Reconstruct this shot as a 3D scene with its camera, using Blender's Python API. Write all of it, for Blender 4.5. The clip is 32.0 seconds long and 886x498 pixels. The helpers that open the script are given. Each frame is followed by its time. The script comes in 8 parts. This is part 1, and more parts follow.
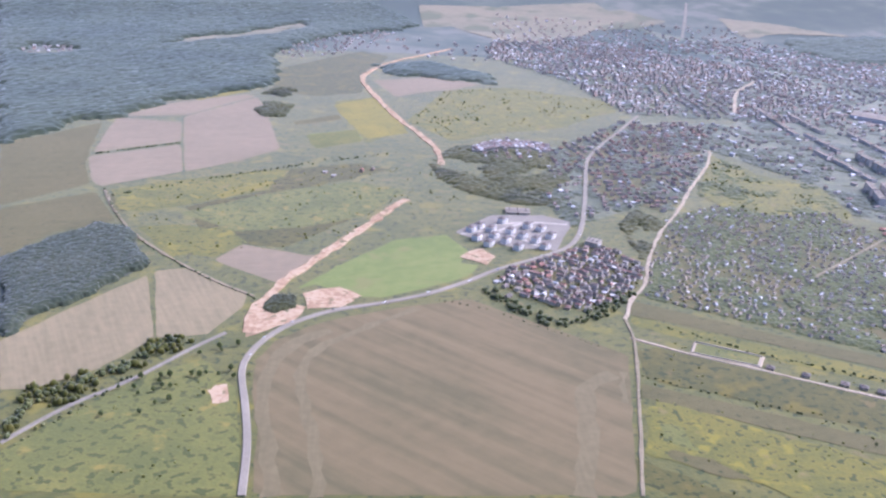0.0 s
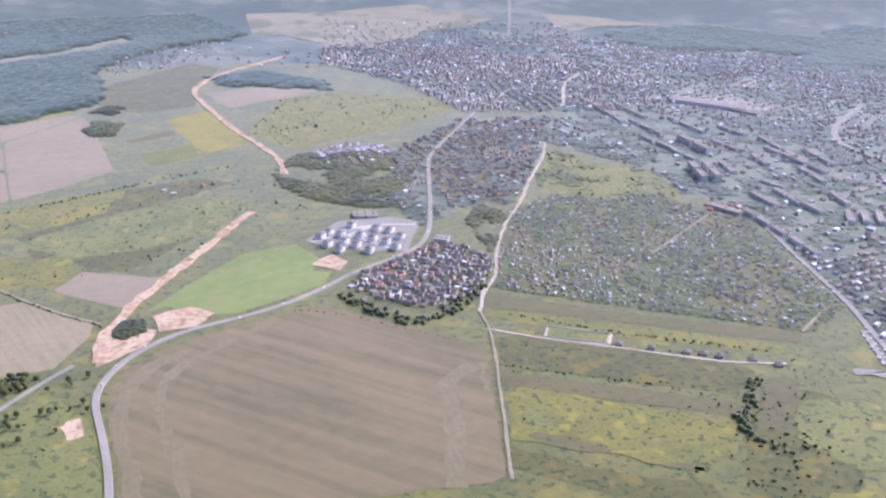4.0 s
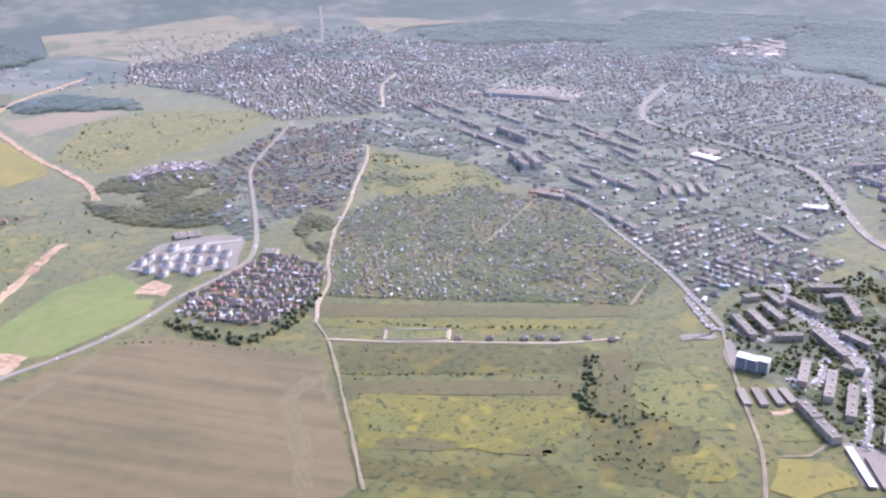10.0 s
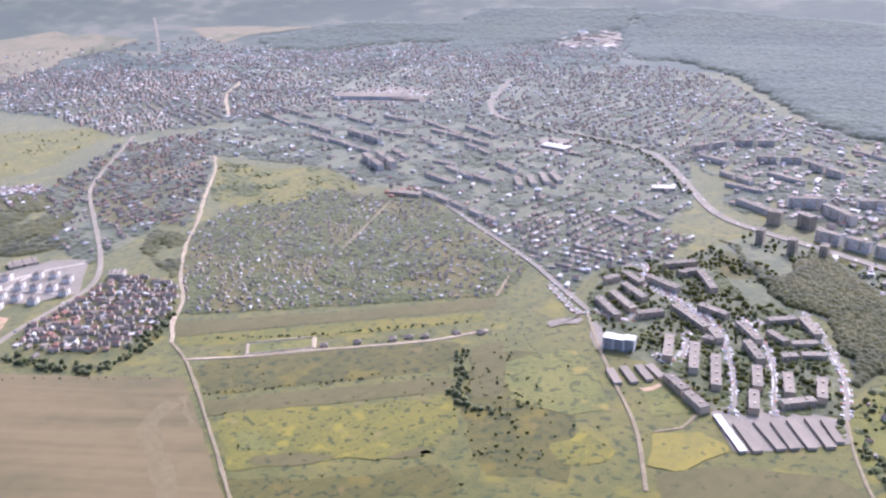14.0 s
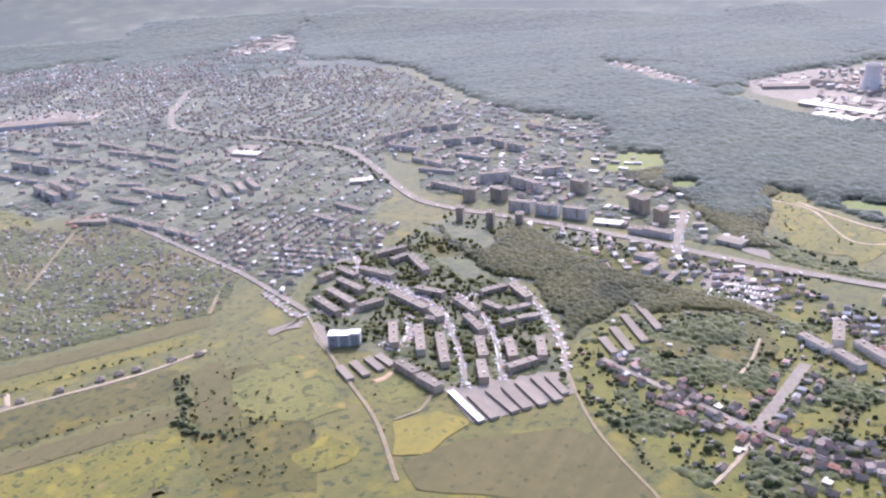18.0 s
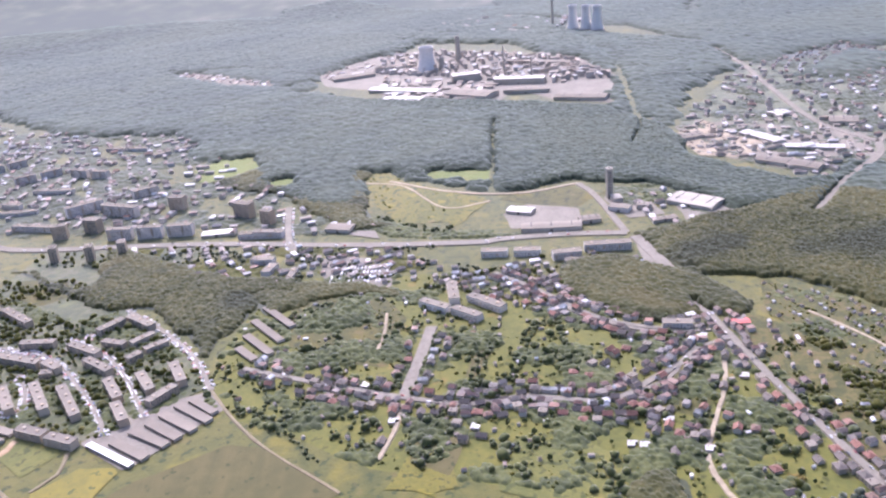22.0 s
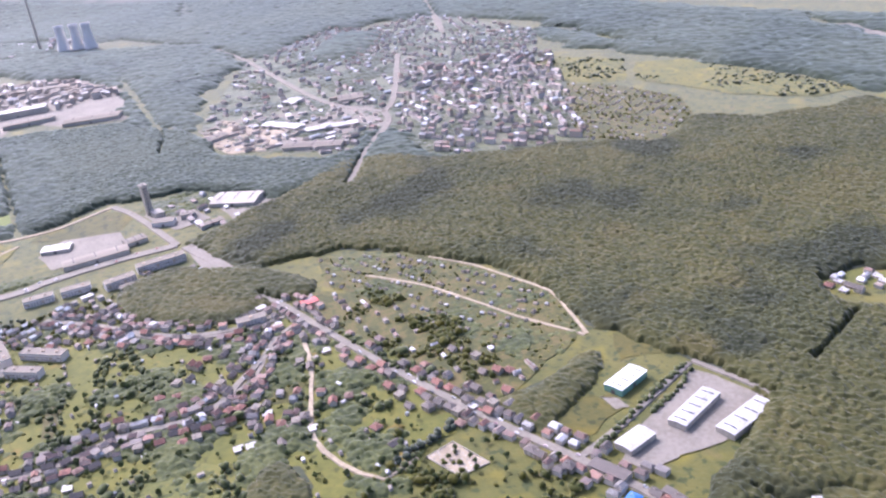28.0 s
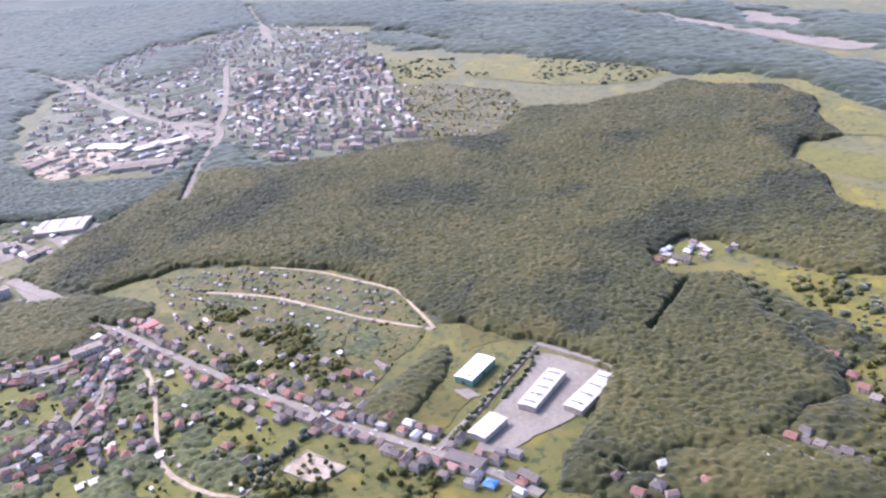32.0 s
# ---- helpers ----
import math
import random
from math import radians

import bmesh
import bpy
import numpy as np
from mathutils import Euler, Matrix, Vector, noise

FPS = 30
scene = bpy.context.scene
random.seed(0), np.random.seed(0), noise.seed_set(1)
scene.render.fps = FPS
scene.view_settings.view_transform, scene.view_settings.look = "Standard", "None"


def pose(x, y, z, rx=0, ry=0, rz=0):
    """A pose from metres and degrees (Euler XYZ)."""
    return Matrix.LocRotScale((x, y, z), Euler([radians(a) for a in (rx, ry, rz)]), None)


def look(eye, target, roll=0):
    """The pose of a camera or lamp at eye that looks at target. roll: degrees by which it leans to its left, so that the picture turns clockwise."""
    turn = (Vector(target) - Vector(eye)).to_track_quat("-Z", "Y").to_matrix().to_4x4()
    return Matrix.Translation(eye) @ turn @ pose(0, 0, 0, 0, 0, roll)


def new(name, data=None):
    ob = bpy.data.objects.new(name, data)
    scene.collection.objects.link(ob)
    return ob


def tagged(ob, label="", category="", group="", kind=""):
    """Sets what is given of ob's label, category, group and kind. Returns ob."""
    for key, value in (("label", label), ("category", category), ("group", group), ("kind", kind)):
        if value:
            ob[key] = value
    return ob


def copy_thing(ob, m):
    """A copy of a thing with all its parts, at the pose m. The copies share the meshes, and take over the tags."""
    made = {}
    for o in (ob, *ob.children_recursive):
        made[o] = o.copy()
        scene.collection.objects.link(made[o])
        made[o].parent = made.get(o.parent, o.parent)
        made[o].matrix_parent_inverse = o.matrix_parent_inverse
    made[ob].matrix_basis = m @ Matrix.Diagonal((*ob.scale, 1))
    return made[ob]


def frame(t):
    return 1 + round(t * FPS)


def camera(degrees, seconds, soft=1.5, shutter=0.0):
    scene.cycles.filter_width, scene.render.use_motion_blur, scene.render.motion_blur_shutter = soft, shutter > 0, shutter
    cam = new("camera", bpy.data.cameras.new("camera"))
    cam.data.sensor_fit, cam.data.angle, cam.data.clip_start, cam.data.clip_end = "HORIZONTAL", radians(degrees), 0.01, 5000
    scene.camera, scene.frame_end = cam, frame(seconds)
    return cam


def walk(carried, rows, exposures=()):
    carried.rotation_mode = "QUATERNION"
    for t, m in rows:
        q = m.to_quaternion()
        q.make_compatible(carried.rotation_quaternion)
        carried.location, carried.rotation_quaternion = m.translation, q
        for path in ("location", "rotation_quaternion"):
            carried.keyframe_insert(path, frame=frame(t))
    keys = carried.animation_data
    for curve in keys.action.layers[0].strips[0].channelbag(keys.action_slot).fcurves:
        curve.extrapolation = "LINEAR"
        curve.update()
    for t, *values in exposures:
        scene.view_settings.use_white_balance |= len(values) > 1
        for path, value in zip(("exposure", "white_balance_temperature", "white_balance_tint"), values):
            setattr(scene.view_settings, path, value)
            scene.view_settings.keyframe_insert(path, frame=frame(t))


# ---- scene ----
cam = camera(51.0, 32.0, soft=2.4)

PATH = [
    (0, (0.2, 0.3, 559.1), (0.06, 92.89, 521.34), 3.11),
    (1, (-1.8, -2.8, 560.1), (2.14, 89.80, 522.62), 2.92),
    (2, (-3.6, -5.8, 561.1), (6.49, 86.55, 523.98), 2.32),
    (3, (-4.8, -8.0, 562.0), (9.40, 83.85, 525.17), 1.96),
    (3.5, (-4.9, -8.6, 562.4), (10.17, 83.11, 525.59), 1.94),
    (5.5, (-3.6, -8.5, 563.3), (16.53, 82.34, 526.75), 1.44),
    (6, (-2.6, -7.9, 563.1), (18.94, 82.72, 526.61), 1.25),
    (7, (0.7, -5.4, 561.8), (24.61, 84.62, 525.42), 0.90),
    (8, (4.6, -1.9, 559.6), (30.93, 87.46, 523.37), 0.62),
    (9, (8.6, 2.3, 556.6), (37.98, 90.85, 520.52), 0.19),
    (10, (12.6, 7.3, 553.0), (45.34, 94.69, 516.99), -0.22),
    (11, (16.2, 12.8, 548.8), (52.43, 98.82, 512.95), -0.58),
    (12, (19.3, 18.7, 544.3), (58.57, 103.40, 508.47), -0.91),
    (13, (22.0, 24.8, 539.2), (64.51, 107.98, 503.49), -1.19),
    (13.5, (23.2, 28.1, 536.3), (67.35, 110.43, 500.67), -1.32),
    (15.5, (28.3, 42.3, 523.3), (83.67, 117.71, 487.89), -2.15),
    (16, (30.0, 46.0, 520.4), (88.68, 118.73, 484.86), -2.41),
    (17, (34.0, 53.3, 515.0), (98.51, 120.87, 479.40), -3.00),
    (18, (37.8, 61.0, 510.2), (108.29, 122.17, 474.29), -3.39),
    (19, (40.7, 68.2, 505.9), (117.09, 121.50, 469.67), -4.12),
    (20, (41.6, 73.7, 502.5), (123.55, 117.68, 465.81), -4.39),
    (21, (41.0, 77.4, 500.5), (127.31, 111.43, 463.19), -4.89),
    (22, (39.0, 80.2, 499.9), (128.28, 104.35, 461.88), -5.56),
    (23, (36.1, 82.2, 500.3), (127.00, 97.57, 461.52), -5.98),
    (24, (33.4, 84.0, 500.6), (124.94, 90.78, 461.07), -6.48),
    (25, (32.6, 85.6, 499.8), (124.21, 85.28, 459.59), -6.83),
    (25.5, (33.9, 86.1, 498.6), (125.21, 82.15, 458.12), -7.01),
    (27.5, (44.4, 86.5, 491.4), (133.14, 67.50, 449.40), -7.85),
    (28, (46.3, 86.0, 489.6), (134.09, 63.71, 447.20), -7.94),
    (29, (48.1, 83.8, 486.1), (134.02, 56.06, 443.26), -8.19),
    (30, (47.4, 80.7, 483.3), (131.92, 49.22, 440.06), -8.45),
    (31, (45.3, 77.1, 481.1), (128.19, 42.02, 437.57), -8.66),
    (32, (42.7, 73.5, 479.4), (124.80, 36.74, 435.75), -8.79),
]
walk(cam, [(t, look(eye, target, roll)) for t, eye, target, roll in PATH],
     exposures=[(0.0, 0.90, 5030, 31.5), (10.0, 1.02, 5200, 31), (20.0, 1.03, 5480, 30.5), (32.0, 1.18, 5330, 33)])

# ---- sky and sun ----
SUN_AZ, SUN_EL = 65.0, 43.0      # degrees to the right of +y, degrees up
world = bpy.data.worlds.new("sky")
scene.world = world
world.use_nodes = True
wn = world.node_tree
sky = wn.nodes.new("ShaderNodeTexSky")
sky.sky_type = "NISHITA"
sky.sun_disc = False
sky.sun_elevation, sky.sun_rotation = radians(SUN_EL), radians(SUN_AZ)
sky.dust_density, sky.air_density = 7.0, 1.2
wn.links.new(sky.outputs[0], wn.nodes["Background"].inputs[0])
wn.nodes["Background"].inputs[1].default_value = 0.15
sun_data = bpy.data.lights.new("sun", "SUN")
sun_data.energy, sun_data.angle, sun_data.color = 2.0, radians(0.6), (1.0, 0.95, 0.87)
sun = new("sun", sun_data)
az, el = radians(SUN_AZ), radians(SUN_EL)
sun.matrix_world = look((0, 0, 900), (-900 * math.sin(az) * math.cos(el), -900 * math.cos(az) * math.cos(el), 900 - 900 * math.sin(el)))


# ---- materials ----
def material(name, colours, scales=(0.01, 0.2), rough=0.9, sheen=0.5, bump=0.0, stripes=None, island=0.0, objvar=0.0, spec=0.3, metal=0.0, mix=0.5, bump_scale=1.0, cells=None, tufts=(), haze=(0.84, 0.9, 1.0), through_light=0.0):
    """Colours mixed by noise at two scales in metres; optional drill rows, and variation by piece."""
    m = bpy.data.materials.new(name)
    m.use_nodes = True
    nt = m.node_tree
    b = nt.nodes["Principled BSDF"]
    b.inputs["Roughness"].default_value = rough
    b.inputs["Metallic"].default_value = metal
    b.inputs["Specular IOR Level"].default_value = spec
    # Sheen, tinted by haze, stands in for aerial haze at grazing views.
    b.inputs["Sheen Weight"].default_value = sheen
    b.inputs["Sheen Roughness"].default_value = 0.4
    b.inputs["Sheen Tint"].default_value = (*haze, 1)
    tc = nt.nodes.new("ShaderNodeTexCoord")

    def noise_node(scale, detail=3.0):
        n = nt.nodes.new("ShaderNodeTexNoise")
        n.inputs["Scale"].default_value, n.inputs["Detail"].default_value = scale, detail
        nt.links.new(tc.outputs["Object"], n.inputs["Vector"])
        return n

    big, small = noise_node(scales[0], 4.0), noise_node(scales[1], 3.0)
    ramp = nt.nodes.new("ShaderNodeValToRGB")
    cols = list(colours)
    while len(cols) < 2:
        cols.append(cols[0])
    el_ = ramp.color_ramp.elements
    lo, hi = 0.36, 0.64
    el_[0].position, el_[0].color = lo, (*cols[0], 1)
    el_[1].position, el_[1].color = hi, (*cols[-1], 1)
    for i, c in enumerate(cols[1:-1], 1):
        el_.new(lo + (hi - lo) * i / (len(cols) - 1)).color = (*c, 1)
    blend = nt.nodes.new("ShaderNodeMix")
    blend.inputs["Factor"].default_value = mix
    nt.links.new(big.outputs["Fac"], blend.inputs["A"])
    nt.links.new(small.outputs["Fac"], blend.inputs["B"])
    fac = blend.outputs["Result"]
    spread = nt.nodes.new("ShaderNodeMapRange")
    spread.inputs["From Min"].default_value, spread.inputs["From Max"].default_value = 0.3, 0.7
    spread.inputs["To Min"].default_value, spread.inputs["To Max"].default_value = 0.2, 0.8
    nt.links.new(fac, spread.inputs["Value"])
    fac = spread.outputs["Result"]
    if stripes:
        turn, pull = nt.nodes.new("ShaderNodeMapping"), nt.nodes.new("ShaderNodeMapping")
        turn.inputs["Rotation"].default_value[2] = radians(-stripes[1])
        pull.inputs["Scale"].default_value = (stripes[0] * 0.07, stripes[0], 1.0)
        streak = nt.nodes.new("ShaderNodeTexNoise")
        streak.inputs["Scale"].default_value, streak.inputs["Detail"].default_value = 1.0, 4.0
        nt.links.new(tc.outputs["Object"], turn.inputs["Vector"])
        nt.links.new(turn.outputs["Vector"], pull.inputs["Vector"])
        nt.links.new(pull.outputs["Vector"], streak.inputs["Vector"])
        b2 = nt.nodes.new("ShaderNodeMix")
        b2.inputs["Factor"].default_value = stripes[2]
        nt.links.new(fac, b2.inputs["A"])
        nt.links.new(streak.outputs["Fac"], b2.inputs["B"])
        fac = b2.outputs["Result"]
    if cells:
        vor = nt.nodes.new("ShaderNodeTexVoronoi")
        vor.inputs["Scale"].default_value = cells[0]
        sep = nt.nodes.new("ShaderNodeSeparateColor")
        b4 = nt.nodes.new("ShaderNodeMix")
        b4.inputs["Factor"].default_value = cells[1]
        nt.links.new(tc.outputs["Object"], vor.inputs["Vector"])
        nt.links.new(vor.outputs["Color"], sep.inputs["Color"])
        nt.links.new(fac, b4.inputs["A"])
        nt.links.new(sep.outputs["Red"], b4.inputs["B"])
        fac = b4.outputs["Result"]
    if island or objvar:
        src = nt.nodes.new("ShaderNodeNewGeometry").outputs["Random Per Island"] if island else nt.nodes.new("ShaderNodeObjectInfo").outputs["Random"]
        b3 = nt.nodes.new("ShaderNodeMix")
        b3.inputs["Factor"].default_value = island or objvar
        sp = nt.nodes.new("ShaderNodeMapRange")
        sp.inputs["To Min"].default_value, sp.inputs["To Max"].default_value = 0.34, 0.655
        nt.links.new(src, sp.inputs["Value"])
        nt.links.new(fac, b3.inputs["A"])
        nt.links.new(sp.outputs["Result"], b3.inputs["B"])
        fac = b3.outputs["Result"]
    nt.links.new(fac, ramp.inputs["Fac"])
    colour = ramp.outputs["Color"]
    for scale, start, width, tint in tufts:
        spot = noise_node(scale, 3.5)
        edge = nt.nodes.new("ShaderNodeMapRange")
        edge.inputs["From Min"].default_value, edge.inputs["From Max"].default_value = start, start + width
        nt.links.new(spot.outputs["Fac"], edge.inputs["Value"])
        over = nt.nodes.new("ShaderNodeMix")
        over.data_type = "RGBA"
        over.inputs["B"].default_value = (*tint, 1)
        nt.links.new(edge.outputs["Result"], over.inputs["Factor"])
        nt.links.new(colour, over.inputs["A"])
        colour = over.outputs["Result"]
    nt.links.new(colour, b.inputs["Base Color"])
    if through_light:
        thin, both = nt.nodes.new("ShaderNodeBsdfTranslucent"), nt.nodes.new("ShaderNodeMixShader")
        glow = nt.nodes.new("ShaderNodeMix")
        glow.data_type, glow.blend_type = "RGBA", "MULTIPLY"
        glow.inputs["Factor"].default_value = 1.0
        glow.inputs["B"].default_value = (2.1, 2.0, 1.5, 1)
        nt.links.new(colour, glow.inputs["A"])
        nt.links.new(glow.outputs["Result"], thin.inputs["Color"])
        both.inputs["Fac"].default_value = through_light
        nt.links.new(b.outputs[0], both.inputs[1])
        nt.links.new(thin.outputs[0], both.inputs[2])
        nt.links.new(both.outputs[0], nt.nodes["Material Output"].inputs["Surface"])
    if bump:
        bn = noise_node(bump_scale, 2.0)
        bp = nt.nodes.new("ShaderNodeBump")
        bp.inputs["Strength"].default_value, bp.inputs["Distance"].default_value = 0.6, bump
        nt.links.new(bn.outputs["Fac"], bp.inputs["Height"])
        nt.links.new(bp.outputs["Normal"], b.inputs["Normal"])
    return m


M = {}
M["meadow"] = material("meadow_grass", [(0.0633, 0.0689, 0.0122), (0.0802, 0.0822, 0.0142), (0.0982, 0.0935, 0.0158), (0.1118, 0.1013, 0.0189)], (0.008, 0.06), bump=0.6, bump_scale=0.3, sheen=0.35, stripes=(0.045, 20, 0.35), tufts=((0.1, 0.56, 0.06, (0.0385, 0.0488, 0.0095)), (0.02, 0.57, 0.1, (0.1374, 0.1187, 0.0134)), (0.03, 0.62, 0.08, (0.1188, 0.0978, 0.026))))
M["lush"] = material("lush_grass", [(0.0887, 0.0972, 0.0208), (0.1145, 0.1164, 0.0233), (0.1422, 0.1326, 0.0271)], (0.012, 0.09), bump=0.6, bump_scale=0.3, sheen=0.25, tufts=((0.09, 0.53, 0.07, (0.056, 0.0668, 0.0139)), (0.03, 0.6, 0.1, (0.1867, 0.1487, 0.0283))))
M["crop_green"] = material("green_crop", [(0.1085, 0.1371, 0.0306), (0.1298, 0.1567, 0.0357), (0.1453, 0.1645, 0.0408)], (0.006, 0.05), bump=0.3, stripes=(0.06, 30, 0.3), sheen=0.2, haze=(0.95, 1.0, 0.9), tufts=((0.02, 0.58, 0.1, (0.1453, 0.1469, 0.0425)),))
M["olive"] = material("olive_grass", [(0.0544, 0.0556, 0.0087), (0.0666, 0.0642, 0.0101), (0.0773, 0.0713, 0.0113), (0.0913, 0.0791, 0.013)], (0.012, 0.08), bump=0.4, bump_scale=0.3, sheen=0.25, stripes=(0.045, 20, 0.35), tufts=((0.1, 0.55, 0.06, (0.0314, 0.0375, 0.0062)), (0.022, 0.56, 0.1, (0.1089, 0.0895, 0.009)), (0.04, 0.64, 0.06, (0.1154, 0.0882, 0.0237))))
M["yellow"] = material("yellow_weeds", [(0.0808, 0.0861, 0.0137), (0.1073, 0.1036, 0.0141), (0.1355, 0.1193, 0.0133), (0.1232, 0.1102, 0.0182)], (0.012, 0.1), bump=0.5, bump_scale=0.3, sheen=0.25, stripes=(0.05, 10, 0.3), tufts=((0.1, 0.56, 0.06, (0.0445, 0.0554, 0.0095)), (0.035, 0.58, 0.08, (0.1692, 0.1442, 0.0125)), (0.03, 0.64, 0.06, (0.1472, 0.1193, 0.0348))))
M["mustard"] = material("flowering_weeds", [(0.14, 0.128, 0.028), (0.175, 0.15, 0.026), (0.2, 0.165, 0.026)], (0.015, 0.1), bump=0.4, bump_scale=0.3, sheen=0.15, stripes=(0.06, 10, 0.3), tufts=((0.1, 0.6, 0.06, (0.08, 0.09, 0.025)),))
M["lawn"] = material("garden_lawn", [(0.0827, 0.0897, 0.0144), (0.1081, 0.1093, 0.0168), (0.1348, 0.1248, 0.0194)], (0.02, 0.12), bump=0.3, bump_scale=0.3, sheen=0.2, stripes=(0.08, 70, 0.3), tufts=((0.08, 0.6, 0.08, (0.0541, 0.0608, 0.0106)), (0.03, 0.64, 0.06, (0.1714, 0.1248, 0.0254))))
M["stubble"] = material("stubble", [(0.153, 0.128, 0.0648), (0.184, 0.151, 0.0783), (0.211, 0.171, 0.09)], (0.01, 0.08), bump=0.2, stripes=(0.2, -62, 0.5), sheen=0.2, haze=(1.0, 0.97, 0.9))
M["brown_field"] = material("fallow_field", [(0.0866, 0.0762, 0.0311), (0.1104, 0.0905, 0.0386), (0.13, 0.1007, 0.0446), (0.1442, 0.1109, 0.0507)], (0.006, 0.05), bump=0.2, stripes=(0.06, -36, 0.62), sheen=0.2, mix=0.4, haze=(1.0, 0.97, 0.9))
M["headland"] = material("worn_headland", [(0.1138, 0.0963, 0.0439), (0.1306, 0.1066, 0.0501), (0.1484, 0.1204, 0.0578)], (0.02, 0.1), stripes=(0.2, 95, 0.4), sheen=0.2, haze=(1.0, 0.97, 0.9))
M["plough"] = material("ploughed_earth", [(0.1568, 0.1263, 0.076), (0.1757, 0.1406, 0.0855), (0.1966, 0.1548, 0.095)], (0.004, 0.05), bump=0.2, stripes=(0.12, 15, 0.4), sheen=0.2, haze=(1.0, 0.97, 0.9))
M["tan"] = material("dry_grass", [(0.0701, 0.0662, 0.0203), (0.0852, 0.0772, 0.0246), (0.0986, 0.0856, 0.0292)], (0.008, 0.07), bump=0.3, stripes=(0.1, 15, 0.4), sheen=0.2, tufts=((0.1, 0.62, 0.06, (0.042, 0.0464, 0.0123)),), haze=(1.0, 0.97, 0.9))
# Dry grass made paler and bluer: distance haze is put into the colour.
M["tan_far"] = material("haze_tinted_dry_grass", [(0.135, 0.1224, 0.0675), (0.162, 0.1422, 0.081), (0.1845, 0.1575, 0.09)], (0.004, 0.03), stripes=(0.03, 15, 0.4), sheen=0.2, haze=(0.9, 0.95, 1.0), tufts=((0.006, 0.52, 0.08, (0.09, 0.0945, 0.045)),))
M["asphalt"] = material("asphalt", [(0.189, 0.168, 0.1302), (0.2415, 0.215, 0.1672)], (0.02, 0.5), rough=0.8, sheen=0.1, haze=(1.0, 0.97, 0.9))
M["lot"] = material("pale_paving", [(0.165, 0.148, 0.118), (0.19, 0.171, 0.138), (0.215, 0.195, 0.158)], (0.03, 0.25), rough=0.85, sheen=0.1, tufts=((0.06, 0.62, 0.1, (0.14, 0.125, 0.1)),), haze=(1.0, 0.97, 0.9))
M["sand"] = material("sandy_track", [(0.25, 0.205, 0.14), (0.31, 0.26, 0.18), (0.37, 0.31, 0.22)], (0.03, 0.2), bump=0.2, sheen=0.1, haze=(1.0, 0.97, 0.9))
M["earth"] = material("bare_orange_earth", [(0.2565, 0.1662, 0.0945), (0.323, 0.2232, 0.1332), (0.38, 0.285, 0.18)], (0.03, 0.12), bump=0.4, sheen=0.1, tufts=((0.07, 0.6, 0.06, (0.133, 0.1187, 0.054)),), haze=(1.0, 0.97, 0.9))
M["path"] = material("trodden_path", [(0.16, 0.13, 0.075), (0.23, 0.19, 0.115)], (0.04, 0.3), sheen=0.2)
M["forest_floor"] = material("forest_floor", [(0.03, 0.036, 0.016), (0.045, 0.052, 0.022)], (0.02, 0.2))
M["leaf"] = material("tree_leaves", [(0.0412, 0.0463, 0.0139), (0.0525, 0.0555, 0.0157), (0.0634, 0.0645, 0.0179), (0.0777, 0.0735, 0.0213)], (0.006, 0.09), bump=0.6, bump_scale=0.7, cells=(0.16, 0.16), sheen=0.2, mix=0.35, haze=(0.9, 0.95, 0.95), tufts=((0.007, 0.53, 0.1, (0.0257, 0.0311, 0.0114)), (0.012, 0.6, 0.1, (0.0716, 0.0662, 0.0185))), through_light=0.1)
M["leaf_pine"] = material("pine_needles", [(0.0288, 0.0408, 0.0232), (0.0363, 0.0483, 0.0267), (0.0478, 0.0575, 0.0326)], (0.006, 0.08), bump=0.5, bump_scale=0.5, cells=(0.2, 0.25), sheen=0.35, through_light=0.1)
# Leaves of distant woods, with bluish haze painted into colour and sheen.
M["leaf_far"] = material("haze_tinted_leaves", [(0.0221, 0.0346, 0.0206), (0.0287, 0.0422, 0.0239), (0.0365, 0.0498, 0.0272), (0.0453, 0.0575, 0.0322)], (0.003, 0.03), cells=(0.11, 0.12), sheen=0.33, mix=0.3, haze=(0.82, 0.95, 0.97), through_light=0.1)
M["leaf_garden"] = material("garden_leaves", [(0.0591, 0.0696, 0.0155), (0.0804, 0.0881, 0.0185), (0.1027, 0.1065, 0.0222), (0.1323, 0.125, 0.0267)], (0.02, 0.2), bump=0.4, bump_scale=0.6, island=0.45, sheen=0.25, haze=(0.95, 0.97, 0.92), through_light=0.4)
M["leaf_orchard"] = material("orchard_leaves", [(0.046, 0.058, 0.022), (0.06, 0.074, 0.026), (0.078, 0.092, 0.03), (0.1, 0.11, 0.036)], (0.02, 0.2), bump=0.4, bump_scale=0.6, sheen=0.25, cells=(0.2, 0.2), haze=(0.95, 0.97, 0.92), through_light=0.15)
# Strong bluish sheen brightens these crowns as painted haze.
M["leaf_town"] = material("town_leaves", [(0.0362, 0.0465, 0.0181), (0.0466, 0.0565, 0.0211), (0.0568, 0.0665, 0.0239), (0.0685, 0.0758, 0.0275)], (0.01, 0.1), island=0.35, sheen=0.45, haze=(0.88, 0.95, 1.0), through_light=0.15)
M["pale_concrete"] = material("pale_concrete", [(0.6, 0.58, 0.54), (0.7, 0.68, 0.64)], (0.02, 0.2), sheen=0.0)
M["leaf_tree"] = material("single_tree_leaves", [(0.0504, 0.072, 0.0216), (0.0744, 0.0984, 0.0276), (0.1032, 0.12, 0.036)], (0.05, 0.4), bump=0.4, bump_scale=0.8, objvar=0.6, sheen=0.25, through_light=0.4)
M["bark"] = material("bark", [(0.09, 0.07, 0.05), (0.14, 0.11, 0.08)], (0.5, 3.0), sheen=0.0)
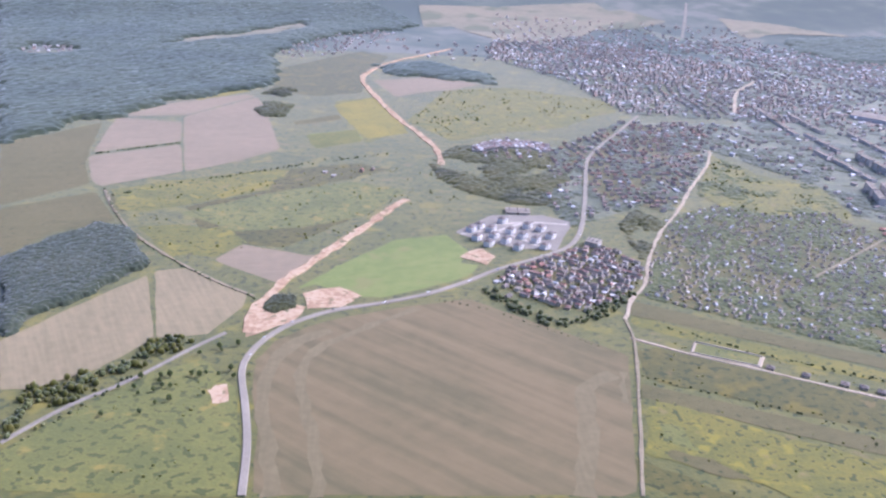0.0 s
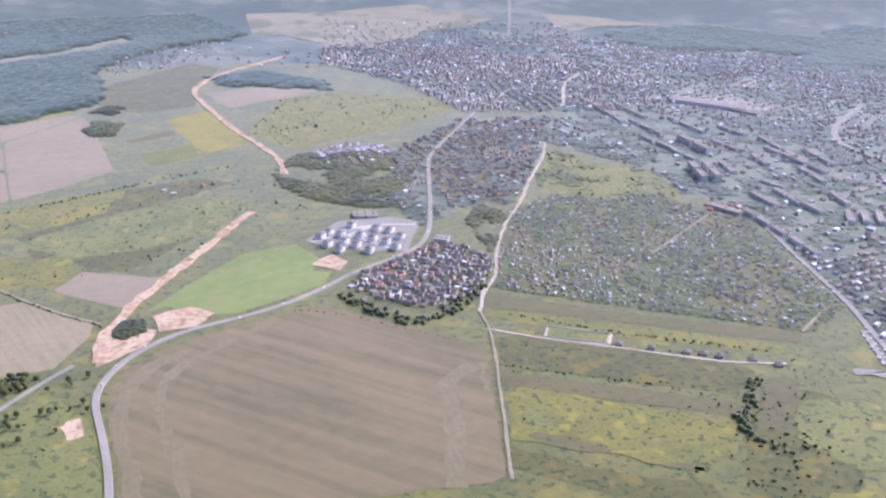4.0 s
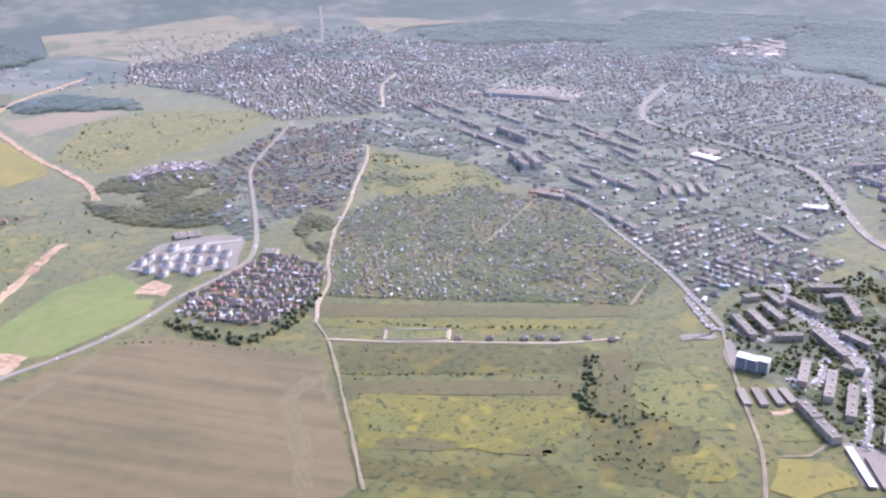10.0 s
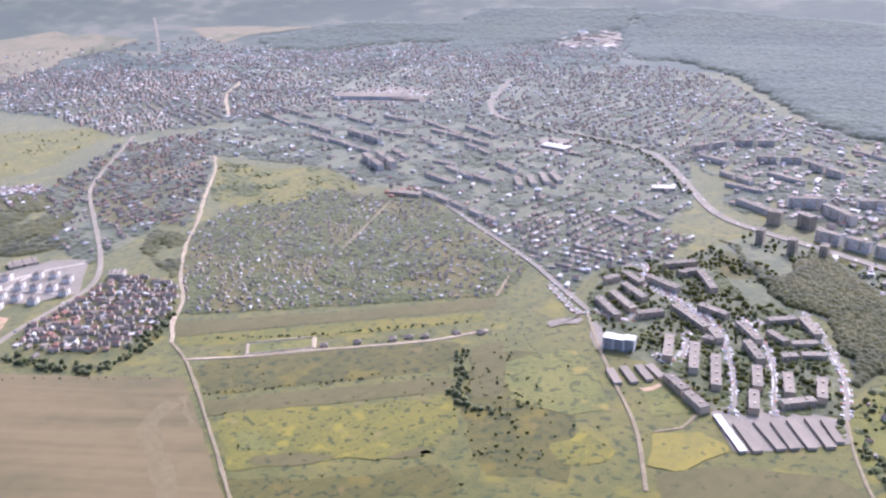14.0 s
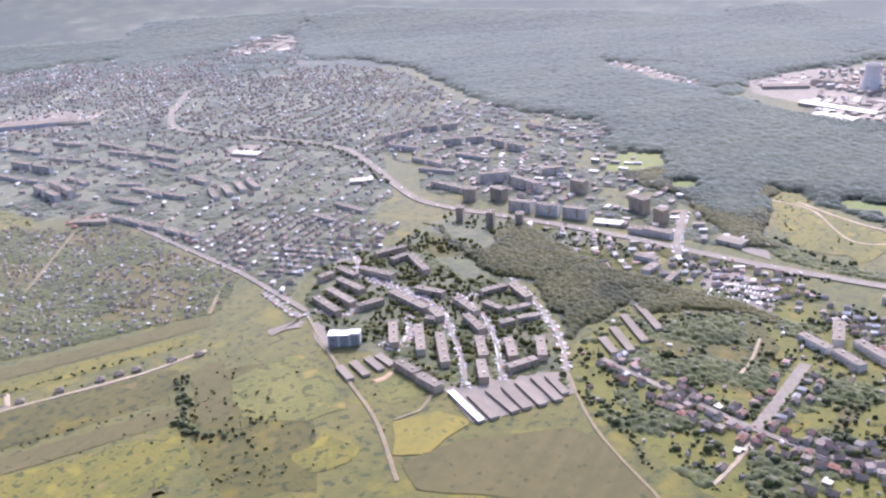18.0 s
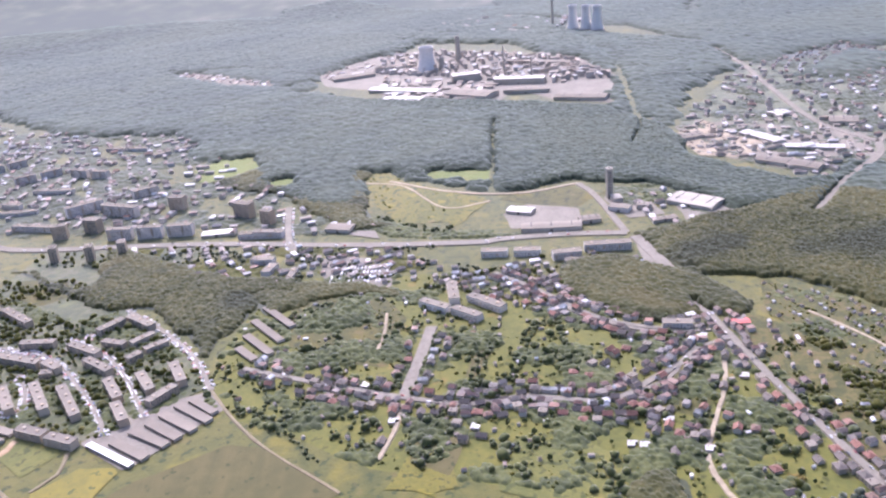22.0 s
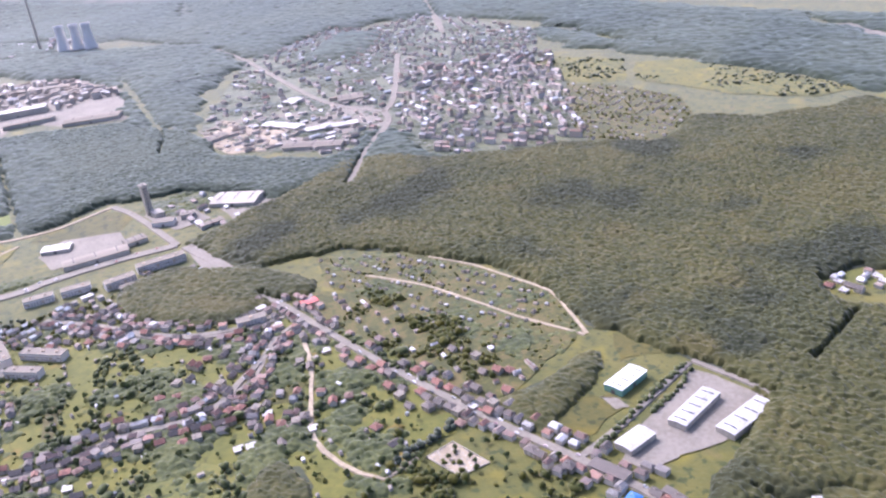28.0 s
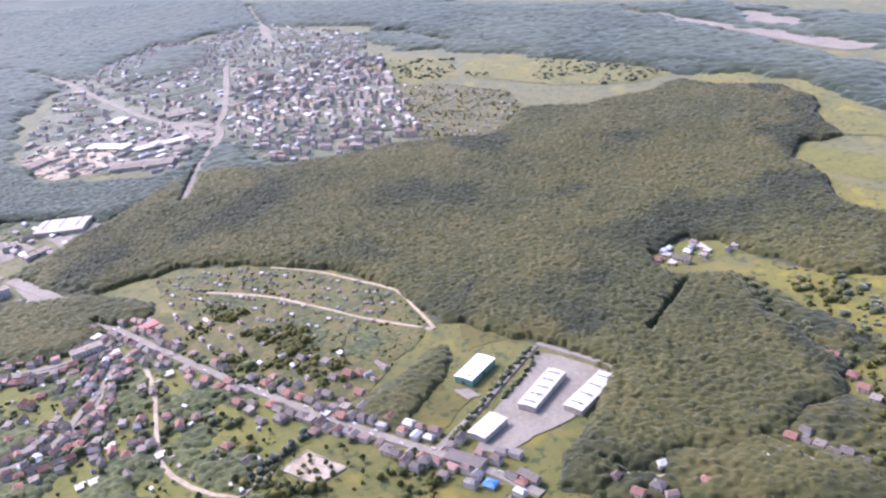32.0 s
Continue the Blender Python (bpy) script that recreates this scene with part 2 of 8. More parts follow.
M["slab_wall"] = material("pale_panel_wall", [(0.46, 0.43, 0.4), (0.54, 0.51, 0.47), (0.6, 0.54, 0.47), (0.62, 0.6, 0.57)], (0.05, 0.6), objvar=0.9, sheen=0.2)
M["render_wall"] = material("rendered_wall", [(0.273, 0.24, 0.1848), (0.357, 0.31, 0.2376), (0.462, 0.42, 0.3344), (0.378, 0.29, 0.1936)], (0.05, 0.8), objvar=0.9, sheen=0.0)
M["wall_far"] = material("plastered_walls", [(0.3, 0.275, 0.24), (0.38, 0.355, 0.31), (0.5, 0.47, 0.42), (0.4, 0.335, 0.27)], (0.05, 0.8), island=0.9, sheen=0.2)
M["tile_red"] = material("red_roof_tiles", [(0.15, 0.08, 0.06), (0.21, 0.1, 0.075), (0.26, 0.135, 0.1)], (0.2, 2.0), objvar=0.7, sheen=0.0, rough=0.75)
M["tile_grey"] = material("grey_roof_sheet", [(0.085, 0.075, 0.067), (0.115, 0.1, 0.088), (0.165, 0.138, 0.116)], (0.2, 2.0), objvar=0.7, sheen=0.0, rough=0.7)
# White end colours stand in for sun glints; the sheen adds painted haze.
M["roof_far"] = material("mixed_roofs_with_glints", [(0.66, 0.66, 0.6272), (0.1456, 0.1232, 0.112), (0.1187, 0.101, 0.0876), (0.184, 0.1482, 0.1236), (0.2493, 0.1372, 0.0979), (0.2493, 0.2085, 0.1732), (0.1543, 0.1295, 0.1113), (0.2374, 0.1317, 0.0927), (0.1365, 0.1175, 0.101), (0.3562, 0.3073, 0.2679), (0.2018, 0.1482, 0.1185), (0.1781, 0.1514, 0.1319), (0.66, 0.66, 0.6595)], (0.2, 2.0), island=0.95, sheen=0.35, rough=0.7)
M["roof_village"] = material("village_roofs", [(0.09, 0.08, 0.072), (0.19, 0.1, 0.078), (0.12, 0.105, 0.095), (0.24, 0.13, 0.1), (0.15, 0.135, 0.12), (0.1, 0.085, 0.075), (0.26, 0.14, 0.1), (0.2, 0.185, 0.17), (0.11, 0.1, 0.092), (0.55, 0.55, 0.53)], (0.2, 2.0), island=0.95, sheen=0.0, rough=0.7)
M["roof_shed"] = material("shed_roofs", [(0.1451, 0.1255, 0.1035), (0.2418, 0.1939, 0.1449), (0.1814, 0.1597, 0.1242), (0.6324, 0.6256, 0.612), (0.1693, 0.1483, 0.1191), (0.3143, 0.2624, 0.207), (0.133, 0.1141, 0.0931), (0.3869, 0.3422, 0.2795)], (0.2, 2.0), island=0.95, sheen=0.0, rough=0.7)
M["flat_roof"] = material("bitumen_roof", [(0.1646, 0.1453, 0.117), (0.2058, 0.1805, 0.1456), (0.2572, 0.2261, 0.1817)], (0.06, 0.8), objvar=0.6, sheen=0.0)
M["panel_wall"] = material("painted_panel_wall", [(0.2893, 0.2517, 0.1965), (0.3591, 0.3087, 0.2383), (0.399, 0.3135, 0.2215), (0.4588, 0.4085, 0.326)], (0.05, 0.6), objvar=0.9, sheen=0.0)
M["white_sheet"] = material("white_sheet_roof", [(0.62, 0.63, 0.63), (0.75, 0.75, 0.74)], (0.05, 0.5), rough=0.5, sheen=0.0)
M["pale_sheet"] = material("weathered_sheet_roof", [(0.34, 0.33, 0.31), (0.42, 0.41, 0.39), (0.5, 0.49, 0.47)], (0.06, 0.5), rough=0.5, sheen=0.0, stripes=(0.3, 30, 0.35))
M["concrete"] = material("concrete", [(0.315, 0.29, 0.2464), (0.441, 0.41, 0.3432)], (0.02, 0.4), sheen=0.0)
M["glass"] = material("window_glass", [(0.04, 0.05, 0.06), (0.07, 0.08, 0.09)], (0.3, 2.0), rough=0.15, spec=0.5, sheen=0.0)
M["white_wall"] = material("white_plaster", [(0.55, 0.54, 0.52), (0.68, 0.67, 0.65)], (0.1, 0.8), sheen=0.0)
M["pale_wall"] = material("pale_grey_plaster", [(0.42, 0.42, 0.43), (0.52, 0.52, 0.52)], (0.1, 0.8), sheen=0.0)
M["green_wall"] = material("green_sheet_wall", [(0.12, 0.24, 0.19), (0.16, 0.3, 0.23)], (0.1, 0.8), sheen=0.0, rough=0.5)
M["tile_brown"] = material("brown_roof_tiles", [(0.14, 0.09, 0.07), (0.2, 0.13, 0.1)], (0.2, 2.0), objvar=0.6, sheen=0.0, rough=0.75)
M["sheet_red"] = material("red_sheet_roof", [(0.45, 0.09, 0.08), (0.55, 0.13, 0.11)], (0.1, 0.6), sheen=0.0, rough=0.5)
M["sheet_blue"] = material("blue_sheet_roof", [(0.05, 0.16, 0.4), (0.07, 0.2, 0.46)], (0.1, 0.6), sheen=0.0, rough=0.5)
# The high sheen here is painted haze over the town's ground.
M["town"] = material("town_ground", [(0.0482, 0.0579, 0.0215), (0.0627, 0.0711, 0.026), (0.0803, 0.0842, 0.0312), (0.1085, 0.105, 0.0553)], (0.02, 0.08), bump=0.2, sheen=0.45, haze=(0.92, 0.97, 0.95), tufts=((0.03, 0.58, 0.08, (0.0924, 0.1008, 0.0299)),))
M["allotment"] = material("garden_plots", [(0.0525, 0.0565, 0.0144), (0.07, 0.0709, 0.0166), (0.0947, 0.0868, 0.0199), (0.114, 0.0904, 0.0303)], (0.05, 0.2), bump=0.4, bump_scale=0.5, sheen=0.2, cells=(0.1, 0.25))
for name, col in (("paint_white", (0.75, 0.75, 0.74)), ("paint_silver", (0.5, 0.51, 0.52)), ("paint_dark", (0.06, 0.065, 0.07)), ("paint_red", (0.4, 0.05, 0.04)), ("paint_blue", (0.06, 0.1, 0.26))):
    M[name] = material(name, [col, tuple(0.93 * c for c in col)], (0.5, 3.0), rough=0.3, spec=0.6, sheen=0.0)
M["car_paint"] = material("car_paint", [(0.75, 0.75, 0.74), (0.4, 0.41, 0.42), (0.7, 0.7, 0.7), (0.08, 0.085, 0.09), (0.6, 0.61, 0.62), (0.3, 0.06, 0.05), (0.74, 0.74, 0.73)], (0.5, 3.0), island=0.98, rough=0.3, spec=0.6, sheen=0.0)
M["rubber"] = material("tyre_rubber", [(0.02, 0.02, 0.02), (0.03, 0.03, 0.03)], (1.0, 8.0), sheen=0.0)
M["gravestone"] = material("gravestone", [(0.2, 0.19, 0.17), (0.36, 0.34, 0.3), (0.5, 0.47, 0.42)], (0.5, 3.0), island=0.9, sheen=0.0)
M["water"] = material("pond_water", [(0.25, 0.3, 0.33), (0.3, 0.35, 0.38)], (0.01, 0.1), rough=0.1, spec=0.6, sheen=0.0)

# Land near the horizon; its blue-green sheen paints the distance haze.
M["far_land"] = material("haze_tinted_wooded_land", [(0.0276, 0.0388, 0.0255), (0.0367, 0.0478, 0.0289), (0.0612, 0.0678, 0.0425), (0.1041, 0.1002, 0.0721)], (0.0022, 0.012), sheen=0.3, mix=0.35, haze=(0.82, 0.95, 0.97))

# ---- outlines that several things share ----
PLAN_TOWN_GROUND_A = [(178, 1646), (284, 1920), (221, 1987), (426, 2270), (719, 2308), (980, 3085), (714, 3742), (1333, 3229), (1837, 2702), (1904, 1970), (1208, 1188), (769, 994), (805, 1134), (852, 1554), (763, 1641), (760, 1815), (596, 2044), (470, 1733), (218, 1505)]
PLAN_TOWN_GROUND_B = [(931, 998), (1187, 1030), (1209, 906), (1229, 748), (1117, 743), (1003, 766), (837, 568), (719, 664), (745, 751), (721, 800), (766, 937)]
PLAN_C_SW_ALL = [(1856, 65), (2067, -43), (2452, -388), (2499, -584), (2105, -728), (1712, -582), (1314, -482), (1343, -397), (1368, -274), (1513, -206), (1443, -115), (1564, -95)]
PLAN_TOWN_GROUND_C = [(1837, 75), (2321, -70), (2467, -307), (2209, -599), (1829, -649), (1293, -487), (1376, -267), (1604, -238), (1521, -153), (1563, -52)]
PLAN_F_TAN_FAR = [(-163, 3944), (119, 3986), (282, 3946), (458, 3816), (487, 3668), (309, 3342), (149, 3386), (-17, 3622), (-123, 3572)]
PLAN_F_YELLOW_STRIPS = [(-19, 2523), (155, 2600), (426, 2491), (423, 2366), (4, 2008), (-106, 2162)]
PLAN_F_LUSH_LEFT = [(-404, 712), (-432, 773), (-393, 845), (-336, 934), (-282, 976), (-227, 915), (-197, 795), (-183, 722)]
PLAN_F_TOWN_MEADOW = [(579, 2010), (650, 1874), (757, 1807), (758, 1643), (655, 1555), (521, 1631), (487, 1729)]
PLAN_F_HILL_MEADOW = [(1549, 620), (1565, 600), (1495, 503), (1425, 387), (1408, 366), (1294, 400), (1321, 416), (1304, 485), (1386, 550)]
PLAN_F_EAST_MEADOW = [(686, -570), (655, -577), (573, -634), (490, -531), (539, -533), (584, -533), (664, -532)]
PLAN_F_FAR_MEADOW = [(1804, -597), (1804, -674), (1701, -753), (1562, -690), (1602, -626), (1662, -595)]
PLAN_F_FAR_MEADOW_B = [(1665, -759), (1619, -837), (1420, -910), (1267, -963), (1269, -880), (1358, -791), (1481, -740), (1554, -704)]
PLAN_F_FAR_MEADOW_C = [(2006, -785), (1924, -874), (1747, -902), (1767, -858), (1883, -795)]
PLAN_MAIN_ROAD = [(-179, 723), (-192, 806), (-210, 880), (-230, 952), (-231, 994), (-219, 1039), (-192, 1086), (-145, 1129), (-79, 1162), (-18, 1200), (39, 1252), (82, 1299), (156, 1361), (201, 1408), (226, 1469), (246, 1570), (269, 1737), (294, 1911), (333, 2022), (390, 2147), (478, 2348)]
PLAN_TOWN_ROAD = [(852, 1554), (826, 1325), (805, 1134), (785, 1031), (766, 940)]
PLAN_HIGHWAY = [(1631, 2401), (1428, 2189), (1329, 2029), (1326, 1862), (1375, 1690), (1390, 1529), (1356, 1413), (1255, 1231), (1204, 1126), (1197, 1038), (1212, 908), (1225, 746), (1223, 611), (1225, 491), (1230, 420), (1238, 339), (1248, 323), (1268, 227), (1274, 145)]
PLAN_VILLAGE_STREET = [(866, 548), (846, 466), (822, 351), (816, 271), (835, 228), (832, 182), (836, 136), (880, 99), (921, 66), (966, 50)]
PLAN_EAST_STREET = [(1058, 59), (1025, 40), (870, -23), (744, -80), (670, -117), (617, -146), (559, -176), (520, -190)]
PLAN_UPPER_STREET = [(1132, 309), (1084, 246), (1029, 188), (1002, 147), (989, 94), (998, 47)]
PLAN_ESTATE_ROAD = [(919, 998), (892, 898), (878, 816), (841, 759), (779, 686), (721, 634)]
PLAN_ESTATE_ROAD_B = [(919, 810), (886, 739), (830, 673), (758, 611)]
PLAN_ESTATE_ROAD_C = [(1001, 775), (947, 693), (888, 622), (818, 564)]
PLAN_SLIP_ROAD = [(1384, 700), (1260, 652), (1196, 617)]
PLAN_CROSSROAD_E = [(1262, 133), (1137, 79)]
PLAN_A_BAND_EAST = [(1040, 32), (1023, -19), (968, -70), (889, -96), (843, -130), (760, -180), (729, -137), (727, -108), (757, -86), (846, -53), (957, -4)]
PLAN_A_ALLOT_BIG = [(316, 1339), (397, 1582), (505, 1653), (599, 1622), (717, 1648), (767, 1542), (819, 1491), (805, 1289), (793, 1116), (697, 1039), (590, 1093), (486, 1138), (336, 1208), (291, 1233)]
PLAN_A_ALLOT_EAST = [(1121, -20), (1091, -84), (1054, -144), (1001, -190), (940, -222), (890, -242), (802, -239), (774, -212), (764, -182), (784, -155), (844, -130), (889, -96), (972, -71), (1032, -21)]
PLAN_A_ALLOT_FAR = [(1507, -522), (1319, -490), (1241, -573), (1318, -679), (1413, -710), (1538, -665), (1622, -594)]
PLAN_T_HOUSE_ESTATE = [(74, 1268), (174, 1364), (254, 1430), (315, 1351), (290, 1259), (240, 1198), (165, 1170), (119, 1199)]
PLAN_T_VILLAGE_N = [(221, 1987), (420, 2242), (631, 2269), (564, 2027), (470, 1733), (403, 1607), (258, 1687), (284, 1920), (178, 1646)]
PLAN_T_WOOD_VILLAGE = [(37, 1956), (132, 2061), (221, 1987), (199, 1901), (83, 1876)]
PLAN_CEMETERY = [(674, -34), (684, -61), (643, -80), (638, -52)]
PLAN_ENCLOSURE = [(337, 1093), (416, 1062), (404, 1036), (325, 1063)]
PLAN_NORTH_QUARRY = [(1074, 3920), (1254, 3871), (1533, 3683), (1248, 3715), (1127, 3636), (1089, 3696)]
PLAN_FAR_BARE = [(1635, -1157), (1624, -1217), (1477, -1216), (1278, -1239), (1091, -1262), (1118, -1200), (1210, -1194), (1378, -1197), (1513, -1160)]
PLAN_FAR_BARE_B = [(1513, -1310), (1365, -1330), (1268, -1299), (1315, -1263), (1441, -1257)]
PLAN_TAN_LEFT = [(171, 3985), (361, 4053), (586, 4109), (623, 4005), (836, 3858), (533, 3682), (469, 3537), (252, 3612), (125, 3337)]
PLAN_F_NW_FIELD = [(-945, 2908), (-880, 3121), (-754, 3233), (-586, 3519), (-535, 3434), (-639, 3248), (-764, 3114)]
PLAN_E_GROUND = [(915, 1037), (1036, 1002), (966, 827), (1001, 775), (853, 592), (824, 571), (721, 642), (712, 659), (729, 742), (750, 784), (753, 831), (735, 900), (763, 940), (862, 1026)]
PLAN_EST_STREET_A = [(906, 1028), (944, 1022), (891, 965), (887, 903), (864, 805), (855, 789)]
PLAN_EST_STREET_B = [(750, 791), (755, 760), (796, 781), (831, 816)]
PLAN_EST_STREET_C = [(773, 1037), (748, 934), (771, 927), (785, 880), (815, 894)]
PLAN_EST_STREET_D = [(889, 797), (915, 779), (948, 794)]
PLAN_C_FAR_RES = [(2321, -70), (2543, -320), (2209, -599), (1829, -649), (2033, -369), (2152, -252)]
PLAN_C_SW_TOWN = [(1982, -357), (1871, -666), (1293, -487), (1314, -428), (1388, -271), (1561, -258)]
PLAN_T_NW_VILL = [(-1304, 2721), (-1288, 2841), (-1144, 2827), (-1127, 2738), (-1224, 2691)]
PLAN_V_CRESCENT = [(50, 1969), (89, 2013), (167, 2033), (222, 2011), (216, 1953), (175, 1974), (112, 1970), (61, 1927)]
PLAN_W_BIG_SE = [(1273, 103), (1360, -14), (1473, -148), (1367, -274), (1305, -476), (1227, -565), (1302, -674), (1232, -748), (1216, -849), (1214, -936), (1145, -939), (1069, -996), (1005, -987), (943, -931), (858, -900), (889, -846), (839, -783), (785, -778), (744, -741), (710, -730), (652, -732), (579, -641), (626, -594), (689, -572), (710, -578), (737, -579), (767, -554), (777, -498), (754, -483), (712, -486), (676, -522), (637, -514), (563, -489), (508, -483), (469, -453), (473, -395), (467, -356), (471, -334), (497, -301), (505, -258), (500, -223), (513, -201), (551, -232), (569, -273), (612, -332), (699, -302), (787, -264), (802, -245), (898, -246), (982, -211), (1073, -136), (1138, -45), (1139, 38)]
PLAN_W_GAP_A = [(2408, 228), (1910, 143), (1816, 93), (2093, 59), (2330, -57), (2648, -4), (2864, 310), (2890, 380)]
PLAN_W_GAP_B = [(3546, 1592), (3716, 1394), (3200, 517), (2911, 382), (2971, 846), (2647, 1029), (3346, 1520)]
PLAN_W_GAP_C = [(2015, 3384), (2274, 3541), (2784, 3148), (2530, 2914), (2155, 2918), (1952, 2961), (1754, 2984)]
PLAN_W_GAP_D = [(1508, -150), (1619, -246), (1503, -244), (1380, -268), (1418, -152)]
PLAN_W_MID_PARK = [(315, 1376), (373, 1455), (383, 1579), (347, 1617), (306, 1526)]
PLAN_W_PLANT_E = [(2196, -179), (2461, -320), (2395, -425), (2171, -335)]
PLAN_W_T32A = [(3036, 22), (2662, -7), (2706, -98), (2721, -249), (2718, -453), (2483, -626), (2191, -765), (1771, -931), (1534, -1078), (1752, -1219), (2528, -842), (3173, -508), (3728, -30)]
PLAN_W_T32B = [(2134, -710), (1900, -720), (1643, -839), (1393, -941), (1240, -965), (1060, -1059), (893, -1017), (1023, -1177), (1158, -1139), (1360, -1112), (1540, -1097), (1761, -925)]
PLAN_W_T25A = [(3119, 323), (2632, 13), (2427, -6), (2348, -144), (2467, -307), (2527, -469), (2056, -952), (2280, -1062), (2572, -790), (2880, -378), (3209, 137), (3293, 332)]
PLAN_W_TONGUE = [(1532, 919), (1613, 864), (1494, 735), (1584, 681), (1551, 616), (1431, 588), (1315, 533), (1274, 468), (1291, 562), (1351, 640), (1450, 739), (1482, 861)]
PLAN_T_LEFT_TOWN = [(-592, 3000), (-352, 3490), (-220, 3404), (-305, 3038), (-492, 2836)]
PLAN_T_CENTRE = [(126, 3350), (535, 3475), (980, 3085), (1126, 2717), (1060, 2386), (716, 2347), (444, 2363), (333, 2735), (109, 3034)]
PLAN_T_BLOCKS_MID = [(761, 2488), (1022, 2238), (1243, 1947), (1097, 1562), (1086, 1431), (857, 1299), (844, 1451), (778, 1710), (766, 1926), (704, 2219)]
PLAN_T_HOUSES_MID = [(821, 1391), (865, 1293), (1018, 1271), (1087, 1065), (981, 1014), (843, 1044), (803, 1118)]
PLAN_T_FAR_TOWN = [(1215, 3361), (1637, 3074), (1838, 2639), (1949, 2200), (1882, 1693), (1790, 1472), (1489, 1324), (1372, 1444), (1294, 1848), (1373, 2580)]
PLAN_T_EAST_BLOCKS = [(1517, 1515), (1849, 1549), (1876, 1462), (1713, 1248), (1837, 1114), (1737, 1016), (1616, 1097), (1499, 947), (1415, 874), (1293, 848), (1271, 1020), (1357, 1219), (1384, 1361)]
PLAN_C_INDUSTRY = [(1837, 75), (1854, -29), (1864, -202), (1706, -260), (1584, -204), (1545, -99), (1649, 41)]
PLAN_U_SOUTH = [(1210, 895), (1215, 468), (1158, 404), (1100, 444), (1134, 560), (1060, 612), (1052, 793), (1145, 884)]
PLAN_U_NORTH = [(1891, 1646), (1899, 1451), (1846, 1129), (1595, 891), (1462, 744), (1314, 551), (1281, 487), (1262, 681), (1268, 960), (1242, 1153)]
PLAN_U_TOWER = [(1474, 198), (1445, 75), (1301, 6), (1303, 114)]
PLAN_U_CROSS = [(1103, 391), (1150, 309), (1208, 225), (1190, 126), (1112, 102), (1108, 172), (1015, 204), (1040, 275)]
PLAN_U_GAP16 = [(1983, 2439), (2143, 2282), (2131, 1994), (1897, 1580), (1822, 1727), (1832, 1955)]
PLAN_U_FAR13 = [(244, 3512), (721, 3586), (1327, 3415), (1939, 3259), (2366, 3017), (2262, 2563), (1838, 2639), (1435, 3132), (857, 3306), (481, 3354)]
PLAN_U_FAR16 = [(926, 3629), (1281, 3482), (1659, 3237), (2034, 3041), (2410, 2751), (2137, 2414), (1823, 2475), (1409, 2846), (969, 3166)]
PLAN_F_EAST_LONG = [(1223, -944), (1197, -1024), (1102, -1054), (981, -1018), (867, -984), (810, -927), (860, -903), (946, -934), (1012, -994), (1075, -1002), (1151, -945)]
PLAN_F_EAST_GREEN = [(886, -843), (822, -858), (764, -871), (724, -821), (767, -796), (838, -785)]
PLAN_F_EAST_DRY = [(780, -769), (699, -790), (663, -745), (713, -734), (743, -742)]
PLAN_COTTAGE_CLEARING = [(766, -490), (728, -492), (729, -524), (704, -571), (732, -574), (766, -550)]
PLAN_W_COTTAGE_TREES = [(690, -504), (660, -536), (582, -530), (505, -541), (468, -504), (502, -490), (544, -496), (637, -514)]
PLAN_PLANT = [(2417, 1032), (2634, 945), (2710, 815), (2644, 571), (2508, 313), (2281, 218), (2016, 211), (2054, 339), (2177, 445), (2051, 463), (2091, 642), (2104, 736), (2204, 799), (2272, 955)]
PLAN_PLANT_YARD = [(2119, 351), (2157, 233), (2043, 214), (2052, 336)]
PLAN_PLANT_WORKS = [(2577, 912), (2668, 789), (2611, 566), (2483, 318), (2273, 227), (2200, 265), (2248, 454), (2347, 700), (2407, 849)]
PLAN_F_NORTH_OLIVE = [(464, 3888), (691, 4021), (850, 3852), (717, 3733), (510, 3672)]
PLAN_FAR_WORKS = [(2240, 3053), (2366, 3132), (2463, 2864), (2322, 2680), (2107, 2782)]
PLAN_W_NORTH_A = [(1270, 3642), (1687, 3678), (2356, 3195), (2294, 3071), (2077, 2990), (1733, 3258), (1375, 3312), (1243, 3441)]
PLAN_W_NORTH_B = [(2699, 3016), (2952, 2986), (3379, 1999), (3502, 1099), (3466, 587), (3154, 714), (3040, 962), (2637, 1119), (2558, 1540), (2308, 2007), (2252, 2355), (2465, 2779)]
PLAN_STRIP_WORKS = [(2532, 1525), (2547, 1454), (2419, 1275), (2313, 1056), (2264, 1051), (2328, 1248), (2442, 1455)]
PLAN_STONE_YARD = [(1759, 80), (1856, 26), (1791, -9), (1715, -85), (1609, -38), (1630, 40)]
CLEARINGS = [[(1590, 977), (1654, 952), (1673, 882), (1588, 847), (1522, 884), (1518, 935)], [(1521, 795), (1545, 743), (1484, 722), (1473, 767)], [(1562, 524), (1574, 381), (1500, 370), (1512, 490)]]
PLAN_LAKE_N = [(2868, 3672), (3105, 3285), (2935, 3411), (2784, 3579)]

# ---- ground ----
CX, CY = 30.0, 40.0


def ground_z(x, y):
    """Flat country that climbs to low hills along the horizon."""
    q = np.maximum(0.0, (np.hypot(np.asarray(x, float) - CX, np.asarray(y, float) - CY) - 3500.0) / 1300.0)
    return 190.0 * q ** 1.5


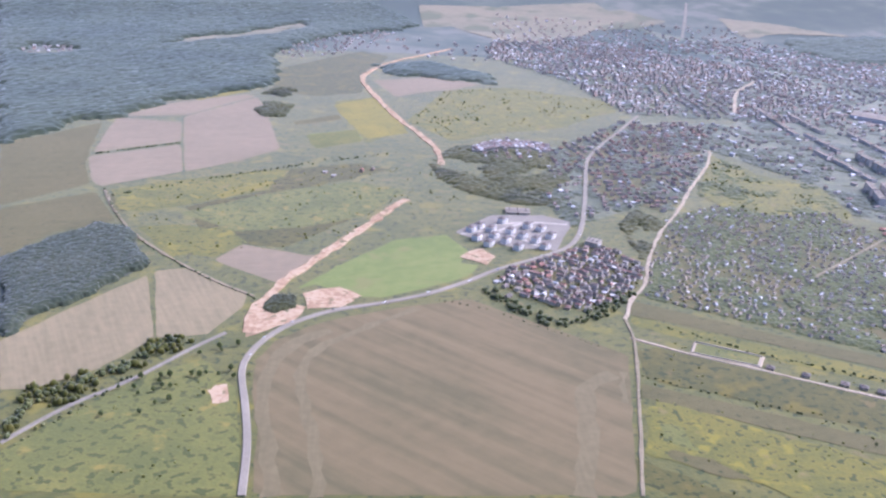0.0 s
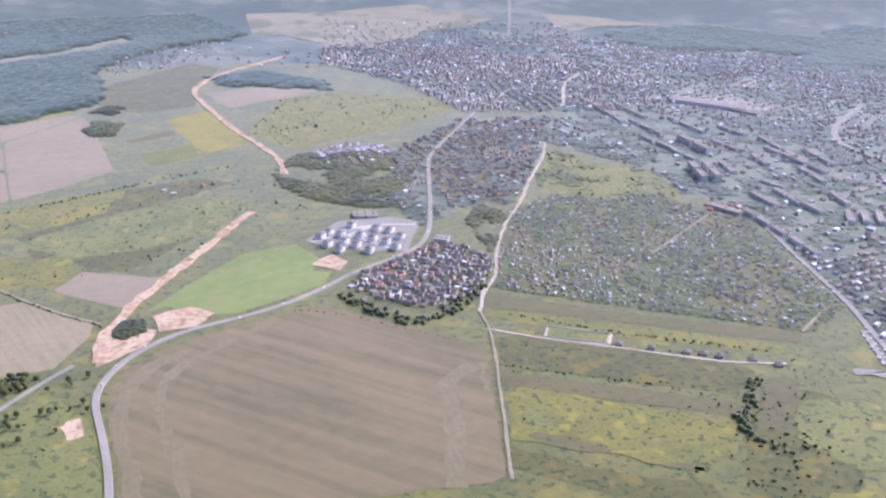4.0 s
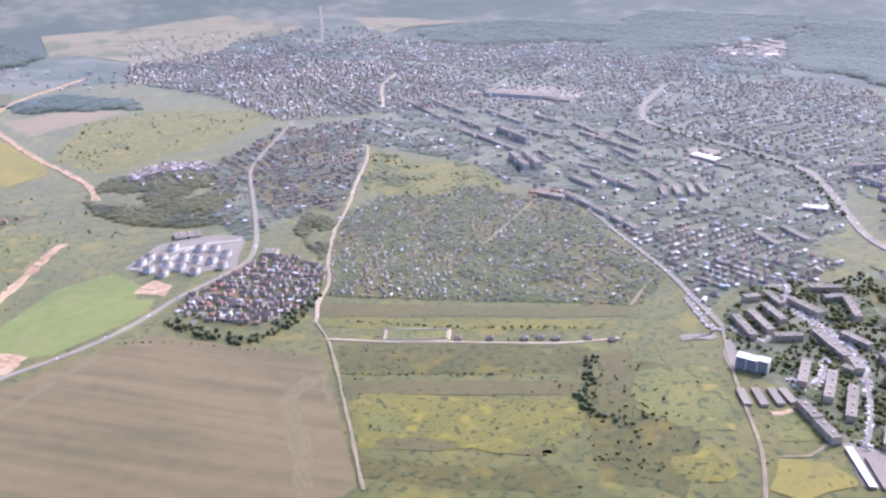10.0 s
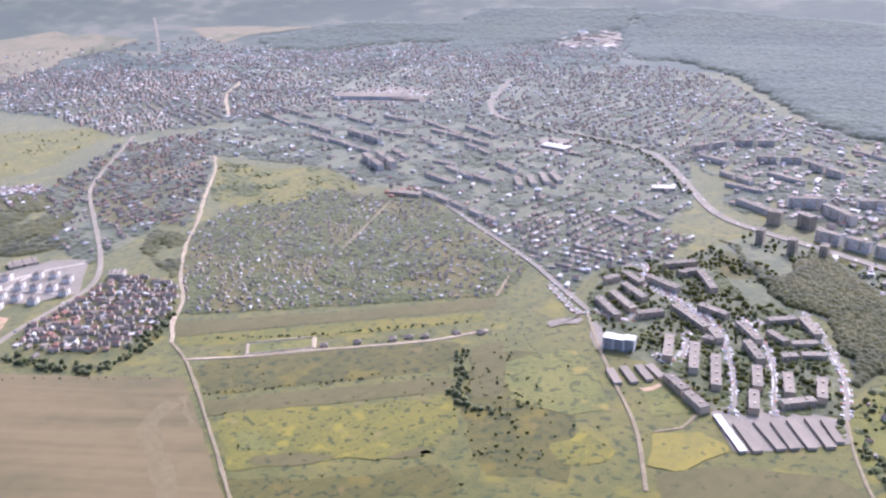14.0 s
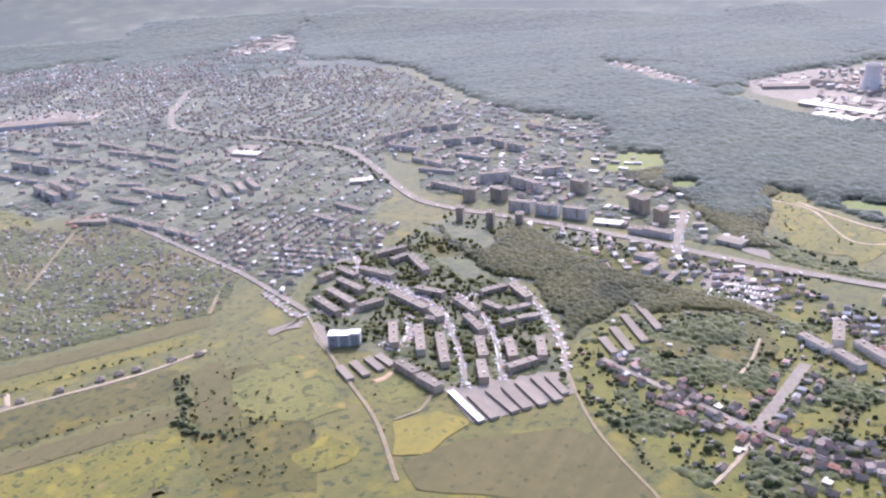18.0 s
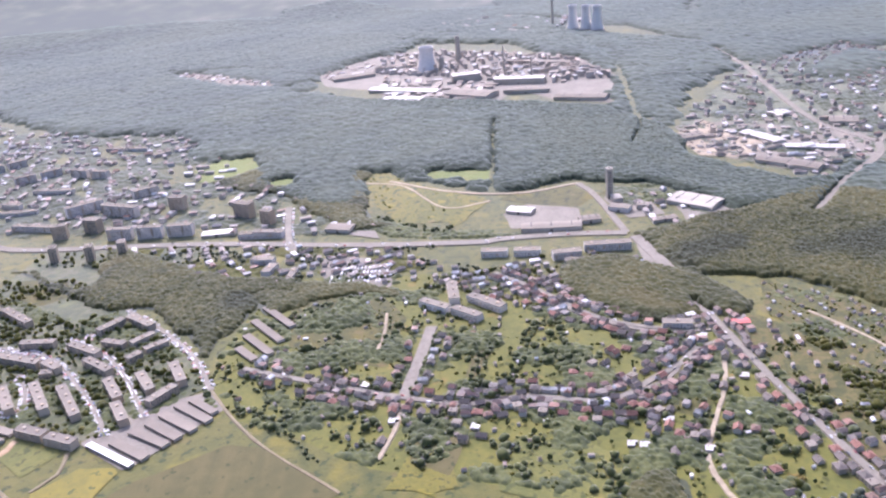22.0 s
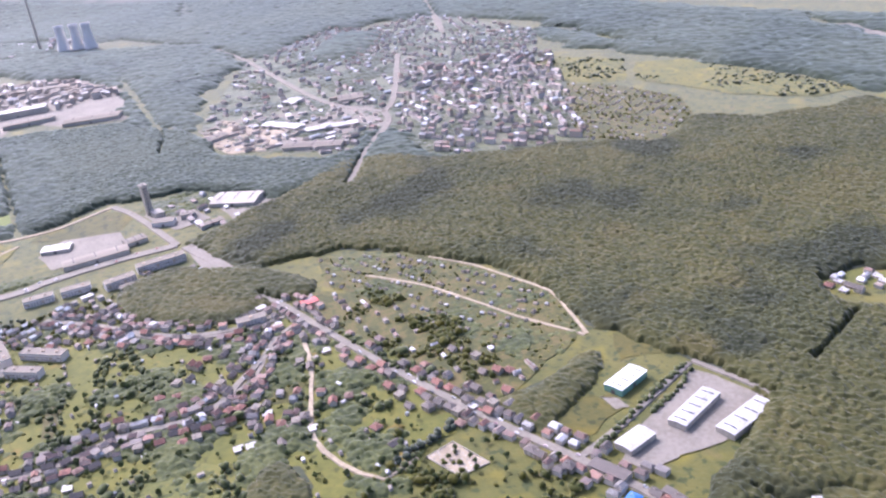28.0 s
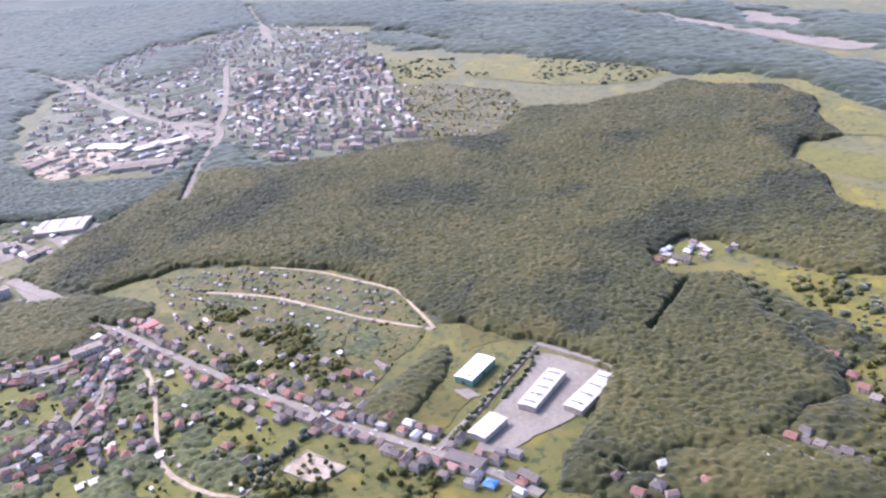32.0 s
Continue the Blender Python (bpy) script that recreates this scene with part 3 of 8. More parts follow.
def mesh_from(name, verts, faces, mats, face_mat=None, smooth=False):
    """A mesh from arrays: verts (n, 3), triangles (m, 3)."""
    verts, faces = np.asarray(verts, np.float32), np.asarray(faces, np.int32)
    me = bpy.data.meshes.new(name)
    me.vertices.add(len(verts))
    me.vertices.foreach_set("co", verts.ravel())
    me.loops.add(faces.size)
    me.loops.foreach_set("vertex_index", faces.ravel())
    me.polygons.add(len(faces))
    k = faces.shape[1]
    me.polygons.foreach_set("loop_start", np.arange(0, faces.size, k, dtype=np.int32))
    if face_mat is not None:
        me.polygons.foreach_set("material_index", np.asarray(face_mat, np.int32))
    me.polygons.foreach_set("use_smooth", np.full(len(faces), smooth))
    for m in mats:
        me.materials.append(m)
    me.update(calc_edges=True)
    me.validate()
    return me


def ring_ground():
    radii = [0, 400, 900, 1500, 2200, 3000, 3500, 3700, 3900, 4100, 4300, 4500, 4700, 4900, 5200, 6000, 9000]
    n = 96
    v, fcs = [(CX, CY, 0.0)], []
    for r in radii[1:]:
        for i in range(n):
            a = 2 * math.pi * i / n
            x, y = CX + r * math.cos(a), CY + r * math.sin(a)
            v.append((x, y, float(ground_z(x, y)) if r < 5200 else 285.0))
    tri = []
    for i in range(n):
        tri.append((0, 1 + i, 1 + (i + 1) % n))
    for k in range(len(radii) - 2):
        a, b = 1 + k * n, 1 + (k + 1) * n
        for i in range(n):
            j = (i + 1) % n
            tri += [(a + i, b + i, b + j), (a + i, b + j, a + j)]
    # Past 3020 m the faces take the land material with painted haze.
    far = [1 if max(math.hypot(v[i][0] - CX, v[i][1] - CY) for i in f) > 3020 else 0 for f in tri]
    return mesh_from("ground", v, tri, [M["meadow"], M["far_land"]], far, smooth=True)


tagged(new("ground", ring_ground()), "green and yellow weedy meadow land reaching the hazy hills", "ground", kind="structure")


def inside(poly, x, y):
    """Which of the points lie in the polygon."""
    hit = np.zeros(len(x), bool)
    px, py = np.array(poly, float).T
    j = len(px) - 1
    for i in range(len(px)):
        c = (py[i] > y) != (py[j] > y)
        xi = (px[j] - px[i]) * (y - py[i]) / (py[j] - py[i] + 1e-12) + px[i]
        hit ^= c & (x < xi)
        j = i
    return hit


def rounded(poly, cut=0.18, wobble=1.5, rng=None):
    """The polygon with its corners cut and its edges made uneven."""
    rng = rng or random.Random(int(sum(abs(p[0]) for p in poly)))
    out = []
    n = len(poly)
    for i in range(n):
        a, b = poly[i], poly[(i + 1) % n]
        steps = max(2, min(12, int(math.hypot(b[0] - a[0], b[1] - a[1]) / 25)))
        for s in range(steps + 1):
            u = cut + (1 - 2 * cut) * s / steps
            out.append((a[0] + (b[0] - a[0]) * u + rng.uniform(-wobble, wobble), a[1] + (b[1] - a[1]) * u + rng.uniform(-wobble, wobble)))
    return out


LAYER = [0]


def patch(name, label, mat, poly, z, category="field", wobble=1.5, cut=0.04):
    """A field or paved area as a thin slab on the ground."""
    LAYER[0] += 1
    z += 0.004 * LAYER[0]
    bm = bmesh.new()
    vs = [bm.verts.new((x, y, float(ground_z(x, y)) + z)) for x, y in rounded(poly, cut=cut, wobble=wobble)]
    top = bm.faces.new(vs)
    top.normal_update()
    if top.normal.z < 0:
        top.normal_flip()
    bmesh.ops.triangulate(bm, faces=[top])
    if max(math.hypot(v.co.x - CX, v.co.y - CY) for v in bm.verts) > 3450:
        bmesh.ops.subdivide_edges(bm, edges=bm.edges[:], cuts=5, use_grid_fill=True)
        for v in bm.verts:
            v.co.z = float(ground_z(v.co.x, v.co.y)) + z + (1.5 if math.hypot(v.co.x - CX, v.co.y - CY) > 3400 else 0.0)
    me = bpy.data.meshes.new(name)
    bm.to_mesh(me)
    bm.free()
    me.materials.append(M[mat])
    return tagged(new(name, me), label, category, kind="structure")


def smooth_line(pts, step=18.0):
    """A Catmull-Rom line through the points."""
    p = [Vector((*q, 0)) for q in pts]
    p = [2 * p[0] - p[1]] + p + [2 * p[-1] - p[-2]]
    out = []
    for i in range(1, len(p) - 2):
        a, b, c, d = p[i - 1:i + 3]
        n = max(1, int((c - b).length / step))
        for s in range(n):
            t = s / n
            out.append(0.5 * ((2 * b) + (c - a) * t + (2 * a - 5 * b + 4 * c - d) * t * t + (3 * b - a - 3 * c + d) * t ** 3))
    out.append(p[-2])
    return out


CLEAR = []     # strips kept free of trees and houses: x, y, x, y, half width


def clear_of(x, y, margin):
    keep = np.ones(len(x), bool)
    if not len(x):
        return keep
    lo_x, hi_x, lo_y, hi_y = x.min() - 40, x.max() + 40, y.min() - 40, y.max() + 40
    for ax, ay, bx, by, hw in CLEAR:
        if max(ax, bx) < lo_x or min(ax, bx) > hi_x or max(ay, by) < lo_y or min(ay, by) > hi_y:
            continue
        dx, dy = bx - ax, by - ay
        u = np.clip(((x - ax) * dx + (y - ay) * dy) / (dx * dx + dy * dy + 1e-9), 0, 1)
        keep &= np.hypot(x - ax - u * dx, y - ay - u * dy) > hw + margin
    return keep


def road(name, label, mat, pts, width, z=0.9, category="road", uneven=0.0):
    """A road as a ribbon with low shoulders that fall to the ground."""
    line = smooth_line(pts)
    z += 0.6 if category == "road" else 0.0
    rng = random.Random(len(pts) * 7 + int(width * 10))
    if category == "road":
        CLEAR.extend((a[0], a[1], b[0], b[1], width / 2) for a, b in zip(line[::2], line[2::2]))
    v, q = [], []
    for i, p in enumerate(line):
        d = (line[min(i + 1, len(line) - 1)] - line[max(i - 1, 0)]).normalized()
        s = Vector((-d.y, d.x, 0))
        g = float(ground_z(p.x, p.y))
        wl, wr = width / 2 + rng.uniform(-uneven, uneven), width / 2 + rng.uniform(-uneven, uneven)
        for k, (off, h) in enumerate(((-wl - 0.8, 0.0), (-wl, z), (wr, z), (wr + 0.8, 0.0))):
            w = p + s * off
            v.append((w.x, w.y, g + h))
        if i:
            a = 4 * (i - 1)
            q += [(a + k, a + k + 1, a + k + 5, a + k + 4) for k in range(3)]
    return tagged(new(name, mesh_from(name, v, [f[::-1] for f in q], [M[mat]])), label, category, kind="structure")


patch("village_lawn", "green and yellow garden lawns of the village", "lawn", [(900, 590), (1100, 600), (1140, 320), (1000, 40), (800, -90), (640, -10), (690, 180), (700, 340), (790, 560)], 0.02, "lawn", wobble=4)
for poly in ([(-597, 1536), (-347, 1735), (-177, 1803), (-107, 1779), (-245, 1646), (-456, 1530), (-551, 1458)], [(-448, 1502), (-304, 1619), (-162, 1661), (-147, 1509), (-253, 1338), (-383, 1365)], [(-502, 2702), (-305, 3038), (-207, 2965), (-256, 2728), (-242, 2433), (-353, 2370), (-477, 2406)], [(212, 825), (334, 749), (417, 724), (398, 668), (208, 776)], [(559, 911), (636, 876), (606, 755), (502, 632), (437, 691), (485, 801)], [(251, 1069), (424, 985), (540, 928), (520, 891), (378, 945), (250, 1005)]):
    patch("olive_meadow", "olive-green meadow with dry tufts", "olive", poly, 0.14, wobble=5)
patch("town_ground", "dark mixed gardens and yards of the town", "town", PLAN_TOWN_GROUND_A, 0.12, "ground")
patch("town_ground", "mixed lawns and yards between flats", "town", PLAN_TOWN_GROUND_B, 0.12, "ground")
patch("town_ground", "mixed gardens of the wide far town", "town", PLAN_C_SW_ALL, 0.1, "ground")
patch("town_ground", "mixed yards of the far town", "town", PLAN_TOWN_GROUND_C, 0.12, "ground")
patch("tan_field", "pale brown fallow field with tractor tracks", "brown_field", [(-169, 725), (-188, 837), (-209, 915), (-220, 982), (-207, 1031), (-175, 1075), (-128, 1113), (-32, 1160), (39, 1190), (137, 1121), (240, 1049), (226, 925), (203, 758)], 0.20)
patch("green_field", "bright green crop field beside the road", "crop_green", [(-206, 1191), (-157, 1283), (-80, 1398), (2, 1435), (39, 1369), (26, 1318), (56, 1313), (39, 1269), (-19, 1222), (-81, 1179), (-112, 1177), (-180, 1209)], 0.20)
patch("ploughed_field", "small bare brown field", "plough", [(-343, 1277), (-316, 1346), (-213, 1314), (-196, 1317), (-237, 1208)], 0.22)
patch("stubble_field", "pale stubble field beside the wood", "stubble", [(-535, 994), (-485, 1097), (-423, 1212), (-356, 1024), (-393, 947), (-449, 891), (-485, 887)], 0.22)
patch("stubble_field", "pale stubble field beside the dirt road", "stubble", [(-417, 1227), (-376, 1241), (-269, 1169), (-267, 1124), (-292, 1044), (-354, 1024)], 0.22)
for poly in ([(-619, 2094), (-497, 2326), (-453, 2215), (-355, 1872), (-440, 1755), (-505, 1691)], [(-760, 2057), (-609, 2044), (-569, 1895), (-713, 1782), (-740, 1923)], [(-712, 1754), (-562, 1870), (-507, 1691), (-625, 1581), (-652, 1609)], [(-682, 2220), (-527, 2351), (-503, 2332), (-617, 2110), (-755, 2069), (-749, 2091)]):
    patch("ploughed_field", "grey-brown ploughed field", "plough", poly, 0.22)
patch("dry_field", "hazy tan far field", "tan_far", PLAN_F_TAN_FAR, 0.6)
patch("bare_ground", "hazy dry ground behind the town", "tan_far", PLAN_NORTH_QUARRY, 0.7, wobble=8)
for mat, words, poly in (("mustard", "field bright yellow with flowering weeds", [(-297, 2281), (-208, 2396), (-136, 2213), (-97, 2058), (-181, 1992), (-250, 2149)]), ("crop_green", "small bright green crop strip", [(-313, 2003), (-228, 2055), (-193, 1990), (-283, 1917)]), ("tan", "pale dry field strip", [(-369, 2101), (-271, 2188), (-260, 2146), (-354, 2074)]), ("plough", "grey-brown ploughed field below a wood", [(-177, 2579), (-70, 2692), (77, 2622), (-2, 2529), (-135, 2454)]), ("yellow", "yellow weedy field strip", [(-2, 2473), (140, 2593), (152, 2497), (17, 2379)]), ("yellow", "yellow weedy field strip", [(29, 2183), (237, 2405), (427, 2489), (437, 2401), (210, 2233), (45, 2043)]), ("mustard", "lime yellow field strip", [(-430, 1592), (-347, 1670), (-322, 1651), (-398, 1547)]), ("lush", "smooth green meadow", [(-448, 1469), (-319, 1595), (-186, 1685), (-74, 1653), (-145, 1495), (-232, 1435), (-336, 1398)]), ("yellow", "yellow-green weedy corner of the meadow", [(-498, 1394), (-425, 1418), (-321, 1370), (-351, 1311), (-412, 1280)]), ("mustard", "narrow lime strip below the forest", [(-646, 2290), (-537, 2409), (-527, 2378), (-630, 2257)]), ("tan", "dry pale field below the forest", [(-916, 1816), (-852, 1882), (-778, 2007), (-759, 1938), (-704, 1713), (-837, 1645)]), ("yellow", "yellow weedy field strip", [(-601, 1563), (-516, 1633), (-405, 1699), (-312, 1741), (-316, 1686), (-431, 1551), (-513, 1461), (-555, 1471)])):
    patch("field_strip", words, mat, poly, 0.3, wobble=3)
for poly in ([(-743, 1442), (-622, 1549), (-541, 1417), (-613, 1354), (-651, 1245)], [(-837, 1644), (-715, 1741), (-649, 1592), (-749, 1454)]):
    patch("dry_field", "dry tan and green field", "tan", poly, 0.20)
for poly in ([(-302, 2319), (-201, 2396), (-103, 2109), (-180, 1950)], [(-532, 1519), (-434, 1598), (-335, 1670), (-324, 1616), (-434, 1519), (-505, 1465)], [(-453, 1357), (-361, 1420), (-309, 1353), (-347, 1290), (-416, 1292)], PLAN_F_YELLOW_STRIPS, [(261, 1163), (464, 1084), (642, 1007), (629, 984), (421, 1059), (337, 1098), (266, 1130)], [(244, 930), (367, 880), (489, 836), (463, 776), (398, 762), (320, 792), (224, 829)]):
    patch("yellow_field", "meadow yellow with flowering weeds", "yellow", poly, 0.24, wobble=3)
for poly in ([(-322, 1990), (-216, 2059), (-192, 1969), (-282, 1891)], [(770, 46), (789, -6), (754, -11), (730, 35)], [(702, -2), (716, -35), (693, -50), (675, -12)], [(876, 82), (916, 42), (784, 47), (809, 86)], [(983, 232), (983, 199), (920, 184), (913, 234)], [(737, 174), (770, 62), (659, 25), (651, 64), (674, 177)], PLAN_F_EAST_GREEN, PLAN_COTTAGE_CLEARING):
    patch("green_meadow", "mown green meadow", "lawn", poly, 0.24, wobble=3)
patch("ploughed_field", "far brown field below a wood", "plough", [(-228, 2599), (-39, 2695), (44, 2609), (-150, 2408)], 0.22)
patch("grassland", "lush green scrubby grassland", "lush", PLAN_F_LUSH_LEFT, 0.18)
patch("dry_strip", "long pale dry field strip", "tan", [(271, 1215), (478, 1118), (683, 1039), (669, 1010), (466, 1089), (262, 1167)], 0.26)
patch("bare_strip", "long dry brown field strip", "tan", [(246, 978), (379, 929), (512, 876), (500, 846), (366, 896), (242, 945)], 0.26)
for mat, words, poly in (("olive", "olive grass strip", [(260, 1077), (413, 1026), (574, 953), (543, 903), (381, 948), (255, 988)]), ("yellow", "strip yellow with weeds", [(254, 939), (358, 894), (484, 832), (467, 800), (344, 860), (251, 902)]), ("tan", "straw-coloured dry patch", [(249, 839), (302, 822), (341, 793), (316, 793), (252, 820)]), ("tan", "straw-coloured dry patch", [(376, 791), (411, 774), (417, 748), (370, 765)]), ("lush", "green grass strip", [(253, 898), (342, 856), (372, 831), (356, 811), (252, 856)]), ("lush", "green grass by the lane", [(591, 875), (681, 859), (664, 801), (628, 717), (567, 738), (545, 806)]), ("yellow", "weeds in yellow drifts", [(522, 696), (567, 698), (578, 656), (544, 640), (514, 666)])):
    patch("meadow_strip", words, mat, poly, 0.28, wobble=5, cut=0.12)
patch("dry_grass", "patch of straw-coloured dry grass", "tan", [(573, 930), (617, 922), (538, 799), (505, 821)], 0.26, wobble=4)
patch("dry_grass", "patch of straw-coloured dry grass", "tan", [(370, 802), (419, 778), (399, 750), (351, 773)], 0.30, wobble=4)
patch("south_field", "brown and green harrowed field", "tan", [(580, 601), (653, 569), (722, 499), (722, 461), (689, 401), (660, 362), (553, 559)], 0.26)
patch("playing_field", "grass playing field by the flats", "lush", [(681, 737), (710, 729), (697, 663), (651, 682)], 0.26)
for poly in ([(1084, 995), (1088, 930), (1044, 876), (1008, 911), (1022, 955)], [(1044, 560), (1106, 480), (1004, 394), (879, 386), (893, 450), (919, 513)], [(1362, 232), (1456, 182), (1471, 145), (1522, 125), (1497, 59), (1438, 200), (1480, 247), (1456, 329), (1413, 351)], [(956, 336), (966, 296), (861, 300), (870, 337)], [(779, -259), (745, -306), (720, -293), (730, -264), (729, -244)], [(669, -148), (693, -194), (661, -211), (639, -171), (635, -153)]):
    patch("meadow", "rough grass meadow", "olive", poly, 0.24, wobble=3)
for poly in CLEARINGS:
    patch("clearing", "bright grass clearing in the wood", "crop_green", poly, 0.6, wobble=3)
for poly in (PLAN_F_TOWN_MEADOW, PLAN_F_HILL_MEADOW, PLAN_F_EAST_MEADOW, PLAN_F_EAST_LONG, PLAN_F_EAST_DRY, PLAN_F_FAR_MEADOW, PLAN_F_FAR_MEADOW_B, PLAN_F_FAR_MEADOW_C):
    patch("dry_meadow", "yellow-green meadow between woods", "yellow", poly, 0.6, wobble=4)
road("main_road", "grey asphalt country road in a long bend", "asphalt", PLAN_MAIN_ROAD, 7.2)
road("earthwork", "orange earth strip of a new road", "earth", [(-246, 1051), (-248, 1115), (-234, 1195), (-194, 1304), (-139, 1441), (-75, 1600)], 14, 0.6, uneven=4)
road("earthwork", "pale earth strip of a new road", "earth", [(-15, 1824), (-30, 1949), (-75, 2065), (-137, 2210), (-213, 2440), (-257, 2609), (-241, 2741), (-185, 2897), (-110, 3015), (-12, 3167)], 14, 0.6, uneven=3)
road("field_track", "narrow grassy field track", "path", [(208, 757), (234, 927), (255, 1081), (254, 1150)], 3.0, 0.5, uneven=0.6)
road("sand_road", "pale sandy road", "sand", [(254, 1150), (272, 1214), (303, 1274), (328, 1375), (368, 1493), (424, 1614), (479, 1756), (556, 1934), (587, 2041)], 5.0, 0.6, uneven=1.4)
road("lane", "pale dirt lane along new houses", "sand", [(252, 1096), (325, 1059), (408, 1026), (477, 997), (546, 971), (618, 959)], 4.5, 0.5, uneven=0.8)
road("country_lane", "pale concrete country lane", "lot", [(-438, 786), (-420, 823), (-395, 866), (-358, 912), (-334, 949), (-303, 1003), (-272, 1049)], 4.5, 0.5)
road("field_track", "field track beside hedges", "path", [(-613, 1566), (-555, 1457), (-490, 1362), (-412, 1280), (-335, 1212), (-259, 1159)], 4, 0.5, uneven=1)
road("town_road", "grey road into the town", "lot", PLAN_TOWN_ROAD, 9, 0.8)
road("lane", "narrow grey lane beside the meadow", "path", [(766, 940), (715, 856), (665, 761), (619, 672), (553, 582)], 3.6, 0.6)
road("footpath", "trodden path round the fields", "path", [(818, 564), (777, 525), (735, 478), (699, 424), (663, 364)], 2.6, 0.5, uneven=0.6)
road("highway", "wide grey main road through the town", "lot", PLAN_HIGHWAY, 16, 1.0)
road("street", "asphalt village street", "lot", PLAN_VILLAGE_STREET, 7.5, 0.8)
road("street", "asphalt village street", "lot", PLAN_EAST_STREET, 8, 0.85)
road("street", "asphalt village street", "lot", PLAN_UPPER_STREET, 7, 0.75)
road("avenue", "broad pale paved avenue", "lot", [(978, 357), (895, 352), (823, 349)], 13, 0.9)
road("footpath", "pale dirt path", "sand", [(809, 346), (761, 342), (714, 344)], 4, 0.5, uneven=1)
road("lane", "pale gravel lane", "sand", [(946, 27), (864, 32), (770, 48), (725, 46), (679, 22), (662, 5), (677, -27)], 4, 0.6, uneven=0.6)
road("allotment_path", "pale allotment path", "sand", [(1040, -67), (981, -120), (917, -158), (854, -192), (789, -236)], 3.6, 0.5, uneven=0.5)
road("allotment_path", "pale path along the wood", "sand", [(1048, -149), (997, -189), (936, -221), (890, -242), (842, -242), (789, -238)], 3.4, 0.55, uneven=0.5)
road("estate_road", "pale estate road", "lot", PLAN_ESTATE_ROAD, 6.5, 0.7)
road("estate_road", "pale estate road", "lot", PLAN_ESTATE_ROAD_B, 6, 0.75)
road("estate_road", "pale estate road", "lot", PLAN_ESTATE_ROAD_C, 6.5, 0.8)
road("street", "narrow grey village lane", "lot", [(834, 210), (835, 147), (877, 87), (933, 65), (967, 30)], 4.5, 0.7)
road("street", "narrow grey village lane", "lot", [(1131, 308), (1079, 238), (1019, 187), (982, 107), (988, 40)], 4.5, 0.72)
road("lane", "pale lane past cottages", "sand", [(472, -365), (453, -368), (425, -372)], 4, 0.6)
road("lane", "pale lane past cottages", "sand", [(518, -248), (490, -258), (474, -292)], 3.6, 0.6)
road("yard_road", "pale road to the halls", "lot", [(616, -149), (636, -192), (665, -243), (696, -297)], 6.5, 0.7)
road("yard_road", "pale road behind the halls", "lot", [(698, -302), (647, -324), (616, -335)], 5, 0.72)
road("slip_road", "pale slip road", "lot", PLAN_SLIP_ROAD, 10, 0.72)
road("north_road", "pale straight road in the town", "sand", [(750, 2439), (826, 2694), (929, 2879)], 9, 0.8)
road("north_road", "pale straight far road", "lot", [(833, 3491), (922, 3853), (988, 4149)], 10, 0.8)
road("forest_ride", "cleared ride through the wood", "meadow", [(1444, 369), (1897, 447)], 9, 0.9)
road("side_road", "grey side road by the tower", "lot", [(1274, 145), (1425, 199), (1490, 234)], 10, 0.9)
road("side_road", "grey road past the flats", "lot", PLAN_CROSSROAD_E, 16, 0.9)
road("back_road", "pale back road along the wood", "sand", [(1490, 234), (1443, 328), (1454, 439), (1511, 563)], 6, 0.8)
for poly in ([(277, 907), (454, 798), (431, 762), (352, 769), (274, 854)], [(-18, 2486), (122, 2569), (149, 2461), (-1, 2330)], [(42, 2194), (291, 2366), (412, 2393), (274, 2189), (68, 2069)], [(671, 324), (721, 315), (739, 287), (686, 261), (670, 278)]):
    patch("yellow_field", "meadow yellow with flowering weeds", "yellow", poly, 0.3, wobble=4)
for poly in ([(958, 371), (969, 333), (835, 318), (838, 367)], [(941, 314), (953, 283), (844, 284), (846, 314)], [(951, 168), (959, 135), (859, 109), (835, 132), (839, 176)], [(902, 65), (882, 24), (808, 45), (837, 82)], [(766, 44), (789, -19), (738, -31), (704, 10), (711, 32)]):
    patch("lawn", "bright green garden lawn", "lawn", poly, 0.2, "lawn", wobble=2)
for mat, words, poly in (("olive", "rough orchard meadow", [(921, 77), (910, 33), (813, 46), (817, 84)]), ("lawn", "light green mown field", [(787, 42), (787, -17), (752, -5), (726, 25), (739, 43)]), ("lush", "green garden field", [(717, 35), (725, -26), (704, -28), (681, 20)]), ("lush", "broad light green meadow", [(762, 222), (757, 147), (724, 113), (662, 129), (681, 226)]), ("olive", "scrubby olive meadow", [(1054, 558), (1025, 432), (894, 407), (917, 510)]), ("lawn", "long mown garden strip", [(922, 327), (926, 295), (846, 296), (862, 322)]), ("tan", "long dry garden strip", [(938, 290), (938, 273), (866, 282), (869, 295)]), ("lawn", "bright back garden", [(726, -37), (729, -73), (695, -70), (694, -38)]), ("lawn", "bright back garden", [(969, 263), (970, 211), (907, 214), (905, 257)]), ("tan", "dry cut field", [(775, 320), (755, 269), (698, 272), (714, 314)])):
    patch("garden_field", words, mat, poly, 0.26, wobble=2)
patch("garden_ground", "gardens behind the street", "allotment", PLAN_A_BAND_EAST, 0.2, "garden")
for poly in (PLAN_A_ALLOT_BIG, PLAN_A_ALLOT_EAST, PLAN_A_ALLOT_FAR):
    patch("allotment_ground", "patchwork garden plots", "allotment", poly, 0.34, "garden")
for poly in (PLAN_T_HOUSE_ESTATE, PLAN_T_VILLAGE_N, PLAN_T_WOOD_VILLAGE):
    patch("garden_ground", "gardens between houses", "allotment", poly, 0.16, "garden")
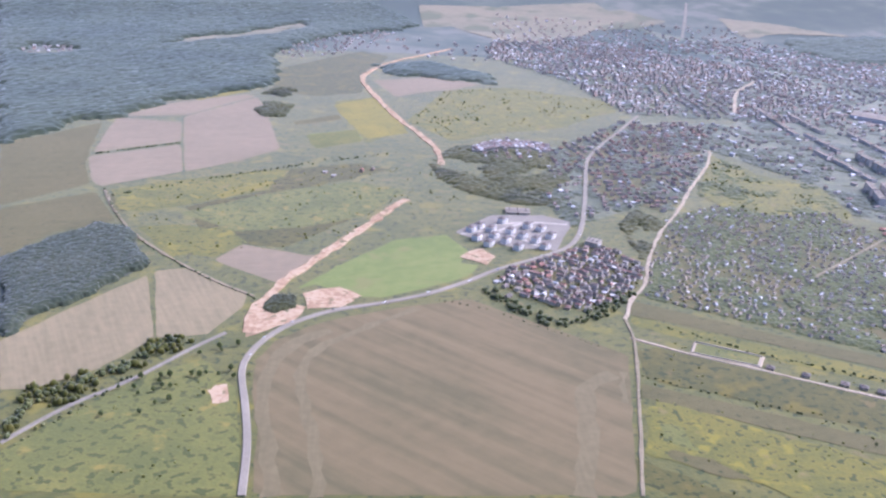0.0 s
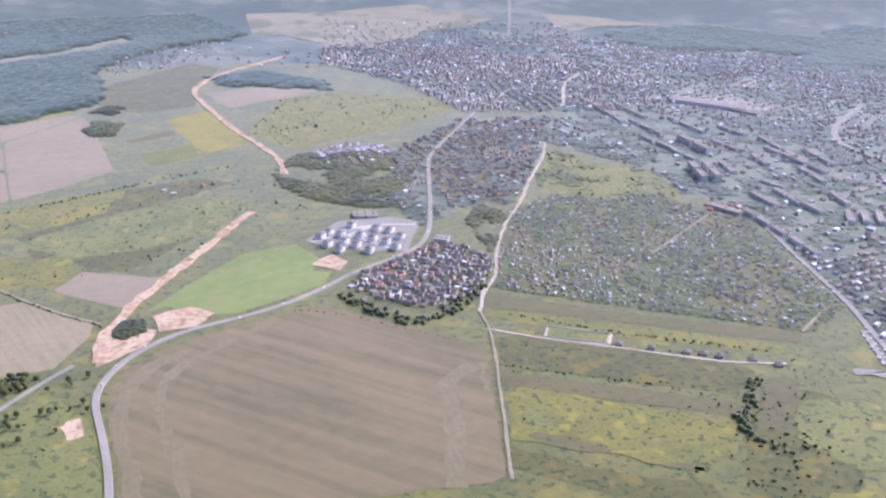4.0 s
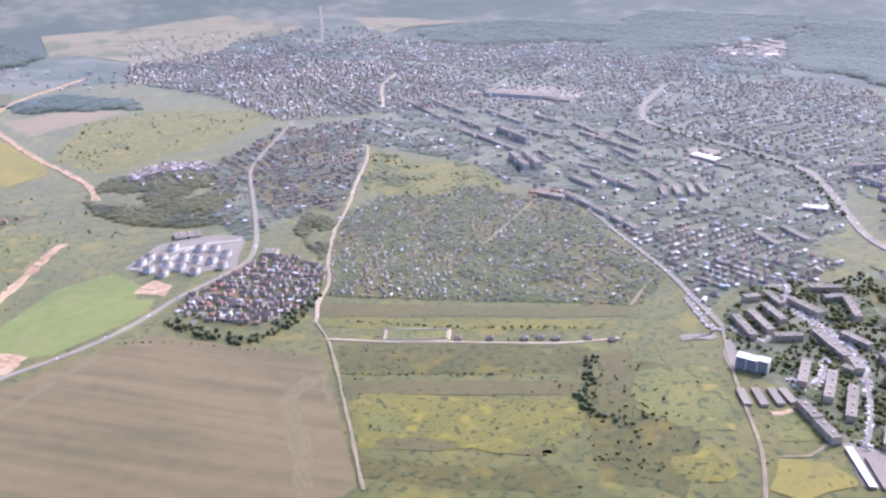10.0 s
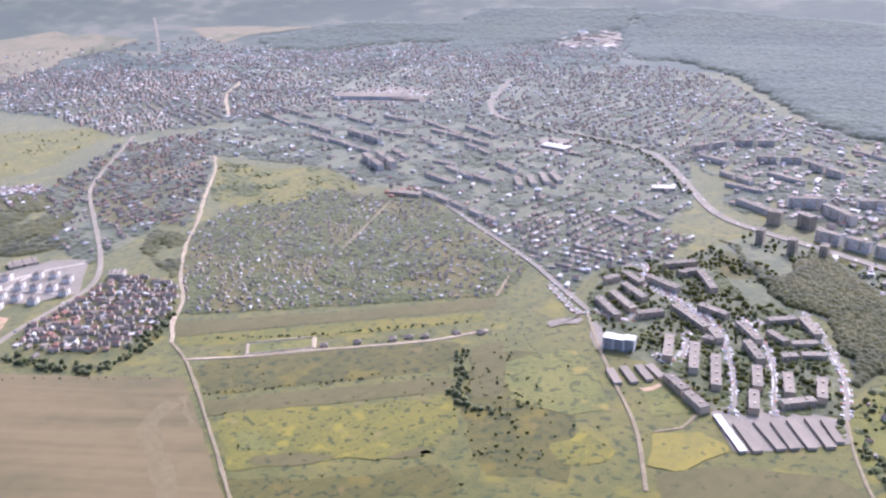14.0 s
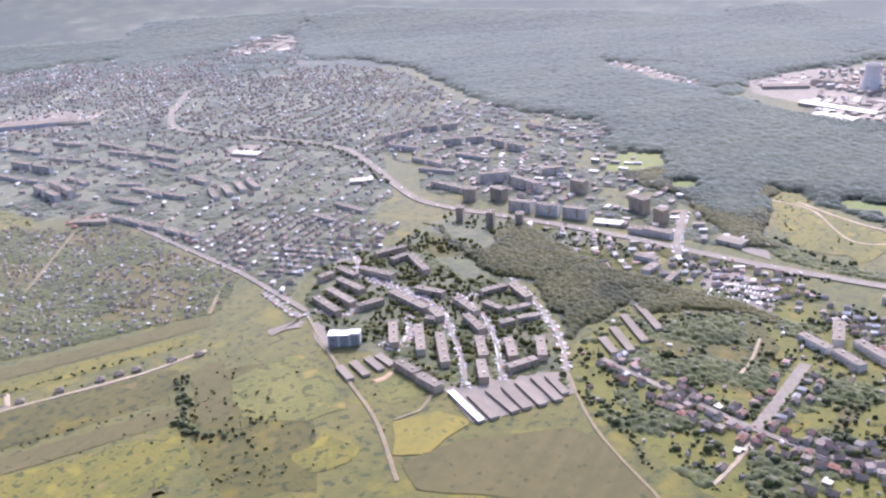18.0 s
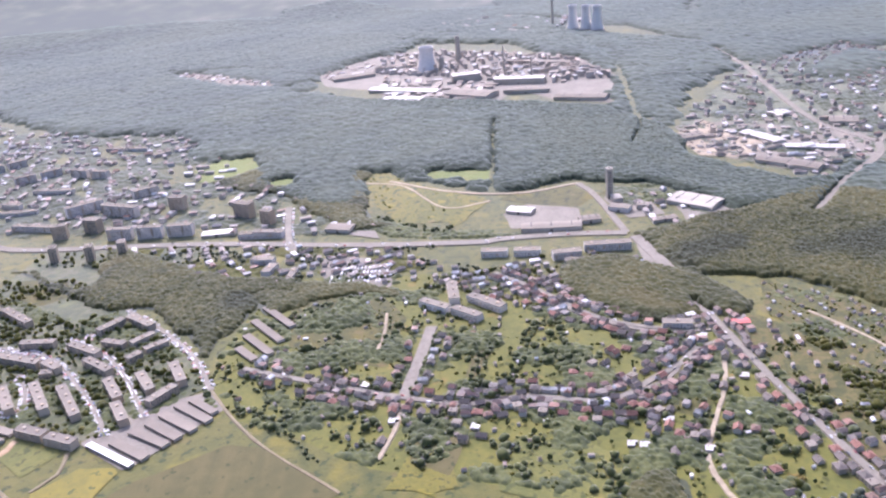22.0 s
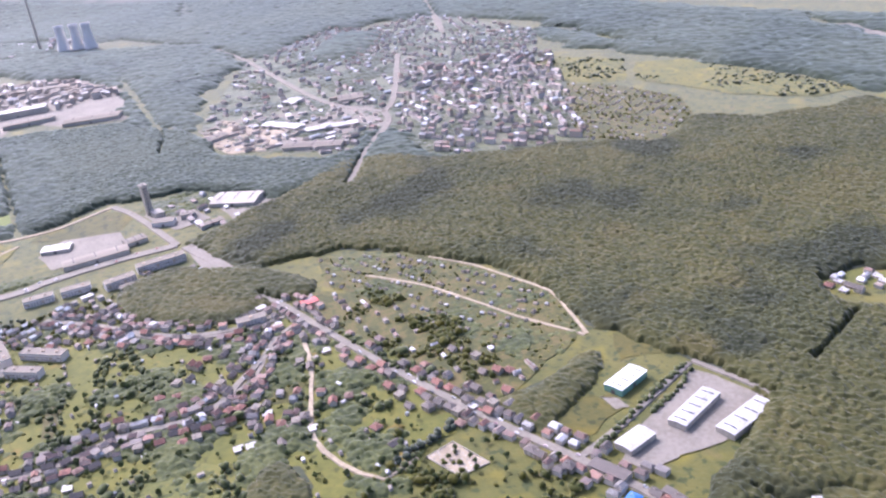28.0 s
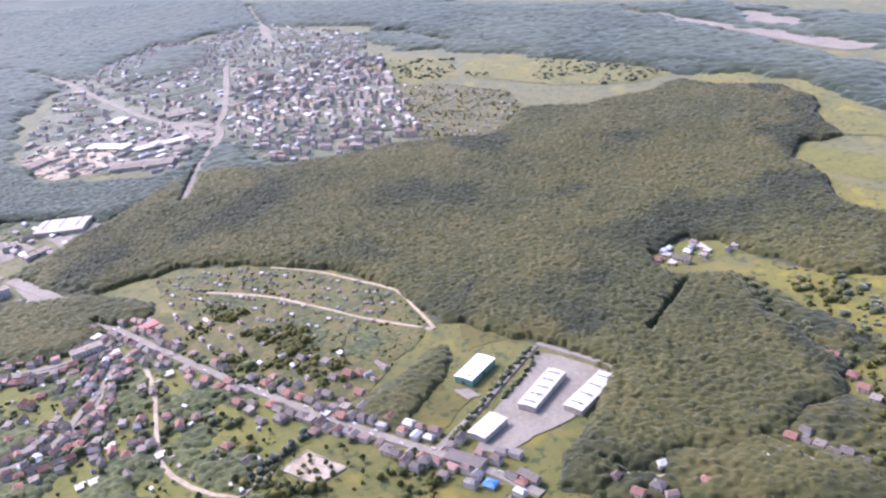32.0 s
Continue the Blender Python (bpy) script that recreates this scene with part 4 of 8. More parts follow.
patch("graveyard_paving", "pale sandy graveyard plot", "sand", PLAN_CEMETERY, 0.5, "paving")
for poly in ([(625, -204), (655, -253), (687, -294), (662, -309), (615, -328), (582, -260), (582, -220), (578, -186), (597, -178)], [(686, -200), (675, -214), (658, -216), (662, -204)]):
    patch("yard", "pale paved works yard", "lot", poly, 0.45, "paving")
for poly in ([(1104, 533), (1171, 542), (1163, 449), (1096, 441), (1066, 448)], [(1383, 79), (1385, 13), (1336, -17), (1314, 61)], [(750, 910), (747, 883), (696, 822), (718, 873)], [(1275, 1749), (1327, 1705), (1279, 1600), (1216, 1601), (1190, 1677)], [(1175, 2607), (1357, 2458), (1351, 2311), (1210, 2263), (1067, 2401)], [(1421, 190), (1425, 127), (1349, 93), (1330, 145)], [(1249, 133), (1211, 107), (1137, 83), (1145, 113)], [(1347, 334), (1391, 304), (1376, 224), (1321, 213), (1286, 311)], [(1820, 81), (1843, -5), (1754, -249), (1604, -238), (1540, -108), (1649, 41)], PLAN_PLANT, PLAN_PLANT_YARD):
    patch("parking_lot", "pale paved lot", "lot", poly, 0.4, "paving")
patch("building_site", "pale gravel ground between new houses", "lot", [(16, 1448), (80, 1540), (171, 1554), (223, 1525), (181, 1389), (121, 1391), (58, 1412)], 0.36, "ground")
for poly in ([(26, 1344), (57, 1382), (84, 1351), (65, 1313)], [(-259, 911), (-243, 924), (-227, 886), (-249, 879)], [(-243, 1038), (-250, 1101), (-235, 1154), (-184, 1132), (-192, 1090), (-223, 1056)], [(-196, 1179), (-148, 1208), (-112, 1177), (-139, 1139), (-180, 1128)], [(682, 736), (707, 731), (703, 722), (676, 724)]):
    patch("bare_earth", "bare orange building earth", "earth", poly, 0.42, "ground", wobble=3)
patch("enclosure_floor", "weedy walled building plot", "lush", PLAN_ENCLOSURE, 0.4, "ground")
road("site_track", "pale earth track round a building plot", "sand", PLAN_ENCLOSURE + [PLAN_ENCLOSURE[0]], 4.5, 0.5, uneven=0.6)
for poly in ([(701, 940), (743, 925), (730, 907), (687, 923)], PLAN_FAR_BARE, PLAN_FAR_BARE_B):
    patch("bare_ground", "bare pale ground", "lot", poly, 0.7, "ground", wobble=4)
for poly in ([(2626, 2582), (2699, 2462), (2684, 2345), (2603, 2476)], [(3594, 1359), (3600, 1213), (3522, 1173), (3545, 1324)], [(3172, 1257), (3183, 1214), (3111, 1187), (3109, 1231)], PLAN_LAKE_N):
    patch("lake", "far bright lake", "water", poly, 1.0, "lake")
road("road", "grey road into the far town", "lot", [(1351, -114), (1496, -177), (1619, -246), (1689, -257), (1774, -297), (2131, -402)], 12, 0.9)
road("road", "grey road through the works", "lot", [(1689, -257), (1830, -174), (2112, -116), (2354, -73), (2574, -15)], 12, 0.9)
road("forest_ride", "cleared ride through the wood", "meadow", [(1893, 154), (2421, 228)], 10, 0.9)
road("footpath", "trodden path by the flats", "path", [(631, 657), (660, 647), (694, 659)], 3, 0.5, uneven=0.5)
road("footpath", "pale path over the hill meadow", "sand", [(1502, 602), (1483, 528), (1378, 433), (1408, 366)], 4, 0.6, uneven=0.8)
road("footpath", "pale winding path", "sand", [(1010, 422), (943, 407), (895, 408)], 3, 0.5, uneven=0.5)
for line, w in (([(-151, 725), (-174, 819), (-194, 899), (-199, 977), (-176, 1038), (-141, 1071)], 17), ([(-106, 728), (-129, 833), (-161, 952), (-140, 1034), (-32, 1151)], 13), ([(150, 751), (169, 874), (177, 958), (214, 998)], 20), ([(228, 1004), (218, 931)], 7)):
    road("worn_strip", "paler worn strip of the fallow field", "headland", line, w, 0.26, "field", uneven=3)
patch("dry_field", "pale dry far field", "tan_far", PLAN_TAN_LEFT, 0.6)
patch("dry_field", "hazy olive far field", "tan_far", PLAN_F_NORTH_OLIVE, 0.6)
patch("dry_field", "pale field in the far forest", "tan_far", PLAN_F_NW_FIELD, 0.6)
patch("estate_green", "shaded lawns between the blocks of flats", "town", PLAN_E_GROUND, 0.2, "lawn")
patch("garage_yard", "worn paving between garage rows", "lot", [(709, 656), (672, 583), (785, 530), (818, 564), (782, 616)], 0.2, "paving")
for line in (PLAN_EST_STREET_A, PLAN_EST_STREET_B, PLAN_EST_STREET_C, PLAN_EST_STREET_D):
    road("estate_road", "pale narrow estate street", "lot", line, 7, 0.7)
road("forest_ride", "narrow dark ride through the wood", "forest_floor", [(695, -483), (680, -459), (660, -424), (642, -393), (631, -376)], 5, 0.2)
patch("yellow_field", "small plot of bright yellow flowering weeds", "mustard", [(628, 654), (672, 627), (673, 590), (604, 590), (582, 613)], 0.3, wobble=3)


patch("stone_yard", "pale yard with heaps of stone", "sand", PLAN_STONE_YARD, 0.6, "paving")
patch("parking_lot", "pale paved lot beside the wood", "lot", [(1394, -34), (1417, -81), (1384, -92), (1353, -81), (1338, -52)], 0.6, "paving")
for poly in (PLAN_FAR_WORKS, PLAN_STRIP_WORKS):
    patch("works_yard", "pale yard of far works", "lot", poly, 0.7, "paving")
road("allotment_path", "pale path through the allotments", "path", [(580, 1339), (657, 1415), (764, 1523)], 4, 0.5)
road("allotment_path", "pale path along the allotments", "path", [(686, 1043), (729, 1083), (760, 1110)], 4, 0.5)
road("forest_ride", "pale ride through the far forest", "meadow", [(1695, 154), (1892, 149), (2360, 212)], 5, 0.6)
road("far_road", "pale straight far road", "lot", [(2783, -655), (2516, -604), (2248, -548)], 16, 0.6)

for line in ([(27, 1441), (87, 1462), (158, 1399)], [(76, 1488), (140, 1512), (211, 1511)], [(87, 1462), (120, 1495), (140, 1512)]):
    road("estate_road", "new pale concrete estate street", "concrete", line, 5, 0.6)

for words, poly in (("pale car park beside the store", [(1327, 574), (1320, 543), (1248, 502), (1263, 555)]), ("pale depot yard for coaches", [(1171, 566), (1181, 525), (1169, 462), (1071, 433), (1078, 517), (1115, 544)]), ("pale forecourt of the large store", [(1356, 70), (1371, -17), (1341, -20), (1321, 55)])):
    patch("car_park", words, "lot", poly, 0.55, "car park", wobble=1)

# ---- woods ----
def ico(sub):
    bm = bmesh.new()
    bmesh.ops.create_icosphere(bm, subdivisions=sub, radius=1.0)
    v = np.array([x.co[:] for x in bm.verts])
    f = np.array([[a.index for a in t.verts] for t in bm.faces])
    bm.free()
    return v, f


ICO = {1: ico(1), 2: ico(2)}


def scatter(poly, spacing, rng, jitter=0.45):
    p = np.array(poly, float)
    xs = np.arange(p[:, 0].min(), p[:, 0].max(), spacing)
    ys = np.arange(p[:, 1].min(), p[:, 1].max(), spacing * 0.9)
    gx, gy = np.meshgrid(xs, ys)
    gx = gx + (np.arange(len(ys)) % 2)[:, None] * spacing / 2
    x = gx.ravel() + rng.uniform(-jitter, jitter, gx.size) * spacing
    y = gy.ravel() + rng.uniform(-jitter, jitter, gx.size) * spacing
    k = inside(poly, x, y)
    return x[k], y[k]


def crowns(x, y, radius, height, sub, rng, lift=0.0, base=None):
    """Uneven leafy crowns, one per point, as joined arrays."""
    tv, tf = ICO[sub]
    n, k = len(x), len(tv)
    bumps = 1 + rng.uniform(-0.28, 0.28, (n, k))
    v = tv[None] * bumps[..., None]
    v = v * np.stack([radius * rng.uniform(0.75, 1.3, n), radius * rng.uniform(0.7, 1.1, n), height / 2 * rng.uniform(0.8, 1.1, n)], 1)[:, None]
    yaw = rng.uniform(0, 6.28, n)
    c, s = np.cos(yaw)[:, None], np.sin(yaw)[:, None]
    vx, vy = v[..., 0] * c - v[..., 1] * s, v[..., 0] * s + v[..., 1] * c
    g = ground_z(x, y) + (base if base is not None else 0)
    v = np.stack([vx + x[:, None], vy + y[:, None], v[..., 2] + (g + height * 0.5 + lift)[:, None]], -1)
    f = tf[None] + (np.arange(n) * k)[:, None, None]
    return v.reshape(-1, 3), f.reshape(-1, 3)


def hashed(i, j, k):
    """Evenly spread numbers from 0 to 1 for whole-number cells."""
    q = np.sin(i * 127.1 + j * 311.7 + k * 74.7) * 43758.5453
    return q - np.floor(q)


HOUSES = set()     # cells of 7 m in which a house stands


def near_house(x, y):
    return np.array([(int(a // 7), int(b // 7)) in HOUSES for a, b in zip(x, y)], bool)


def canopy(poly, grid, spacing, height, seed, ring, holes=(), cover=None, relief=0.32):
    """The leaf canopy of a wood: one uneven dome per crown, with gaps between and a scalloped edge."""
    p = np.array(poly, float)
    i0, j0 = np.floor(p.min(0) / spacing).astype(int) - 2
    i1, j1 = np.ceil(p.max(0) / spacing).astype(int) + 2
    ai, aj = np.meshgrid(np.arange(i0, i1 + 1), np.arange(j0, j1 + 1), indexing="ij")
    tx, ty = (ai + 0.12 + 0.76 * hashed(ai, aj, 1)) * spacing, (aj + 0.12 + 0.76 * hashed(ai, aj, 2)) * spacing
    fx, fy = tx.ravel(), ty.ravel()
    stray = 0.0 if cover is not None else 5.0 if spacing < 5 else 9.0
    ox = fx + stray * (np.sin(fy / 19.0 + seed) + 0.7 * np.sin(fx / 7.0 + fy / 11.0))
    oy = fy + stray * (np.sin(fx / 23.0 - seed) + 0.7 * np.sin(fy / 8.0 - fx / 13.0))
    ok = inside(poly, ox, oy)
    for hole in holes:
        ok &= ~inside(hole, ox, oy)
    reach = np.hypot(p[:, 0] - CX, p[:, 1] - CY)
    if ok.sum() < 2 or reach.max() < ring[0] - 60:
        return None
    k = np.nonzero(ok)[0]
    ok[k] = clear_of(fx[k], fy[k], spacing * 0.5)
    if cover is not None:
        k = np.nonzero(ok)[0]
        drift = np.array([noise.noise((a / 48.0, b / 48.0, seed * 1.7)) for a, b in zip(fx[k], fy[k])])
        ok[k] = (drift + 0.5 * (hashed(k, 5, seed) - 0.5) > cover) & ~near_house(fx[k], fy[k])
    if not ok.any():
        return None
    ok = ok.reshape(tx.shape)
    rim = np.zeros(ok.shape)
    for di in (-4, -2, 0, 2, 4):
        for dj in (-4, -2, 0, 2, 4):
            rim += np.roll(np.roll(ok, di, 0), dj, 1)
    rim = np.clip((rim / 25.0 - 0.35) / 0.5, 0, 1)
    swell = np.sin(tx / 57.0 + seed) + np.sin(ty / 63.0 + tx / 90.0) + np.sin((tx + ty) / 31.0)
    tall = (height[0] + (height[1] - height[0]) * (1.1 * hashed(ai, aj, 3) - 0.05)) * (1 + 0.035 * swell) * (0.34 + 0.66 * rim + 0.4 * (1 - rim) * (hashed(ai, aj, 6) - 0.5))
    wide = spacing * (0.86 + 0.3 * hashed(ai, aj, 4))
    kx, ky = tx[ok], ty[ok]
    xs = np.arange(kx.min() - 1.2 * spacing, kx.max() + 1.2 * spacing, grid)
    ys = np.arange(ky.min() - 1.2 * spacing, ky.max() + 1.2 * spacing, grid)
    gx, gy = np.meshgrid(xs, ys)
    ii, jj = np.meshgrid(np.arange(len(xs)), np.arange(len(ys)))
    x = gx + (hashed(ii, jj, seed) - 0.5) * grid * 0.7
    y = gy + (hashed(ii, jj, seed + 9) - 0.5) * grid * 0.7
    z = np.zeros(x.shape)
    ci, cj = np.floor(x / spacing).astype(int) - i0, np.floor(y / spacing).astype(int) - j0
    for di in (-1, 0, 1):
        for dj in (-1, 0, 1):
            a, b = np.clip(ci + di, 0, tx.shape[0] - 1), np.clip(cj + dj, 0, tx.shape[1] - 1)
            d = np.hypot(tx[a, b] - x, ty[a, b] - y) / wide[a, b]
            dome = tall[a, b] * (1 - relief + relief * np.sqrt(np.clip(1 - d ** 2, 0, 1)))
            z = np.maximum(z, np.where(ok[a, b] & (d < 1), dome, 0.0))
    on = (z > 0.5).ravel()
    z = np.where(z > 0.5, z + (hashed(ii, jj, 5) - 0.5) * 0.13 * spacing, 0.1) + ground_z(x, y)
    cell = np.arange(x.size).reshape(x.shape)
    quads = np.stack([cell[:-1, :-1], cell[:-1, 1:], cell[1:, 1:], cell[1:, :-1]], -1).reshape(-1, 4)
    away = np.hypot(x.ravel() - CX, y.ravel() - CY)[quads].mean(1)
    quads = quads[on[quads].any(1) & (away >= ring[0]) & (away < ring[1])]
    if not len(quads):
        return None
    used, back = np.unique(quads, return_inverse=True)
    return np.stack([x.ravel(), y.ravel(), z.ravel()], 1)[used], back.reshape(-1, 4)


def leafy(name, label, poly, spacing, height, mat, seed, cover=0.0, holes=()):
    """Garden and street trees between houses: crowns in drifts with gaps."""
    vs, fs, n = [], [], 0
    for grid, ring in ((spacing * 0.4, (0, 1300)), (spacing * 0.48, (1300, 2200)), (spacing * 0.75, (2200, 9000))):
        got = canopy(poly, grid, spacing, height, seed, ring, holes, cover, 0.7)
        if got:
            v, q = got
            vs.append(v)
            fs.append(np.concatenate([q[:, [0, 1, 2]], q[:, [0, 2, 3]]]) + n)
            n += len(v)
    return tagged(new(name, mesh_from(name, np.concatenate(vs), np.concatenate(fs), [M[mat]], smooth=True)), label, "trees", kind="stuff")


def wood(name, label, poly, spacing, height=(13, 19), mat="leaf", seed=1, thin=0.0, floor=True, holes=()):
    """A wood: a closed canopy, or single crowns where it is thin."""
    rng = np.random.default_rng(seed)
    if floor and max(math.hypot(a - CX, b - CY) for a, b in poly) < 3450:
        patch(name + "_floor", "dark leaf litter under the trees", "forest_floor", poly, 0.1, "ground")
    vs, fs, n = [], [], 0
    if thin:
        x, y = scatter(poly, spacing, rng)
        k = (rng.uniform(0, 1, len(x)) >= thin) & clear_of(x, y, 2.0)
        for hole in holes:
            k &= ~inside(hole, x, y)
        x, y = x[k], y[k]
        pieces = [crowns(x, y, spacing * rng.uniform(0.5, 0.85, len(x)), rng.uniform(*height, len(x)), 2, rng)]
    else:
        spacing = spacing * (0.52 if spacing < 9 else 0.8)
        height = (height[0] * 0.6, height[1] * 0.6)
        pieces = []
        for grid, ring in ((spacing * 0.52, (0, 1300)), (spacing * 0.66, (1300, 2200)), (spacing * 0.8, (2200, 9000))):
            got = canopy(poly, grid, spacing, height, seed, ring, holes, None, 0.5 if mat == "leaf" else 0.26)
            if got:
                v, q = got
                pieces.append((v, np.concatenate([q[:, [0, 1, 2]], q[:, [0, 2, 3]]])))
    for v, f in pieces:
        vs.append(v)
        fs.append(f + n)
        n += len(v)
    return tagged(new(name, mesh_from(name, np.concatenate(vs), np.concatenate(fs), [M[mat]], smooth=True)), label, "forest", kind="stuff")


FAR_OPEN = (PLAN_F_EAST_LONG, PLAN_FAR_BARE, PLAN_FAR_BARE_B, PLAN_TOWN_GROUND_C, PLAN_C_SW_ALL, PLAN_C_FAR_RES, PLAN_C_SW_TOWN, PLAN_F_FAR_MEADOW, PLAN_F_FAR_MEADOW_B, PLAN_F_FAR_MEADOW_C)
wood("wood", "dark pine wood beside stubble", [(-648, 1237), (-619, 1285), (-563, 1389), (-507, 1384), (-433, 1245), (-462, 1179), (-524, 1065), (-539, 1002)], 6.0, (14, 19), "leaf_pine", seed=2)
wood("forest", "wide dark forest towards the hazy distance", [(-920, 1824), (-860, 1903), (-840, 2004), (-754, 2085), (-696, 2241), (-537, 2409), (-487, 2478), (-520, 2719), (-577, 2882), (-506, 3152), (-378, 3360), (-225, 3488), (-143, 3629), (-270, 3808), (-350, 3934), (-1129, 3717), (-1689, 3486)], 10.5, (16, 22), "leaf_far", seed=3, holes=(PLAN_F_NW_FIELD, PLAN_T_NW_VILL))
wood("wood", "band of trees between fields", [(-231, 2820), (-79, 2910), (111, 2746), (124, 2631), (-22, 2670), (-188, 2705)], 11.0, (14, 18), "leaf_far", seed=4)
wood("copse", "small dark copse", [(-241, 1126), (-236, 1163), (-204, 1160), (-193, 1126), (-217, 1103)], 6.0, (8, 12), "leaf", seed=5)
wood("copse", "small dark copse", [(-470, 2190), (-461, 2284), (-401, 2266), (-388, 2155), (-444, 2132)], 8.0, (10, 15), "leaf", seed=6)
wood("copse", "small dark copse", [(-492, 2370), (-455, 2448), (-406, 2424), (-435, 2339)], 8.0, (10, 15), "leaf", seed=7)
wood("wood", "leafy belt of trees behind the flats", [(1123, 1039), (1049, 869), (1198, 899), (1149, 782), (1096, 711), (1102, 573), (1065, 539), (1051, 615), (947, 612), (884, 603), (930, 647), (1005, 739), (1009, 829), (1047, 899)], 6.5, (10, 16), "leaf", seed=9)
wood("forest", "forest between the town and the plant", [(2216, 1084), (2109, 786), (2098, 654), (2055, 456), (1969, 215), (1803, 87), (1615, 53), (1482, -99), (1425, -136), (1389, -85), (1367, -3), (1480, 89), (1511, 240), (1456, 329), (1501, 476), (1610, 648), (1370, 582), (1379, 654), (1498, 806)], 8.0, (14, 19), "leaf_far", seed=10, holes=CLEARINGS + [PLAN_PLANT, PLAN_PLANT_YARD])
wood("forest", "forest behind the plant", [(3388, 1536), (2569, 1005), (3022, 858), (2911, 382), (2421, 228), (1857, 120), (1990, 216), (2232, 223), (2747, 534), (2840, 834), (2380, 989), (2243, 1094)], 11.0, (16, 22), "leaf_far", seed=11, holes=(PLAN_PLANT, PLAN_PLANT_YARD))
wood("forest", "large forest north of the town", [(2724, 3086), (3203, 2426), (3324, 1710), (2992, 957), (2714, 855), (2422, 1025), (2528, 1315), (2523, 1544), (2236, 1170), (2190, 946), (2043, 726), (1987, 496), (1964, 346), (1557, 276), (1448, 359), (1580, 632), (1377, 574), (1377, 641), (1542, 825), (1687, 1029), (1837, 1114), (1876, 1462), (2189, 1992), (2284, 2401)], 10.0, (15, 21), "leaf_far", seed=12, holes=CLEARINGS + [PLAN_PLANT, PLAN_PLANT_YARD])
wood("wood", "round leafy wood below the flats", [(1159, 221), (1196, 146), (1145, 71), (1061, -8), (1018, 11), (1047, 36), (1003, 60), (1024, 147), (1072, 210)], 7.5, (12, 17), "leaf", seed=14)
wood("forest", "large mixed forest", PLAN_W_BIG_SE, 6.2, (13, 19), "leaf", seed=15)
wood("wood", "leafy wood beside the halls", [(707, -108), (729, -137), (740, -195), (755, -234), (727, -225), (704, -194), (687, -157), (653, -138), (678, -120)], 6.5, (10, 15), "leaf", seed=16)
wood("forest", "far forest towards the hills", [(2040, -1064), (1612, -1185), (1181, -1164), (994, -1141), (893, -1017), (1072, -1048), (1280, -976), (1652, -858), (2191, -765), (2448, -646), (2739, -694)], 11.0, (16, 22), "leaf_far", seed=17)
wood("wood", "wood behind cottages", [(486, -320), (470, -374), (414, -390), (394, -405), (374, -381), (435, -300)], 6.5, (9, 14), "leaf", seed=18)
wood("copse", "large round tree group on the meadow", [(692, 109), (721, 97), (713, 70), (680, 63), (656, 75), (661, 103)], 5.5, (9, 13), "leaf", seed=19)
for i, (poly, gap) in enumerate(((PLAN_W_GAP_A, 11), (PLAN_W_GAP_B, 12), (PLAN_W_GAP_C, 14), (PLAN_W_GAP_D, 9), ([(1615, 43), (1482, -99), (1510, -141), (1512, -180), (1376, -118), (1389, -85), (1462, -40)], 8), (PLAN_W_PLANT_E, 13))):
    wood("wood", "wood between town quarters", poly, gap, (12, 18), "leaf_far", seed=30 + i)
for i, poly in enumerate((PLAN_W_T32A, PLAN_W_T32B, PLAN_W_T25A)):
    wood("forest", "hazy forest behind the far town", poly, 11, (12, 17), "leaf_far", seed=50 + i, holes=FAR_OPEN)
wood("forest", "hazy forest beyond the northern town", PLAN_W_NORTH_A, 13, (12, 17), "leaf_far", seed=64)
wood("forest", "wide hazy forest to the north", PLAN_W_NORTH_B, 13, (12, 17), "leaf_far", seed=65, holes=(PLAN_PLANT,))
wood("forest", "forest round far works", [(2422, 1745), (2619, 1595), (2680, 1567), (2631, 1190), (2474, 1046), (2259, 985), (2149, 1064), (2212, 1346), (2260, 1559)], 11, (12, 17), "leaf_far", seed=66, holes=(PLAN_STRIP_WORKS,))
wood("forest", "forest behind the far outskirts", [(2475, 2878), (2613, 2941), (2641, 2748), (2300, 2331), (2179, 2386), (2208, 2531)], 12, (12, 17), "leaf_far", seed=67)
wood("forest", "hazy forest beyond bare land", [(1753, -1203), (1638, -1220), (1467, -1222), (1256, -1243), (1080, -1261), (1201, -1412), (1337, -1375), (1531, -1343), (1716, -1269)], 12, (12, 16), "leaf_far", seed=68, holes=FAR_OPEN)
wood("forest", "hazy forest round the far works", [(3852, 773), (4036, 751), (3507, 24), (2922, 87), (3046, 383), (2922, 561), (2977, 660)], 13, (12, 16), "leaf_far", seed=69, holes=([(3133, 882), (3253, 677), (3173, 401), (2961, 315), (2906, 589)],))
wood("wood", "tongue of the forest beside the main road", PLAN_W_TONGUE, 7.0, (11, 16), "leaf", seed=60, holes=CLEARINGS)
wood("wood", "dark trees below the coach depot", [(1058, 627), (1097, 546), (1083, 439), (1068, 412), (1048, 528), (995, 577)], 6.5, (9, 13), "leaf", seed=61)
wood("wood", "leafy park between the flats and the main road", [(1210, 924), (1128, 756), (1093, 635), (994, 599), (935, 602), (990, 675), (1088, 787), (1124, 890)], 7.0, (9, 14), "leaf", seed=62)


